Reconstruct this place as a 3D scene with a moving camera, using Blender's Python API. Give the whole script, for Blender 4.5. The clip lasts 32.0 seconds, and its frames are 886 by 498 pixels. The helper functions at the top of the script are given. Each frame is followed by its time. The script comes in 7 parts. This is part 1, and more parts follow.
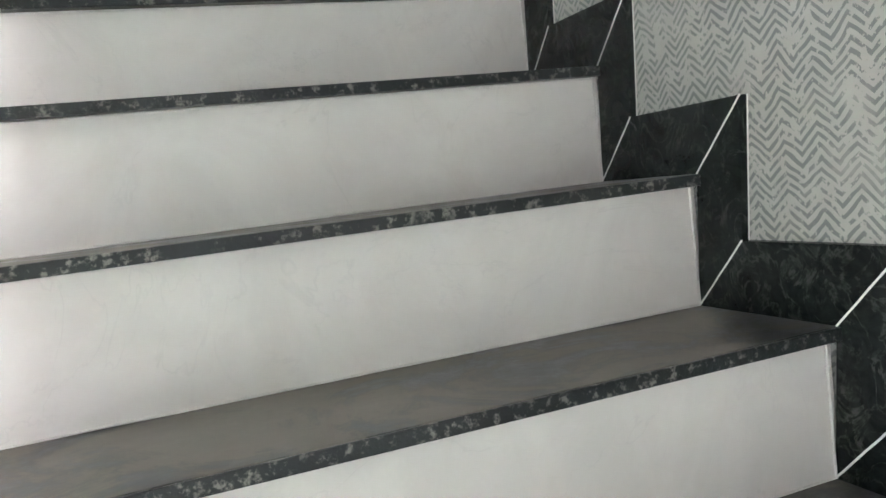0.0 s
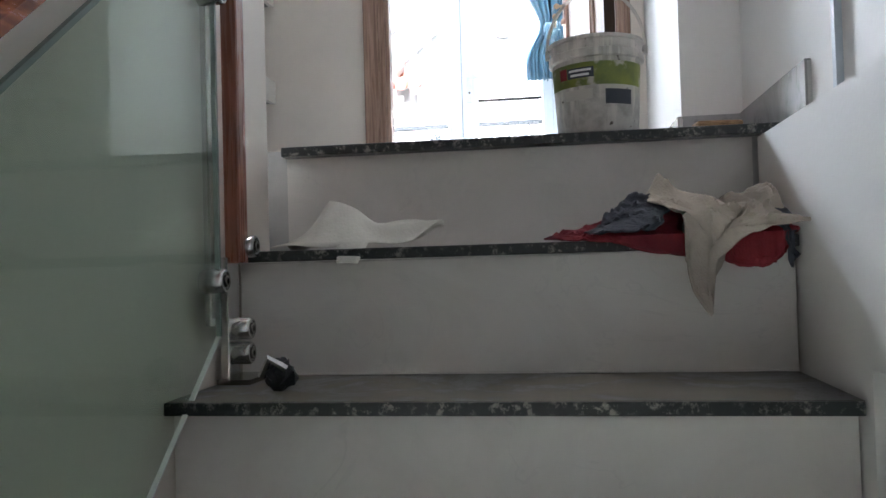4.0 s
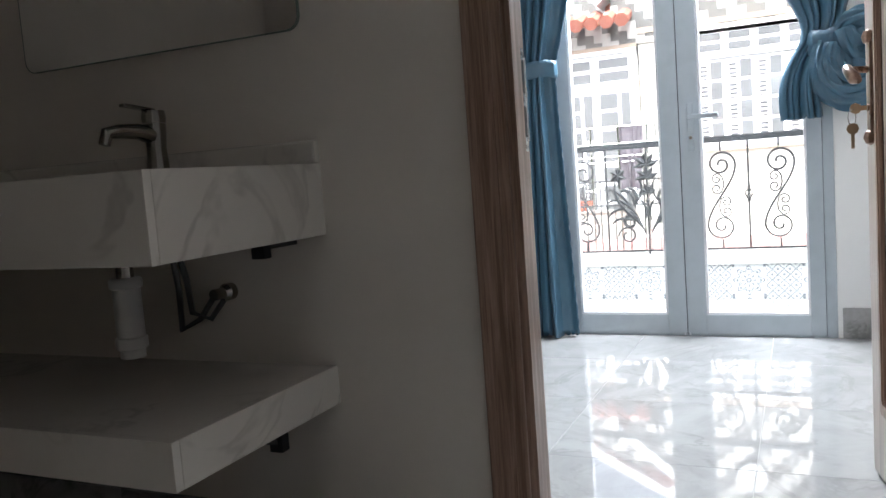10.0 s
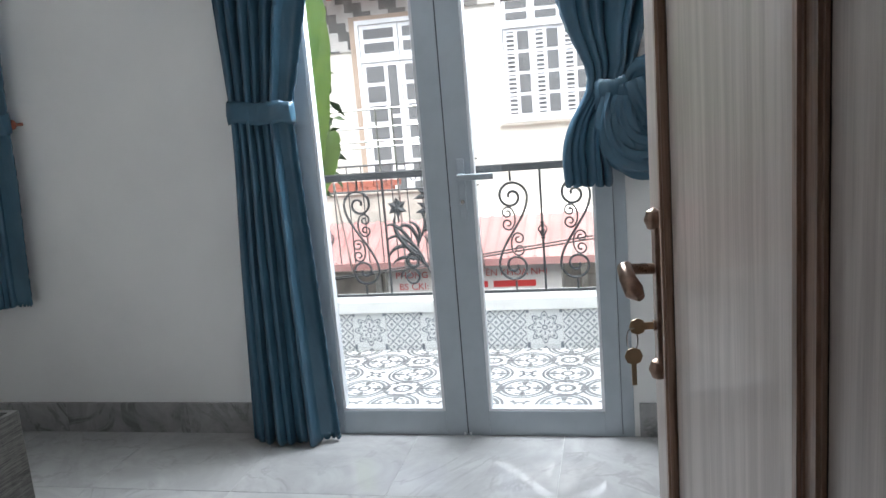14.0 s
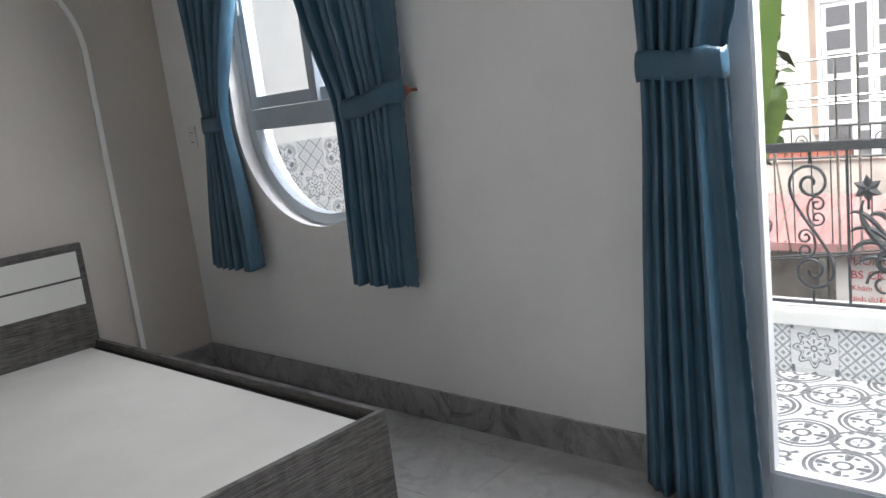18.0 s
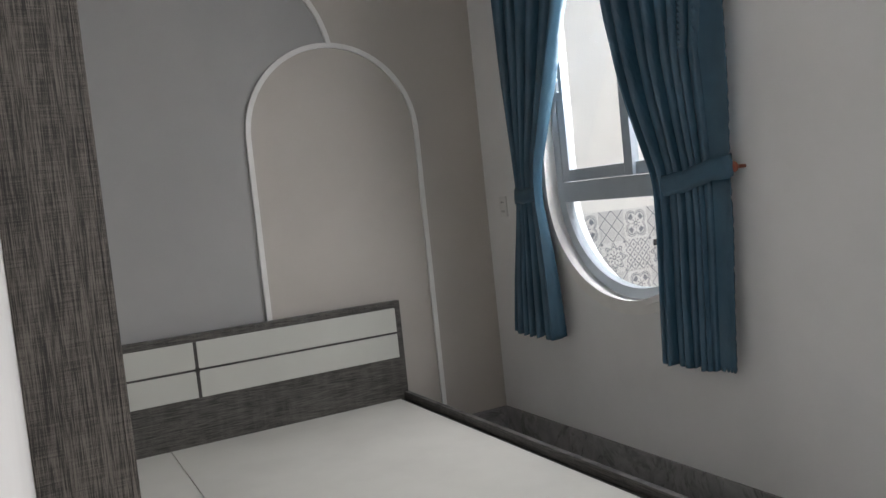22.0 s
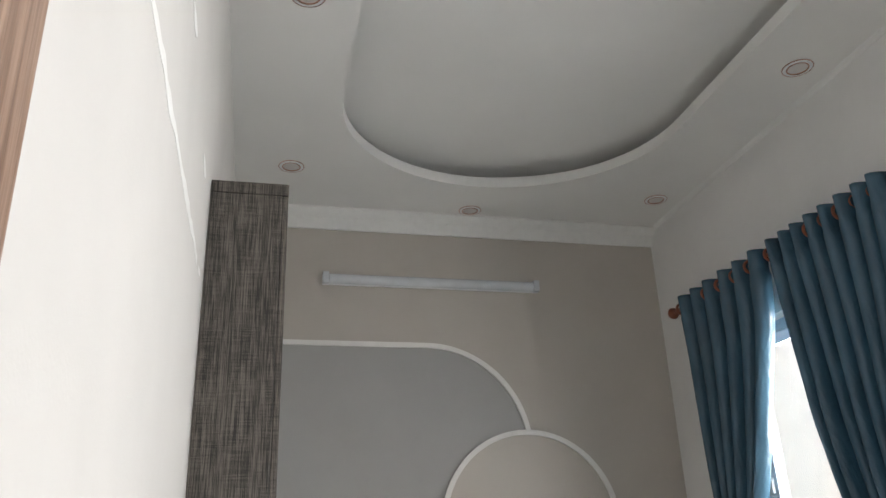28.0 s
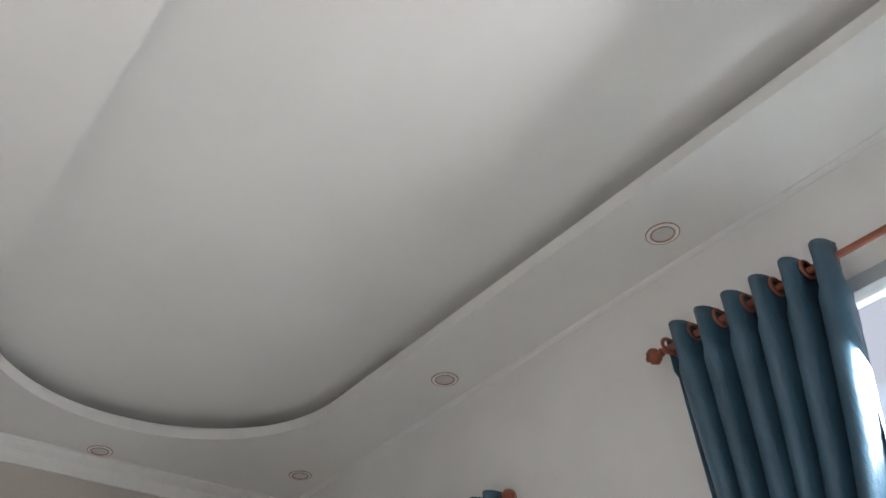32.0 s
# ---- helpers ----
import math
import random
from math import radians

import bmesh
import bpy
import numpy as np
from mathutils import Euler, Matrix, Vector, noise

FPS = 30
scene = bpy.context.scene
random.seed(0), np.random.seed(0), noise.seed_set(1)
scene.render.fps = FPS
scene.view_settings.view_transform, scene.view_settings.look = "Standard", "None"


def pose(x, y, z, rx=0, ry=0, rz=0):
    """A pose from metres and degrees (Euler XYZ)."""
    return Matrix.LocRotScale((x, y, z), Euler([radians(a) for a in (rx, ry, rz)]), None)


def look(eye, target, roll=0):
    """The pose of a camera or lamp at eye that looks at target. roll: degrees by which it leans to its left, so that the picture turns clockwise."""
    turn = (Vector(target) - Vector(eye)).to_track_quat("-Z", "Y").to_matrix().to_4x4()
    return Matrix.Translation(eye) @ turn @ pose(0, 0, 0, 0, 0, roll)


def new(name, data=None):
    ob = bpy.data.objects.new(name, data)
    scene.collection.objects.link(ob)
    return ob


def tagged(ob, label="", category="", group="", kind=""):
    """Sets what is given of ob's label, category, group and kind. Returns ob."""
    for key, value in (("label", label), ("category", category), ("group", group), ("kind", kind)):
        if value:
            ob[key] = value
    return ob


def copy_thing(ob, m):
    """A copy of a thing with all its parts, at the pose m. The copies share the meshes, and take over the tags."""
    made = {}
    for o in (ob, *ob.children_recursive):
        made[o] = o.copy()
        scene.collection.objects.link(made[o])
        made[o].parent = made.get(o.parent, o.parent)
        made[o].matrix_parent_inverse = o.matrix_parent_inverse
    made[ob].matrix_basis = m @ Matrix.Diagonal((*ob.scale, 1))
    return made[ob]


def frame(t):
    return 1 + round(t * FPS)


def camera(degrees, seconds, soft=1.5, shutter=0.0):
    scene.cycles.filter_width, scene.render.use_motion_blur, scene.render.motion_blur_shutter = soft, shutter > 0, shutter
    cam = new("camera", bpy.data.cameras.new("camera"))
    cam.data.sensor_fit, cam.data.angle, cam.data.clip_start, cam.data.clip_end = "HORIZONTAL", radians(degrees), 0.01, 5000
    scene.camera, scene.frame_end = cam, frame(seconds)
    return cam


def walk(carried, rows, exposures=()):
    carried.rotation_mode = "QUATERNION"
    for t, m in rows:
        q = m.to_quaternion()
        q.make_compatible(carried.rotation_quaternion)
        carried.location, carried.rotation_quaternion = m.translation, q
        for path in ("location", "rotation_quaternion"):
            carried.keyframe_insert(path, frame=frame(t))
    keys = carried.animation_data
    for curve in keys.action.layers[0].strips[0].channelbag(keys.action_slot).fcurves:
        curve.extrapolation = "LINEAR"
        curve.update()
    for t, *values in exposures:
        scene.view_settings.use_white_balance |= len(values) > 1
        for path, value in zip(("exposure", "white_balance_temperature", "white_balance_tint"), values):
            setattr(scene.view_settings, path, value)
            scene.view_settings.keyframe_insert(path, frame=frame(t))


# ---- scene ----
cam = camera(58.4, 32.0)
EXPOSURES = [(0, 5.4, 5850, 14), (1.2, 5.05, 5800, 14), (2, 4.35, 5850, 13), (3, 4.15, 5950, 12), (4, 4.5, 5800, 12), (4.5, 4.3, 5850, 12), (7, 2.8, 6100, 12), (9, 2.7, 6100, 12), (11, 2.5, 6100, 12), (12, 2.0, 6050, 10), (14, 1.75, 6050, 11), (15, 1.45, 6000, 10), (18, 1.7, 6300, 15), (19, 1.9, 6550, 14), (20, 1.8, 6300, 14), (22, 1.65, 6550, 15), (24.5, 1.6, 6550, 15), (27, 1.95, 6800, 13), (29, 1.95, 6600, 14), (30.5, 1.95, 6550, 14), (32, 2.0, 6650, 15)]
PATH = [
    (0, (-0.106, -3.728, -1.132), (0.603, -1.866, -1.299), -6.9),
    (0.5, (-0.006, -3.676, -1.035), (0.465, -1.738, -1.19), -6.6),
    (1, (0.145, -3.675, -0.958), (0.344, -1.689, -1.078), -5.7),
    (1.5, (0.251, -3.615, -0.82), (0.174, -1.619, -0.915), -4.7),
    (2, (0.301, -3.468, -0.736), (0.118, -1.477, -0.776), -2.8),
    (2.5, (0.253, -3.358, -0.559), (-0.054, -1.384, -0.639), -2.5),
    (3, (0.262, -3.179, -0.539), (-0.131, -1.219, -0.6), -2.6),
    (3.5, (0.274, -3.001, -0.376), (-0.088, -1.035, -0.435), -1.9),
    (4, (0.222, -2.845, -0.227), (-0.073, -0.868, -0.18), -1.6),
    (4.5, (0.199, -2.747, -0.131), (-0.079, -0.771, 0.009), -1.8),
    (6.5, (0.239, -2.257, 0.221), (-0.146, -0.306, 0.436), -2.1),
    (7, (0.247, -2.174, 0.372), (-0.136, -0.222, 0.584), -2.8),
    (7.5, (0.197, -2.041, 0.399), (-0.191, -0.089, 0.596), -3.5),
    (8, (0.169, -1.867, 0.543), (-0.231, 0.086, 0.7), -3.4),
    (8.5, (0.231, -1.712, 0.606), (-0.294, 0.216, 0.695), -3.3),
    (9, (0.198, -1.611, 0.714), (-0.49, 0.267, 0.711), -4.1),
    (9.5, (0.129, -1.478, 0.818), (-0.659, 0.356, 0.682), -3.7),
    (10, (0.101, -1.435, 0.884), (-0.723, 0.377, 0.694), -4.2),
    (10.5, (0.155, -1.307, 0.885), (-0.706, 0.481, 0.638), -5.7),
    (11, (0.191, -1.204, 1.055), (-0.617, 0.599, 0.746), -5.6),
    (11.5, (0.202, -1.096, 1.096), (-0.378, 0.789, 0.762), -5.9),
    (12, (0.179, -0.868, 1.263), (-0.227, 1.059, 0.916), -6.1),
    (12.5, (0.151, -0.818, 1.356), (-0.118, 1.129, 0.99), -5.9),
    (13, (0.196, -0.751, 1.358), (-0.042, 1.199, 0.986), -5.8),
    (13.5, (0.238, -0.589, 1.368), (-0.091, 1.348, 0.993), -5.4),
    (14, (0.21, -0.434, 1.362), (-0.222, 1.483, 0.989), -4.8),
    (14.5, (0.133, -0.274, 1.372), (-0.374, 1.625, 1.002), -4.8),
    (15, (0.133, -0.194, 1.363), (-0.56, 1.648, 1.005), -5.5),
    (15.5, (0.144, -0.073, 1.347), (-0.755, 1.682, 1.01), -4.6),
    (17.5, (-0.082, 0.258, 1.328), (-1.326, 1.78, 0.959), -6.7),
    (18, (-0.068, 0.28, 1.342), (-1.419, 1.709, 0.978), -7.0),
    (18.5, (-0.047, 0.275, 1.328), (-1.523, 1.58, 0.982), -6.2),
    (19, (-0.046, 0.274, 1.328), (-1.737, 1.298, 1.02), -4.9),
    (19.5, (-0.089, 0.254, 1.334), (-1.921, 1.009, 1.063), -3.6),
    (20, (-0.102, 0.245, 1.348), (-1.98, 0.889, 1.104), -3.3),
    (20.5, (-0.089, 0.245, 1.375), (-1.955, 0.924, 1.136), -3.6),
    (21, (-0.123, 0.184, 1.373), (-1.919, 1.044, 1.185), -6.2),
    (21.5, (-0.143, 0.193, 1.398), (-1.916, 1.109, 1.258), -6.2),
    (22, (-0.171, 0.145, 1.393), (-1.935, 1.078, 1.267), -5.9),
    (22.5, (-0.155, 0.163, 1.401), (-1.97, 0.998, 1.319), -4.8),
    (23, (-0.149, 0.323, 1.401), (-2.018, 1.034, 1.344), -3.8),
    (23.5, (-0.161, 0.396, 1.42), (-2.048, 1.058, 1.368), -3.3),
    (24, (-0.172, 0.377, 1.434), (-2.079, 0.982, 1.443), -3.2),
    (24.5, (-0.231, 0.35, 1.446), (-2.158, 0.863, 1.597), -3.5),
    (26.5, (-0.083, 0.351, 1.497), (-1.959, 0.783, 2.037), -4.0),
    (27, (-0.07, 0.309, 1.534), (-1.924, 0.747, 2.143), -3.6),
    (27.5, (-0.063, 0.302, 1.562), (-1.897, 0.738, 2.232), -2.4),
    (28, (-0.067, 0.276, 1.595), (-1.87, 0.711, 2.343), -2.2),
    (28.5, (-0.024, 0.293, 1.617), (-1.774, 0.757, 2.467), -2.4),
    (29, (0.001, 0.296, 1.631), (-1.703, 0.8, 2.548), -2.0),
    (29.5, (0.008, 0.255, 1.648), (-1.643, 0.783, 2.646), -1.5),
    (30, (0.022, 0.242, 1.688), (-1.492, 0.857, 2.841), -1.1),
    (30.5, (0.045, 0.241, 1.669), (-1.282, 0.951, 2.986), -2.9),
    (31, (0.062, 0.257, 1.682), (-1.198, 1.033, 3.028), -3.1),
    (31.5, (0.052, 0.281, 1.682), (-1.169, 1.104, 3.036), -2.2),
    (32, (0.007, 0.321, 1.646), (-1.17, 1.335, 2.906), -3.1),
]
walk(cam, [(t, look(eye, target, roll)) for t, eye, target, roll in PATH], EXPOSURES)

# ---- world and sun ----
world = bpy.data.worlds.new("sky")
scene.world = world
world.use_nodes = True
wn = world.node_tree.nodes
sky = wn.new("ShaderNodeTexSky")
sky.sky_type = "NISHITA"
sky.sun_disc = False
sky.dust_density, sky.air_density, sky.ozone_density = 10.0, 0.5, 0.0
sky.sun_elevation, sky.sun_rotation = radians(70), radians(180)
wn["Background"].inputs["Strength"].default_value = 0.115
haze = wn.new("ShaderNodeHueSaturation")
haze.inputs["Saturation"].default_value = 0.55
world.node_tree.links.new(sky.outputs[0], haze.inputs["Color"])
world.node_tree.links.new(haze.outputs[0], wn["Background"].inputs[0])

sun_data = bpy.data.lights.new("sun", "SUN")
sun_data.energy, sun_data.angle, sun_data.color = 1.9, radians(80), (1.0, 0.985, 0.965)
sun = new("sun", sun_data)
sun.matrix_world = look((0, -3.3, 9), (0, 0, 0))


def sky_opening(name, x, y, z, sx, sy, aim, energy):
    """The sky's light in a real opening."""
    data = bpy.data.lights.new(name, "AREA")
    data.shape, data.size, data.size_y, data.energy = "RECTANGLE", sx, sy, energy
    data.color = (0.95, 0.98, 1.0)
    ob = new(name, data)
    ob.matrix_world = look((x, y, z), aim)
    return ob


sky_opening("french_door_daylight", -0.32, 2.72, 2.40, 0.85, 1.0, (-0.65, 0.6, 0.5), 42)
sky_opening("window_daylight", -2.95, 2.75, 2.2, 0.9, 0.8, (-2.95, 0.0, 1.0), 17)
sky_opening("lower_room_daylight", -2.0, 2.45, -1.9, 2.0, 2.2, (-2.6, -1.0, -1.9), 15)

# ---- materials ----
class Nodes:
    """A short way to write node trees."""

    def __init__(self, name):
        self.m = bpy.data.materials.new(name)
        self.m.use_nodes = True
        self.t = self.m.node_tree
        self.b = self.t.nodes["Principled BSDF"]
        self.co = self.t.nodes.new("ShaderNodeTexCoord")

    def put(self, sock, v):
        if hasattr(v, "is_linked"):
            self.t.links.new(v, sock)
        elif isinstance(v, tuple) and len(v) == 3 and sock.type == "RGBA":
            sock.default_value = (*v, 1)
        else:
            sock.default_value = v

    def obj(self, stretch=(1, 1, 1), rand=0.0):
        n = self.t.nodes.new("ShaderNodeMapping")
        self.t.links.new(self.co.outputs["Object"], n.inputs[0])
        n.inputs["Scale"].default_value = stretch
        if rand:
            info = self.t.nodes.new("ShaderNodeObjectInfo")
            s = self.math("MULTIPLY", info.outputs["Random"], rand)
            c = self.t.nodes.new("ShaderNodeCombineXYZ")
            for k in range(3):
                self.t.links.new(s, c.inputs[k])
            self.t.links.new(c.outputs[0], n.inputs["Location"])
        return n.outputs[0]

    def noise(self, vec, scale, detail=4.0, rough=0.55, dist=0.0):
        n = self.t.nodes.new("ShaderNodeTexNoise")
        self.t.links.new(vec, n.inputs["Vector"])
        n.inputs["Scale"].default_value, n.inputs["Detail"].default_value = scale, detail
        n.inputs["Roughness"].default_value, n.inputs["Distortion"].default_value = rough, dist
        return n.outputs[0]

    def math(self, op, a, b=0.0, c=0.0):
        n = self.t.nodes.new("ShaderNodeMath")
        n.operation = op
        for k, v in enumerate((a, b, c)):
            self.put(n.inputs[k], v)
        return n.outputs[0]

    def ramp(self, f, lo, hi):
        n = self.t.nodes.new("ShaderNodeMapRange")
        n.interpolation_type = "SMOOTHSTEP"
        self.put(n.inputs[0], f)
        n.inputs[1].default_value, n.inputs[2].default_value = lo, hi
        return n.outputs[0]

    def mix(self, f, a, b, kind="MIX"):
        n = self.t.nodes.new("ShaderNodeMix")
        n.data_type, n.blend_type = "RGBA", kind
        self.put(n.inputs[0], f)
        self.put(n.inputs[6], a)
        self.put(n.inputs[7], b)
        return n.outputs[2]

    def sep(self, vec):
        n = self.t.nodes.new("ShaderNodeSeparateXYZ")
        self.t.links.new(vec, n.inputs[0])
        return n.outputs

    def bump(self, h, strength, dist=0.01):
        n = self.t.nodes.new("ShaderNodeBump")
        n.inputs["Strength"].default_value, n.inputs["Distance"].default_value = strength, dist
        self.t.links.new(h, n.inputs["Height"])
        self.t.links.new(n.outputs[0], self.b.inputs["Normal"])

    def set(self, **kw):
        for k, v in kw.items():
            self.put(self.b.inputs[k.replace("_", " ")], v)
        return self.m


def plain(name, c, c2=None, rough=0.5, scale=6.0, stretch=(1, 1, 1), bump=0.08, fine=90.0, metal=0.0, rand=0.0, wear=0.06, **kw):
    """A surface with a mottle at two scales and a fine relief."""
    n = Nodes(name)
    v = n.obj(stretch, rand)
    big, small = n.noise(v, scale, 5), n.noise(v, fine, 3)
    c2 = c2 or tuple(max(0.0, x * (1 - 2 * wear)) for x in c)
    col = n.mix(n.ramp(big, 0.35, 0.7), c, c2)
    col = n.mix(n.math("MULTIPLY", n.ramp(n.noise(v, scale * 0.17, 3), 0.35, 0.75), wear * 1.5), col, tuple(x * 0.6 for x in c))
    n.bump(small, bump, 0.004)
    r = n.math("ADD", n.math("MULTIPLY", big, 0.18), rough - 0.09)
    return n.set(Base_Color=col, Roughness=r, Metallic=metal, **kw)


def wood(name, dark, light, axis, rough=0.45, scale=3.0, rand=0.0, cross=0.0, coat=0.0):
    """Grain along an axis; cross adds the weave of a textile-look laminate."""
    n = Nodes(name)
    st = [26.0, 26.0, 26.0]
    st[axis] = 0.9
    v = n.obj(tuple(st), rand)
    g = n.noise(v, scale, 6, 0.6, 0.6)
    f = n.noise(v, scale * 5, 3, 0.6)
    fac = n.ramp(n.math("ADD", n.math("MULTIPLY", g, 0.7), n.math("MULTIPLY", f, 0.3)), 0.36, 0.64)
    col = n.mix(fac, dark, light)
    if cross:
        st2 = [1.5, 1.5, 1.5]
        st2[axis] = 60.0
        w = n.noise(n.obj(tuple(st2), rand), scale * 1.3, 5, 0.65)
        col = n.mix(n.math("MULTIPLY", n.ramp(w, 0.45, 0.7), cross), col, light)
        col = n.mix(n.math("MULTIPLY", n.ramp(n.noise(n.obj((1, 1, 1)), 1.6, 3), 0.4, 0.7), 0.35), col, dark)
    n.bump(f, 0.12, 0.003)
    return n.set(Base_Color=col, Roughness=n.math("ADD", n.math("MULTIPLY", f, 0.2), rough - 0.1), Coat_Weight=coat)


def marble(name, base, second, vein, rough=0.08, scale=1.4, width=0.05, rand=7.0, amount=0.8, cloud=0.8):
    n = Nodes(name)
    v = n.obj((1, 1, 1), rand)
    warp = n.noise(v, scale * 2.2, 6, 0.6, 1.2)
    cl = n.noise(v, scale * 1.3, 6, 0.62, 2.0)
    col = n.mix(n.math("MULTIPLY", n.ramp(cl, 0.3, 0.7), cloud), base, second)
    vn = n.noise(v, scale * 0.9, 5, 0.6, 1.6)
    line = n.ramp(n.math("ABSOLUTE", n.math("SUBTRACT", vn, 0.5)), width, 0.0)
    col = n.mix(n.math("MULTIPLY", n.math("MULTIPLY", line, n.ramp(warp, 0.35, 0.65)), amount), col, vein)
    fine = n.noise(v, 40, 3)
    n.bump(fine, 0.02, 0.002)
    return n.set(Base_Color=col, Roughness=n.math("ADD", n.math("MULTIPLY", cl, 0.04), rough))


# Darkened white, to offset strong direct window light on the partition.
PAINT = plain("white_wall_paint", (0.655, 0.64, 0.61), rough=0.75, scale=2.0, bump=0.10, fine=140, wear=0.03)
# Landing white tinted warm: bounce light from the door wood is in the colour.
PAINT_WARMED = plain("warm_tinted_landing_paint", (0.76, 0.705, 0.63), rough=0.75, scale=2.0, bump=0.10, fine=140, wear=0.05)
PAINT_CEIL = plain("ceiling_paint", (0.80, 0.80, 0.78), rough=0.85, scale=1.5, bump=0.06, fine=120, wear=0.02)
PAINT_GREIGE = plain("greige_wall_paint", (0.525, 0.488, 0.440), rough=0.75, scale=2.0, bump=0.10, fine=140, wear=0.03)
PAINT_BLUE = plain("grey_blue_wall_paint", (0.395, 0.392, 0.380), rough=0.75, scale=2.0, bump=0.10, fine=140, wear=0.03)
PLASTER = plain("white_plaster", (0.82, 0.81, 0.78), rough=0.7, scale=9, bump=0.1, fine=80, wear=0.03)
# Same white as PAINT, lightened to make up for weak bounce light.
PAINT_FRONT = plain("lifted_white_wall_paint", (0.80, 0.80, 0.79), rough=0.75, scale=2.0, bump=0.10, fine=140, wear=0.03)
CORNICE_M = plain("cornice_plaster", (0.80, 0.80, 0.78), rough=0.6, scale=25, bump=0.35, fine=45, wear=0.02)
FILLER = plain("wall_filler", (0.82, 0.82, 0.80), rough=0.9, scale=20, bump=0.05, fine=60, wear=0.0)
FLOOR_M = marble("grey_marble_tile", (0.46, 0.46, 0.45), (0.35, 0.35, 0.345), (0.27, 0.265, 0.26), rough=0.0, scale=1.9, width=0.035, amount=0.5)
FLOOR_M.node_tree.nodes["Principled BSDF"].inputs["Coat Weight"].default_value = 0.75
FLOOR_M.node_tree.nodes["Principled BSDF"].inputs["Coat Roughness"].default_value = 0.012
FLOOR_M.node_tree.nodes["Principled BSDF"].inputs["Coat IOR"].default_value = 1.48
SKIRT_M = marble("grey_marble_skirting", (0.34, 0.335, 0.33), (0.22, 0.22, 0.22), (0.13, 0.13, 0.13), rough=0.12, scale=3.2, width=0.05)
GROUT = plain("grout", (0.50, 0.495, 0.48), rough=0.9, scale=20)
VANITY_M = marble("white_marble_veneer", (0.74, 0.70, 0.635), (0.66, 0.62, 0.56), (0.36, 0.33, 0.29), rough=0.14, scale=1.1, width=0.018, rand=3.0, cloud=0.5, amount=0.45)
RISER_M = marble("white_riser_tile", (0.71, 0.685, 0.645), (0.62, 0.59, 0.545), (0.46, 0.44, 0.42), rough=0.28, scale=3.4, width=0.010, rand=11.0, amount=0.22, cloud=0.6)
BLACK_M = marble("black_granite", (0.006, 0.008, 0.008), (0.018, 0.021, 0.020), (0.09, 0.092, 0.082), rough=0.24, scale=16, width=0.05, rand=5.0, amount=0.45)
BLACK_M.node_tree.nodes["Principled BSDF"].inputs["Specular IOR Level"].default_value = 0.16
CAULK = plain("white_caulk", (0.72, 0.70, 0.66), rough=0.8, scale=60, bump=0.3)


def tread_stone():
    n = Nodes("dusty_tread_stone")
    v = n.obj((1, 1, 1), 9.0)
    base = n.mix(n.ramp(n.noise(v, 28, 6, 0.65), 0.4, 0.75), (0.020, 0.024, 0.022), (0.062, 0.064, 0.057))
    film = n.ramp(n.noise(v, 4.5, 8, 0.70, 1.6), 0.42, 0.56)
    specks = n.ramp(n.noise(v, 85, 4, 0.7), 0.52, 0.66)
    dust = n.math("MAXIMUM", n.math("MULTIPLY", film, 0.85), n.math("MULTIPLY", specks, 0.35))
    col = n.mix(n.math("MULTIPLY", dust, 0.76), base, (0.255, 0.232, 0.190))
    n.bump(n.noise(v, 70, 3), 0.1, 0.002)
    return n.set(Base_Color=col, Roughness=n.math("ADD", n.math("MULTIPLY", dust, 0.4), 0.32))


def nosing_stone():
    n = Nodes("chipped_black_nosing")
    v = n.obj((1, 1, 1), 9.0)
    specks = n.ramp(n.noise(v, 75, 6, 0.7), 0.51, 0.64)
    chips = n.math("MULTIPLY", specks, n.ramp(n.noise(v, 21, 4, 0.6), 0.33, 0.56))
    col = n.mix(chips, (0.014, 0.018, 0.018), (0.24, 0.23, 0.20))
    n.bump(n.noise(v, 60, 4), 0.5, 0.006)
    return n.set(Base_Color=col, Roughness=0.35)


def wallpaper():
    """Broken grey-green herringbone print on pale paper, on a wall that faces -x."""
    n = Nodes("herringbone_wallpaper")
    s = n.sep(n.obj())
    y, z = s[1], s[2]
    jitter = n.math("MULTIPLY", n.math("SUBTRACT", n.noise(n.obj(), 13, 2), 0.5), 0.022)
    zig = n.math("PINGPONG", n.math("ADD", y, n.math("MULTIPLY", n.noise(n.obj((1, 1, 2)), 11, 2), 0.016)), 0.027)
    h = n.math("ADD", n.math("SUBTRACT", z, n.math("MULTIPLY", zig, 0.85)), jitter)
    band = n.math("FRACT", n.math("DIVIDE", h, 0.0132))
    stripe = n.math("MULTIPLY", n.ramp(band, 0.40, 0.46), n.ramp(band, 0.93, 0.87))
    gaps = n.ramp(n.noise(n.obj((1, 60, 45)), 1.0, 3, 0.7), 0.42, 0.47)
    wear = n.ramp(n.noise(n.obj(), 9, 5, 0.7), 0.30, 0.5)
    ink = n.math("MULTIPLY", n.math("MULTIPLY", stripe, gaps), n.math("ADD", n.math("MULTIPLY", wear, 0.5), 0.5))
    paper = n.mix(n.noise(n.obj(), 30, 4), (0.40, 0.393, 0.362), (0.31, 0.305, 0.280))
    col = n.mix(n.math("MULTIPLY", ink, 0.85), paper, (0.135, 0.152, 0.145))
    n.bump(ink, 0.25, 0.002)
    return n.set(Base_Color=col, Roughness=0.7)


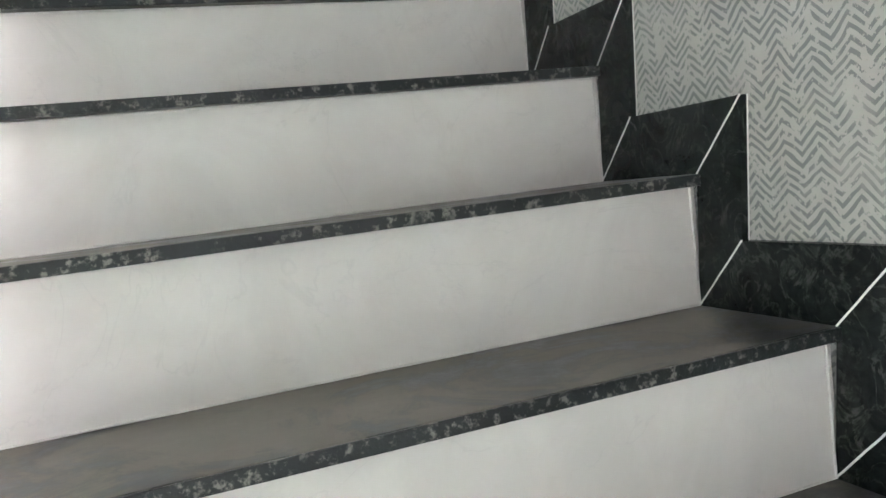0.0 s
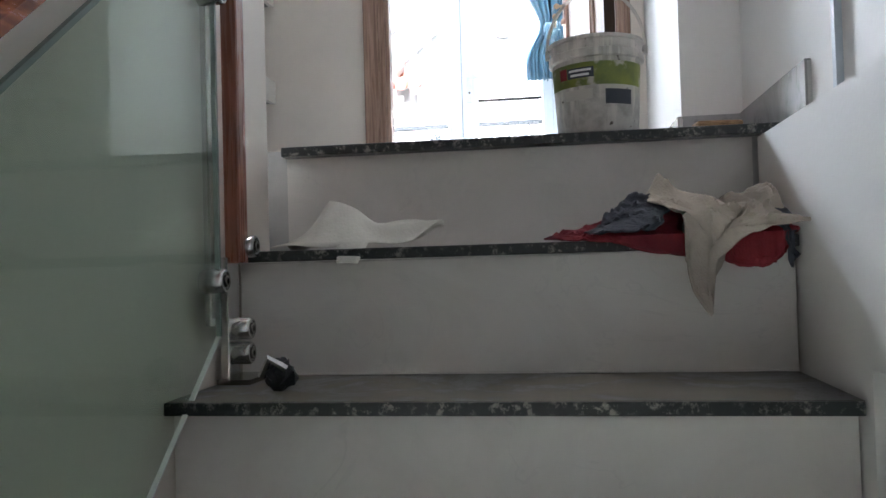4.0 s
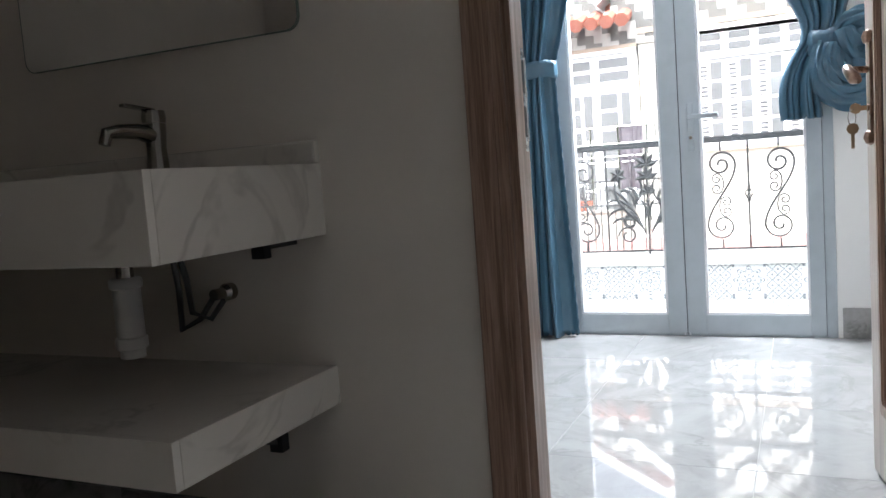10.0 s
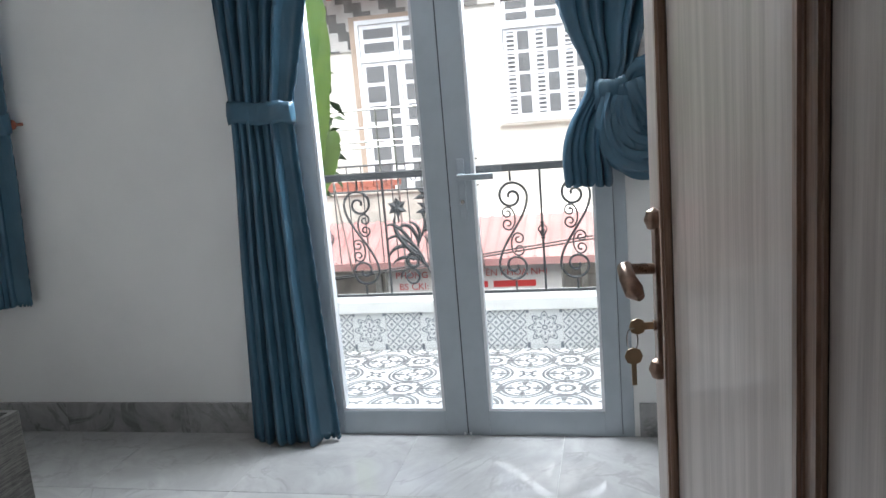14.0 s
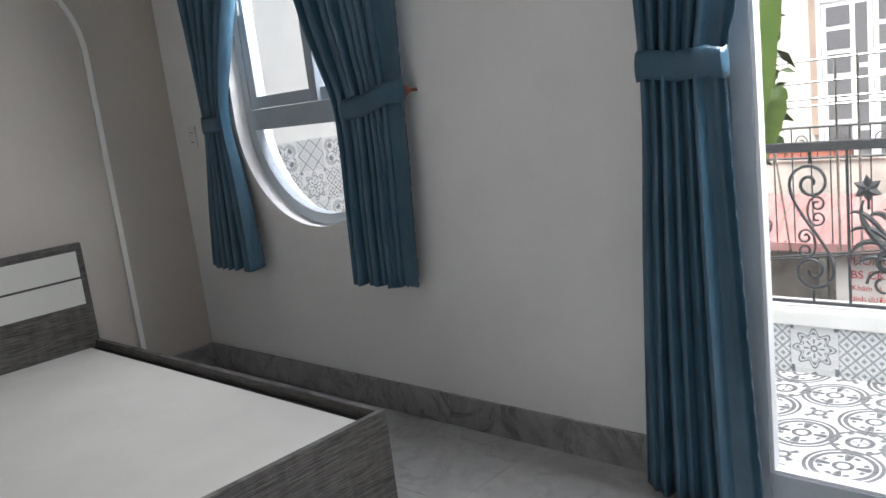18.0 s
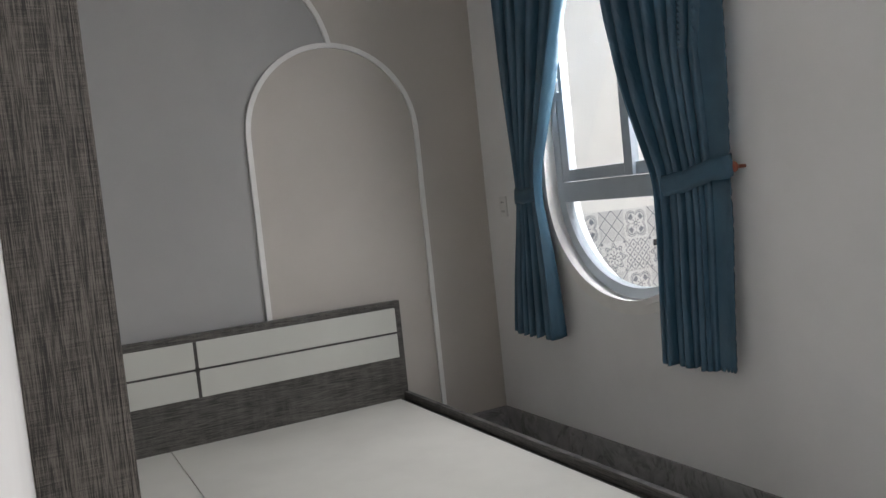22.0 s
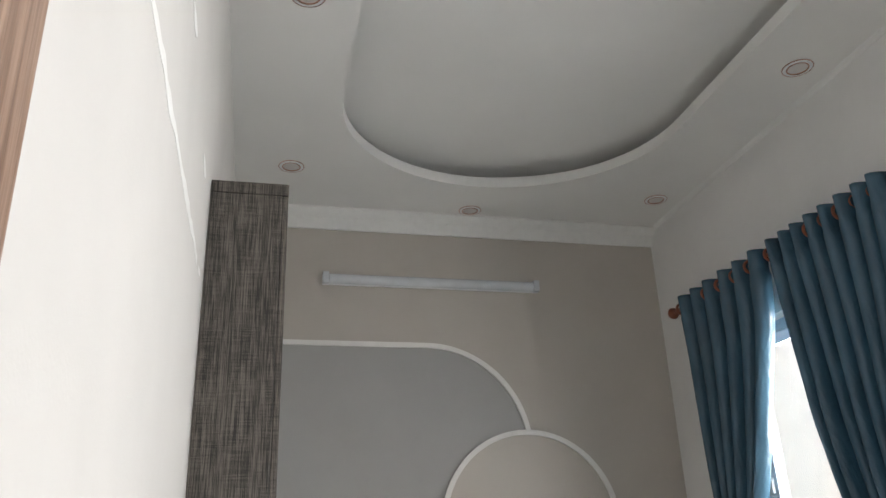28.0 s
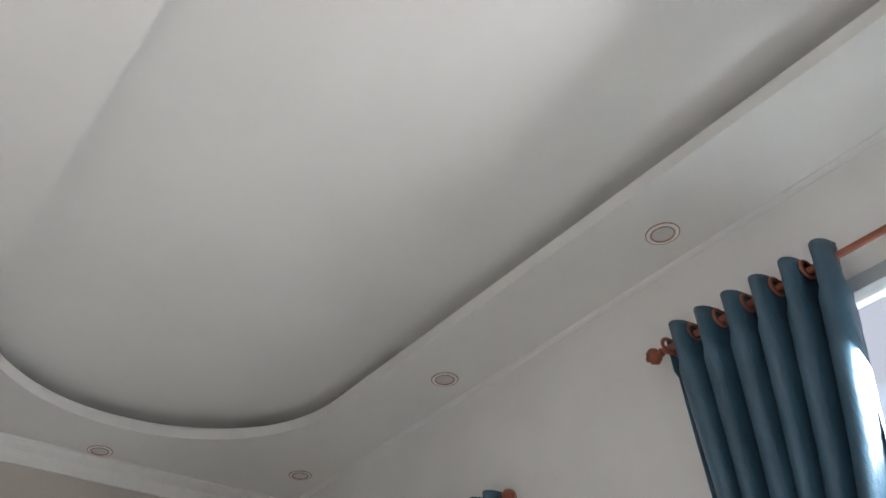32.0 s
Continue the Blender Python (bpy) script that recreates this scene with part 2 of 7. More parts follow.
TREAD_M, NOSING_M, WALLPAPER = tread_stone(), nosing_stone(), wallpaper()
DOOR_EDGE = wood("dark_door_edge", (0.022, 0.014, 0.010), (0.055, 0.036, 0.026), 2, 0.4, 2.4)
DOOR_PALE = wood("pale_walnut_panel", (0.43, 0.365, 0.325), (0.60, 0.525, 0.475), 2, 0.36, 1.6, coat=0.12)
CASE_W = wood("casing_wood", (0.20, 0.118, 0.080), (0.44, 0.30, 0.225), 2, 0.35, 2.6, coat=0.2)
RAIL_W = wood("varnished_rail_wood", (0.17, 0.036, 0.008), (0.40, 0.105, 0.026), 1, 0.24, 1.6, coat=0.35)
RED_W = wood("red_brown_post_wood", (0.16, 0.05, 0.025), (0.26, 0.095, 0.05), 2, 0.28, 1.6, coat=0.5)


def linen(name, dark, light, rough=0.6, up=0.45, level=0.40, lo=0.36, hi=0.66):
    """Laminate with a fine woven print, threads both upright and level."""
    n = Nodes(name)
    warp, weft = n.noise(n.obj((420, 420, 11)), 1.0, 3, 0.6), n.noise(n.obj((11, 11, 420)), 1.0, 3, 0.6)
    patch = n.noise(n.obj((30, 30, 5)), 1.0, 4, 0.6)
    f = n.math("ADD", n.math("MULTIPLY", warp, up), n.math("MULTIPLY", weft, level))
    f = n.ramp(n.math("ADD", f, n.math("MULTIPLY", patch, 0.18)), lo, hi)
    n.bump(f, 0.15, 0.002)
    return n.set(Base_Color=n.mix(f, dark, light), Roughness=rough)


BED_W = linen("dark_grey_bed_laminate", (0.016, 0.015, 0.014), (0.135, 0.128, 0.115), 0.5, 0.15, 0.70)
BED_WX = linen("dark_grey_rail_laminate", (0.016, 0.015, 0.014), (0.120, 0.114, 0.105), 0.5, 0.15, 0.70)
WARD_W = linen("textile_grey_laminate", (0.015, 0.0125, 0.011), (0.150, 0.132, 0.112), 0.6, 0.62, 0.26, 0.43, 0.65)
PALE_PANEL = plain("cream_laminate", (0.60, 0.60, 0.55), rough=0.35, scale=3, bump=0.02, wear=0.02)
DECK_M = plain("white_deck_board", (0.62, 0.61, 0.56), rough=0.42, scale=2.5, bump=0.03, wear=0.04)
ALU = plain("grey_blue_powder_coat", (0.40, 0.45, 0.49), rough=0.35, scale=14, bump=0.03, wear=0.03)
ALU_D = plain("dark_gasket", (0.06, 0.065, 0.07), rough=0.6)
STEEL = plain("brushed_steel", (0.62, 0.62, 0.61), rough=0.22, scale=20, metal=1.0, bump=0.02)
CHROME = plain("dark_chrome", (0.30, 0.285, 0.26), rough=0.16, scale=20, metal=1.0, bump=0.02)
BRONZE = plain("antique_bronze", (0.20, 0.135, 0.10), (0.34, 0.24, 0.19), rough=0.3, scale=30, metal=1.0, bump=0.05)
BRASS = plain("brass_key", (0.42, 0.33, 0.22), rough=0.35, scale=30, metal=1.0)
BLACK_STEEL = plain("black_painted_steel", (0.018, 0.019, 0.021), rough=0.45, scale=25, bump=0.05)
IRON = plain("wrought_iron_paint", (0.045, 0.048, 0.052), rough=0.45, scale=25, bump=0.12)
COPPER_R = plain("copper_ring_plastic", (0.28, 0.085, 0.045), rough=0.35, scale=25)
PVC = plain("white_pvc", (0.72, 0.70, 0.66), rough=0.4, scale=10)
HOSE = plain("braided_hose", (0.10, 0.10, 0.10), rough=0.35, scale=120, metal=0.6, bump=0.3)
SOCKET_M = plain("white_plastic", (0.78, 0.78, 0.76), rough=0.35, scale=10, bump=0.02)
# Near-black: shade inside holes and gaps put into colour; also backs the mirror.
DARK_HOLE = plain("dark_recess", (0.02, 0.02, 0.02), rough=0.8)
ROSE_GOLD = plain("rose_gold_trim", (0.70, 0.45, 0.36), rough=0.25, scale=20, metal=1.0)
LENS_M = plain("frosted_lamp_lens", (0.70, 0.68, 0.66), rough=0.5, scale=10)
TUBE_M = plain("frosted_tube_cover", (0.66, 0.69, 0.72), rough=0.2, scale=6, bump=0.02)
CLOTH_RED = plain("red_rag_cloth", (0.24, 0.022, 0.030), (0.13, 0.012, 0.02), rough=0.9, scale=14, bump=0.4, fine=300)
CLOTH_BEIGE = plain("beige_rag_cloth", (0.42, 0.375, 0.31), (0.30, 0.26, 0.22), rough=0.9, scale=10, bump=0.4, fine=300)
CLOTH_DARK = plain("dark_rag_cloth", (0.05, 0.055, 0.07), rough=0.9, scale=14, bump=0.4, fine=300)
CLOTH_WHITE = plain("white_foam_sheet", (0.66, 0.64, 0.58), rough=0.85, scale=14, bump=0.2, fine=200)
PAPER = plain("paper_scrap", (0.62, 0.60, 0.55), rough=0.8)
COIR = plain("coir_fibre", (0.32, 0.19, 0.09), (0.18, 0.10, 0.045), rough=0.9, scale=40, stretch=(1, 8, 8), bump=0.5)
TEAL_H = plain("teal_plastic", (0.03, 0.12, 0.12), rough=0.3)
MIRROR_M = plain("mirror_silver", (0.86, 0.87, 0.86), rough=0.015, scale=1, metal=1.0, bump=0.0, wear=0.0)


def bucket_plastic():
    n = Nodes("stained_paint_bucket")
    v = n.obj()
    col = n.mix(n.ramp(n.noise(v, 14, 5, 0.65), 0.4, 0.65), (0.52, 0.50, 0.46), (0.33, 0.31, 0.28))
    s = n.obj((30, 30, 3))
    col = n.mix(n.math("MULTIPLY", n.ramp(n.noise(s, 2.0, 4), 0.5, 0.66), 0.7), col, (0.66, 0.62, 0.56))
    col = n.mix(n.ramp(n.noise(v, 55, 2), 0.66, 0.72), col, (0.10, 0.085, 0.07))
    n.bump(n.noise(v, 40, 4), 0.25, 0.003)
    return n.set(Base_Color=col, Roughness=0.55)


def bucket_label():
    n = Nodes("green_bucket_label")
    v = n.obj()
    col = n.mix(n.ramp(n.noise(v, 11, 4), 0.4, 0.6), (0.20, 0.23, 0.03), (0.11, 0.14, 0.03))
    col = n.mix(n.ramp(n.noise(v, 26, 4), 0.56, 0.66), col, (0.45, 0.42, 0.36))
    return n.set(Base_Color=col, Roughness=0.4)


BUCKET_M, LABEL_M = bucket_plastic(), bucket_label()


def satin(name, c, c2):
    """Cloth with a sheen that lets some daylight through."""
    n = Nodes(name)
    v = n.obj()
    weave = n.noise(n.obj((1, 1, 6)), 60, 3)
    col = n.mix(n.ramp(n.noise(v, 5, 4), 0.3, 0.7), c, c2)
    crease = n.noise(n.obj((1.0, 1.0, 0.35)), 11, 5, 0.55, 0.6)
    n.bump(n.math("ADD", crease, n.math("MULTIPLY", weave, 0.04)), 0.30, 0.03)
    n.set(Base_Color=col, Roughness=0.27, Sheen_Weight=0.10, Sheen_Roughness=0.4, Specular_IOR_Level=0.6)
    glow, m = n.t.nodes.new("ShaderNodeBsdfTranslucent"), n.t.nodes.new("ShaderNodeMixShader")
    n.t.links.new(col, glow.inputs[0])
    m.inputs[0].default_value = 0.09
    n.t.links.new(n.b.outputs[0], m.inputs[1])
    n.t.links.new(glow.outputs[0], m.inputs[2])
    n.t.links.new(m.outputs[0], n.t.nodes["Material Output"].inputs[0])
    return n.m


SATIN = satin("blue_satin", (0.052, 0.124, 0.182), (0.038, 0.096, 0.144))


def glass(name, tint, rough=0.0):
    n = Nodes(name)
    n.t.nodes.remove(n.b)
    clear, shine = n.t.nodes.new("ShaderNodeBsdfTransparent"), n.t.nodes.new("ShaderNodeBsdfGlossy")
    clear.inputs[0].default_value = (*tint, 1)
    shine.inputs["Roughness"].default_value = rough
    lw, m = n.t.nodes.new("ShaderNodeLayerWeight"), n.t.nodes.new("ShaderNodeMixShader")
    lw.inputs[0].default_value = 0.5
    f = n.math("ADD", n.math("MULTIPLY", n.math("POWER", lw.outputs["Facing"], 5.0), 0.90), 0.04)
    n.t.links.new(f, m.inputs[0])
    n.t.links.new(clear.outputs[0], m.inputs[1])
    n.t.links.new(shine.outputs[0], m.inputs[2])
    n.t.links.new(m.outputs[0], n.t.nodes["Material Output"].inputs[0])
    return n.m


GLASS, GREEN_GLASS = glass("window_glass", (0.96, 0.98, 0.97)), glass("green_tempered_glass", (0.87, 0.925, 0.89))
GLASS_EDGE = plain("green_glass_edge", (0.22, 0.28, 0.25), rough=0.2)
PALE_EDGE = plain("pale_glass_edge", (0.78, 0.80, 0.76), rough=0.3)


def printed_tile(name, kind, motif="star"):
    """White cement tiles of 20 cm with a dark printed ornament, centred on each tile's own origin."""
    n = Nodes(name)
    s = n.sep(n.obj())
    a, b = (s[0], s[1]) if kind == "floor" else (s[0], s[2])
    if kind == "side":
        a, b = s[1], s[2]
    a, b = n.math("DIVIDE", a, 0.1), n.math("DIVIDE", b, 0.1)

    def ring(x, y, r, w):
        d = n.math("SQRT", n.math("ADD", n.math("POWER", n.math("ABSOLUTE", x), 2.0), n.math("POWER", n.math("ABSOLUTE", y), 2.0)))
        return n.ramp(n.math("ABSOLUTE", n.math("SUBTRACT", d, r)), w, w * 0.55), d

    def petals(x, y, d, count, r0, r1, width, turn=0.0):
        ang = n.math("ARCTAN2", y, x)
        wave = n.math("COSINE", n.math("ADD", n.math("MULTIPLY", ang, float(count)), turn))
        body = n.math("MULTIPLY", n.ramp(d, r0, r0 + 0.06), n.ramp(d, r1, r1 - 0.06))
        return n.math("MULTIPLY", n.ramp(wave, 1 - width, 1 - width * 0.7), body)

    def top(*some):
        most = some[0]
        for one in some[1:]:
            most = n.math("MAXIMUM", most, one)
        return most

    if kind == "floor":
        # a quarter of a motif of 40 cm: a cogged ring at one corner, double rings at the two next to it
        def corner(p, q):
            return n.math("SUBTRACT", a, p), n.math("SUBTRACT", b, q)
        k1, k2 = corner(-1.0, -1.0)
        c1, kd = ring(k1, k2, 0.40, 0.13)
        teeth = petals(k1, k2, kd, 10, 0.66, 0.92, 1.0)
        cog, _ = ring(k1, k2, 0.93, 0.10)
        cross = petals(k1, k2, kd, 4, 0.02, 0.30, 0.5)
        ink = top(c1, teeth, cog, cross)
        for p, q in ((1.0, -1.0), (-1.0, 1.0)):
            u, v = corner(p, q)
            o1, od = ring(u, v, 1.00, 0.12)
            o2, _ = ring(u, v, 1.22, 0.09)
            o3, _ = ring(u, v, 0.28, 0.10)
            ink = top(ink, o1, o2, o3, petals(u, v, od, 4, 0.38, 0.92, 0.35), petals(u, v, od, 8, 0.60, 0.84, 0.75, 3.14))
        u, v = corner(1.0, 1.0)
        f1, fd = ring(u, v, 0.22, 0.10)
        ink = top(ink, f1, petals(u, v, fd, 4, 0.26, 0.62, 0.5, 3.14))
        tone = (0.075, 0.075, 0.08)
    else:
        r1, d = ring(a, b, 0.12, 0.05)
        ang = n.math("ARCTAN2", b, a)
        edge8 = n.math("ADD", n.math("MULTIPLY", n.math("COSINE", n.math("MULTIPLY", ang, 8.0)), 0.15), 0.74)
        outline = n.ramp(n.math("ABSOLUTE", n.math("SUBTRACT", d, edge8)), 0.055, 0.03)
        inner = n.ramp(n.math("ABSOLUTE", n.math("SUBTRACT", d, n.math("MULTIPLY", edge8, 0.80))), 0.035, 0.018)
        corner_dot = n.ramp(n.math("MINIMUM", n.math("ABSOLUTE", a), n.math("ABSOLUTE", b)), 0.80, 0.86)
        star = top(r1, outline, inner, petals(a, b, d, 8, 0.18, 0.46, 0.45), petals(a, b, d, 8, 0.58, 0.78, 0.18), corner_dot)
        lat = n.math("ABSOLUTE", n.math("SINE", n.math("MULTIPLY", n.math("ADD", a, b), 4.71)))
        lat2 = n.math("ABSOLUTE", n.math("SINE", n.math("MULTIPLY", n.math("SUBTRACT", a, b), 4.71)))
        cell = n.math("MINIMUM", lat, lat2)
        lattice = n.ramp(n.math("ABSOLUTE", n.math("SUBTRACT", cell, 0.14)), 0.13, 0.07)
        dots = n.ramp(n.math("MINIMUM", lat, lat2), 0.82, 0.92)
        four = n.math("ADD", n.math("MULTIPLY", n.math("ABSOLUTE", n.math("SINE", n.math("MULTIPLY", ang, 2.0))), 0.34), 0.52)
        rim1 = n.ramp(n.math("ABSOLUTE", n.math("SUBTRACT", d, four)), 0.045, 0.025)
        rim2 = n.ramp(n.math("ABSOLUTE", n.math("SUBTRACT", d, n.math("ADD", four, 0.12))), 0.035, 0.018)
        heart = petals(a, b, d, 4, 0.40, 0.76, 0.75, 3.14)
        flower = top(r1, rim1, rim2, heart, petals(a, b, d, 8, 0.16, 0.38, 0.5))
        w1 = n.math("ABSOLUTE", n.math("SINE", n.math("MULTIPLY", n.math("ADD", a, b), 3.14)))
        w2 = n.math("ABSOLUTE", n.math("SINE", n.math("MULTIPLY", n.math("SUBTRACT", a, b), 3.14)))
        net = n.math("MAXIMUM", n.ramp(n.math("MINIMUM", w1, w2), 0.20, 0.10), n.math("MULTIPLY", n.ramp(n.math("MINIMUM", w1, w2), 0.30, 0.42), 0.22))
        ink = {"star": star, "lattice": n.math("MAXIMUM", lattice, n.math("MULTIPLY", dots, 0.8)), "flower": flower, "net": net}[motif]
        tone = (0.13, 0.15, 0.18)
    col = n.mix(n.math("MULTIPLY", ink, 0.9), (0.70, 0.70, 0.69), tone)
    return n.set(Base_Color=col, Roughness=0.3)


TILE_FLOOR = printed_tile("patterned_floor_tile", "floor")
TILE_FACE, TILE_LATTICE = printed_tile("star_wall_tile", "face"), printed_tile("lattice_wall_tile", "face", "lattice")
TILE_SIDE, SIDE_LATTICE = printed_tile("star_side_tile", "side"), printed_tile("lattice_side_tile", "side", "lattice")
SIDE_FLOWER, SIDE_NET = printed_tile("flower_side_tile", "side", "flower"), printed_tile("net_side_tile", "side", "net")


def mosaic():
    n = Nodes("grey_white_mosaic")
    s = n.sep(n.obj())
    row = n.math("FLOOR", n.math("DIVIDE", s[2], 0.125))
    u = n.math("ADD", n.math("DIVIDE", s[0], 0.25), n.math("MULTIPLY", row, 0.5))
    pick = n.math("FLOOR", n.math("MODULO", n.math("ADD", n.math("FLOOR", u), 400.0), 2.0))
    col = n.mix(pick, (0.52, 0.51, 0.485), (0.11, 0.11, 0.107))
    col = n.mix(n.math("MULTIPLY", n.ramp(n.noise(n.obj(), 1.4, 5), 0.4, 0.7), 0.35), col, (0.30, 0.27, 0.23))
    return n.set(Base_Color=col, Roughness=0.55)


MOSAIC = mosaic()
HOUSE_W = plain("weathered_white_facade", (0.72, 0.70, 0.64), (0.62, 0.59, 0.52), rough=0.85, scale=1.2, bump=0.2, fine=30)
HOUSE_TRIM = plain("tan_facade_trim", (0.42, 0.33, 0.26), rough=0.8, scale=3)
SHUTTER_M = plain("white_shutter_paint", (0.80, 0.82, 0.84), rough=0.5, scale=3)
DARK_PANE = plain("dark_window_pane", (0.17, 0.175, 0.18), rough=0.15, scale=3)
ROOF_PINK = plain("faded_red_sheet_roof", (0.30, 0.145, 0.138), (0.36, 0.21, 0.198), rough=0.6, scale=1.5, bump=0.1)
ROOF_RED = plain("red_clay_tile", (0.36, 0.12, 0.08), rough=0.8, scale=5)
SIGN_M = plain("pale_sign_board", (0.62, 0.60, 0.58), rough=0.5, scale=2)
SIGN_RED = plain("red_sign_paint", (0.45, 0.03, 0.03), rough=0.5)
PARAPET_M = plain("stained_parapet", (0.58, 0.55, 0.49), (0.38, 0.36, 0.32), rough=0.9, scale=3, bump=0.3, fine=30)
ASPHALT = plain("asphalt", (0.055, 0.055, 0.057), rough=0.9, scale=3, bump=0.3)
LEAF_M = plain("banana_leaf_green", (0.10, 0.19, 0.03), (0.16, 0.25, 0.05), rough=0.45, scale=4, stretch=(1, 1, 1), bump=0.15, fine=40)
LEAF_D = plain("dark_foliage", (0.035, 0.07, 0.02), (0.06, 0.10, 0.03), rough=0.6, scale=6)
TRUNK_M = plain("banana_stem", (0.16, 0.15, 0.07), rough=0.8, scale=5)
LAUNDRY = plain("grey_striped_laundry", (0.30, 0.27, 0.30), (0.16, 0.14, 0.17), rough=0.9, scale=14, stretch=(6, 1, 1))
LOW_WALL = plain("lower_room_paint", (0.79, 0.75, 0.66), rough=0.8, scale=2, wear=0.02)
LOW_BLUE = plain("pale_blue_paint", (0.62, 0.66, 0.67), rough=0.8, scale=2)

# ---- building helpers ----
def box(bm, x0, x1, y0, y1, z0, z1, bevel=0.0):
    made = bmesh.ops.create_cube(bm, size=1, matrix=Matrix.Translation(((x0 + x1) / 2, (y0 + y1) / 2, (z0 + z1) / 2)) @ Matrix.Diagonal((x1 - x0, y1 - y0, z1 - z0, 1)))
    if bevel:
        edges = list({e for v in made["verts"] for e in v.link_edges})
        bmesh.ops.bevel(bm, geom=edges, offset=bevel, segments=2, profile=0.6, affect="EDGES")
    return bm


def boxes(*some, bevel=0.0):
    bm = bmesh.new()
    for one in some:
        box(bm, *one, bevel=bevel)
    return bm


def prism(bm, outline, axis, a, b):
    """An outline in the two other axes, drawn out along an axis from a to b."""
    def at(p, q, d):
        return {0: (d, p, q), 1: (p, d, q), 2: (p, q, d)}[axis]
    lo, hi = [bm.verts.new(at(p, q, a)) for p, q in outline], [bm.verts.new(at(p, q, b)) for p, q in outline]
    n = len(outline)
    bm.faces.new(lo), bm.faces.new(hi)
    for k in range(n):
        bm.faces.new((lo[k], lo[(k + 1) % n], hi[(k + 1) % n], hi[k]))
    bmesh.ops.recalc_face_normals(bm, faces=bm.faces[:])
    return bm


def strip(bm, inner, outer, axis, a, b, closed=True):
    """A band between two outlines with as many points, drawn out along an axis."""
    def at(p, q, d):
        return {0: (d, p, q), 1: (p, d, q), 2: (p, q, d)}[axis]
    rings = [[bm.verts.new(at(p, q, d)) for p, q in line] for line, d in ((inner, a), (outer, a), (outer, b), (inner, b))]
    n = len(inner)
    for k in range(n if closed else n - 1):
        j = (k + 1) % n
        for m in range(4):
            bm.faces.new((rings[m][k], rings[m][j], rings[(m + 1) % 4][j], rings[(m + 1) % 4][k]))
    if not closed:
        bm.faces.new([rings[m][0] for m in range(4)])
        bm.faces.new([rings[m][-1] for m in range(4)])
    bmesh.ops.recalc_face_normals(bm, faces=bm.faces[:])
    return bm


def tube(bm, points, radius, sides=8, closed=False):
    """A round bar along points; radius: a number, or one for each point."""
    pts = [Vector(p) for p in points]
    n, rings = len(pts), []
    ref = Vector((0.31, 0.17, 0.93))
    for k, p in enumerate(pts):
        ahead = (pts[(k + 1) % n] if closed or k < n - 1 else p) - (pts[k - 1] if closed or k else p)
        ahead.normalize()
        side = ahead.cross(ref)
        if side.length < 1e-3:
            side = ahead.cross(Vector((1, 0, 0)))
        side.normalize()
        up = side.cross(ahead)
        ref = up
        r = radius[k] if isinstance(radius, (list, tuple)) else radius
        rings.append([bm.verts.new(p + r * (math.cos(a) * side + math.sin(a) * up)) for a in (2 * math.pi * i / sides for i in range(sides))])
    for k in range(n if closed else n - 1):
        a, b = rings[k], rings[(k + 1) % n]
        for i in range(sides):
            bm.faces.new((a[i], a[(i + 1) % sides], b[(i + 1) % sides], b[i]))
    if not closed:
        bm.faces.new(rings[0][::-1]), bm.faces.new(rings[-1])
    bmesh.ops.recalc_face_normals(bm, faces=bm.faces[:])
    return bm


def lathe(bm, profile, at, sides=32, axis="z"):
    """A profile of (radius, height) turned round an upright axis through a place."""
    rings = []
    for r, h in profile:
        ring = []
        for i in range(sides):
            a = 2 * math.pi * i / sides
            p = (r * math.cos(a), r * math.sin(a), h)
            p = p if axis == "z" else ((p[0], p[2], p[1]) if axis == "y" else (p[2], p[0], p[1]))
            ring.append(bm.verts.new(Vector(at) + Vector(p)))
        rings.append(ring)
    for a, b in zip(rings, rings[1:]):
        for i in range(sides):
            bm.faces.new((a[i], a[(i + 1) % sides], b[(i + 1) % sides], b[i]))
    bm.faces.new(rings[0]), bm.faces.new(rings[-1])
    bmesh.ops.recalc_face_normals(bm, faces=bm.faces[:])
    return bm


def mesh_of(name, bm, material, smooth=False):
    me = bpy.data.meshes.new(name)
    bm.to_mesh(me)
    bm.free()
    me.materials.append(material)
    if smooth:
        for f in me.polygons:
            f.use_smooth = True
        me.set_sharp_from_angle(angle=radians(40))
    return me


def part(name, bm, material, parent, label="", smooth=False):
    ob = new(name, mesh_of(name, bm, material, smooth))
    ob.parent = parent
    if parent.type == "EMPTY":
        ob.matrix_parent_inverse = Matrix.Translation(parent.location).inverted()
    return tagged(ob, label)


def thing(name, at, label, category, group="", kind=""):
    ob = new(name)
    ob.location, ob.empty_display_size = at, 0.1
    return tagged(ob, label, category, group, kind)


def structure(name, bm, material, label="", smooth=False):
    return tagged(new(name, mesh_of(name, bm, material, smooth)), label, kind="structure")


def solid(name, bm, material, label, category, group="", smooth=False):
    return tagged(new(name, mesh_of(name, bm, material, smooth)), label, category, group)


def piece(name, me, parent, at, turn=0.0):
    ob = new(name, me)
    ob.parent = parent
    ob.matrix_basis = pose(*at, 0, 0, turn)
    return ob


# ---- plan ----
F, H, PB, C = 2.556, -4.130, 0.106, 3.465          # front wall, head wall, partition's bedroom face, ceiling
XRIGHT = 0.78                                     # bedroom's right wall
WALLR, BEAMR, WALLL = 0.662, 0.555, -0.285        # stair walls
RISE, GOING, Y0 = 0.194, 0.225, -1.447            # stair
T = 0.18                                          # thickness of outer walls
STEPS = 14

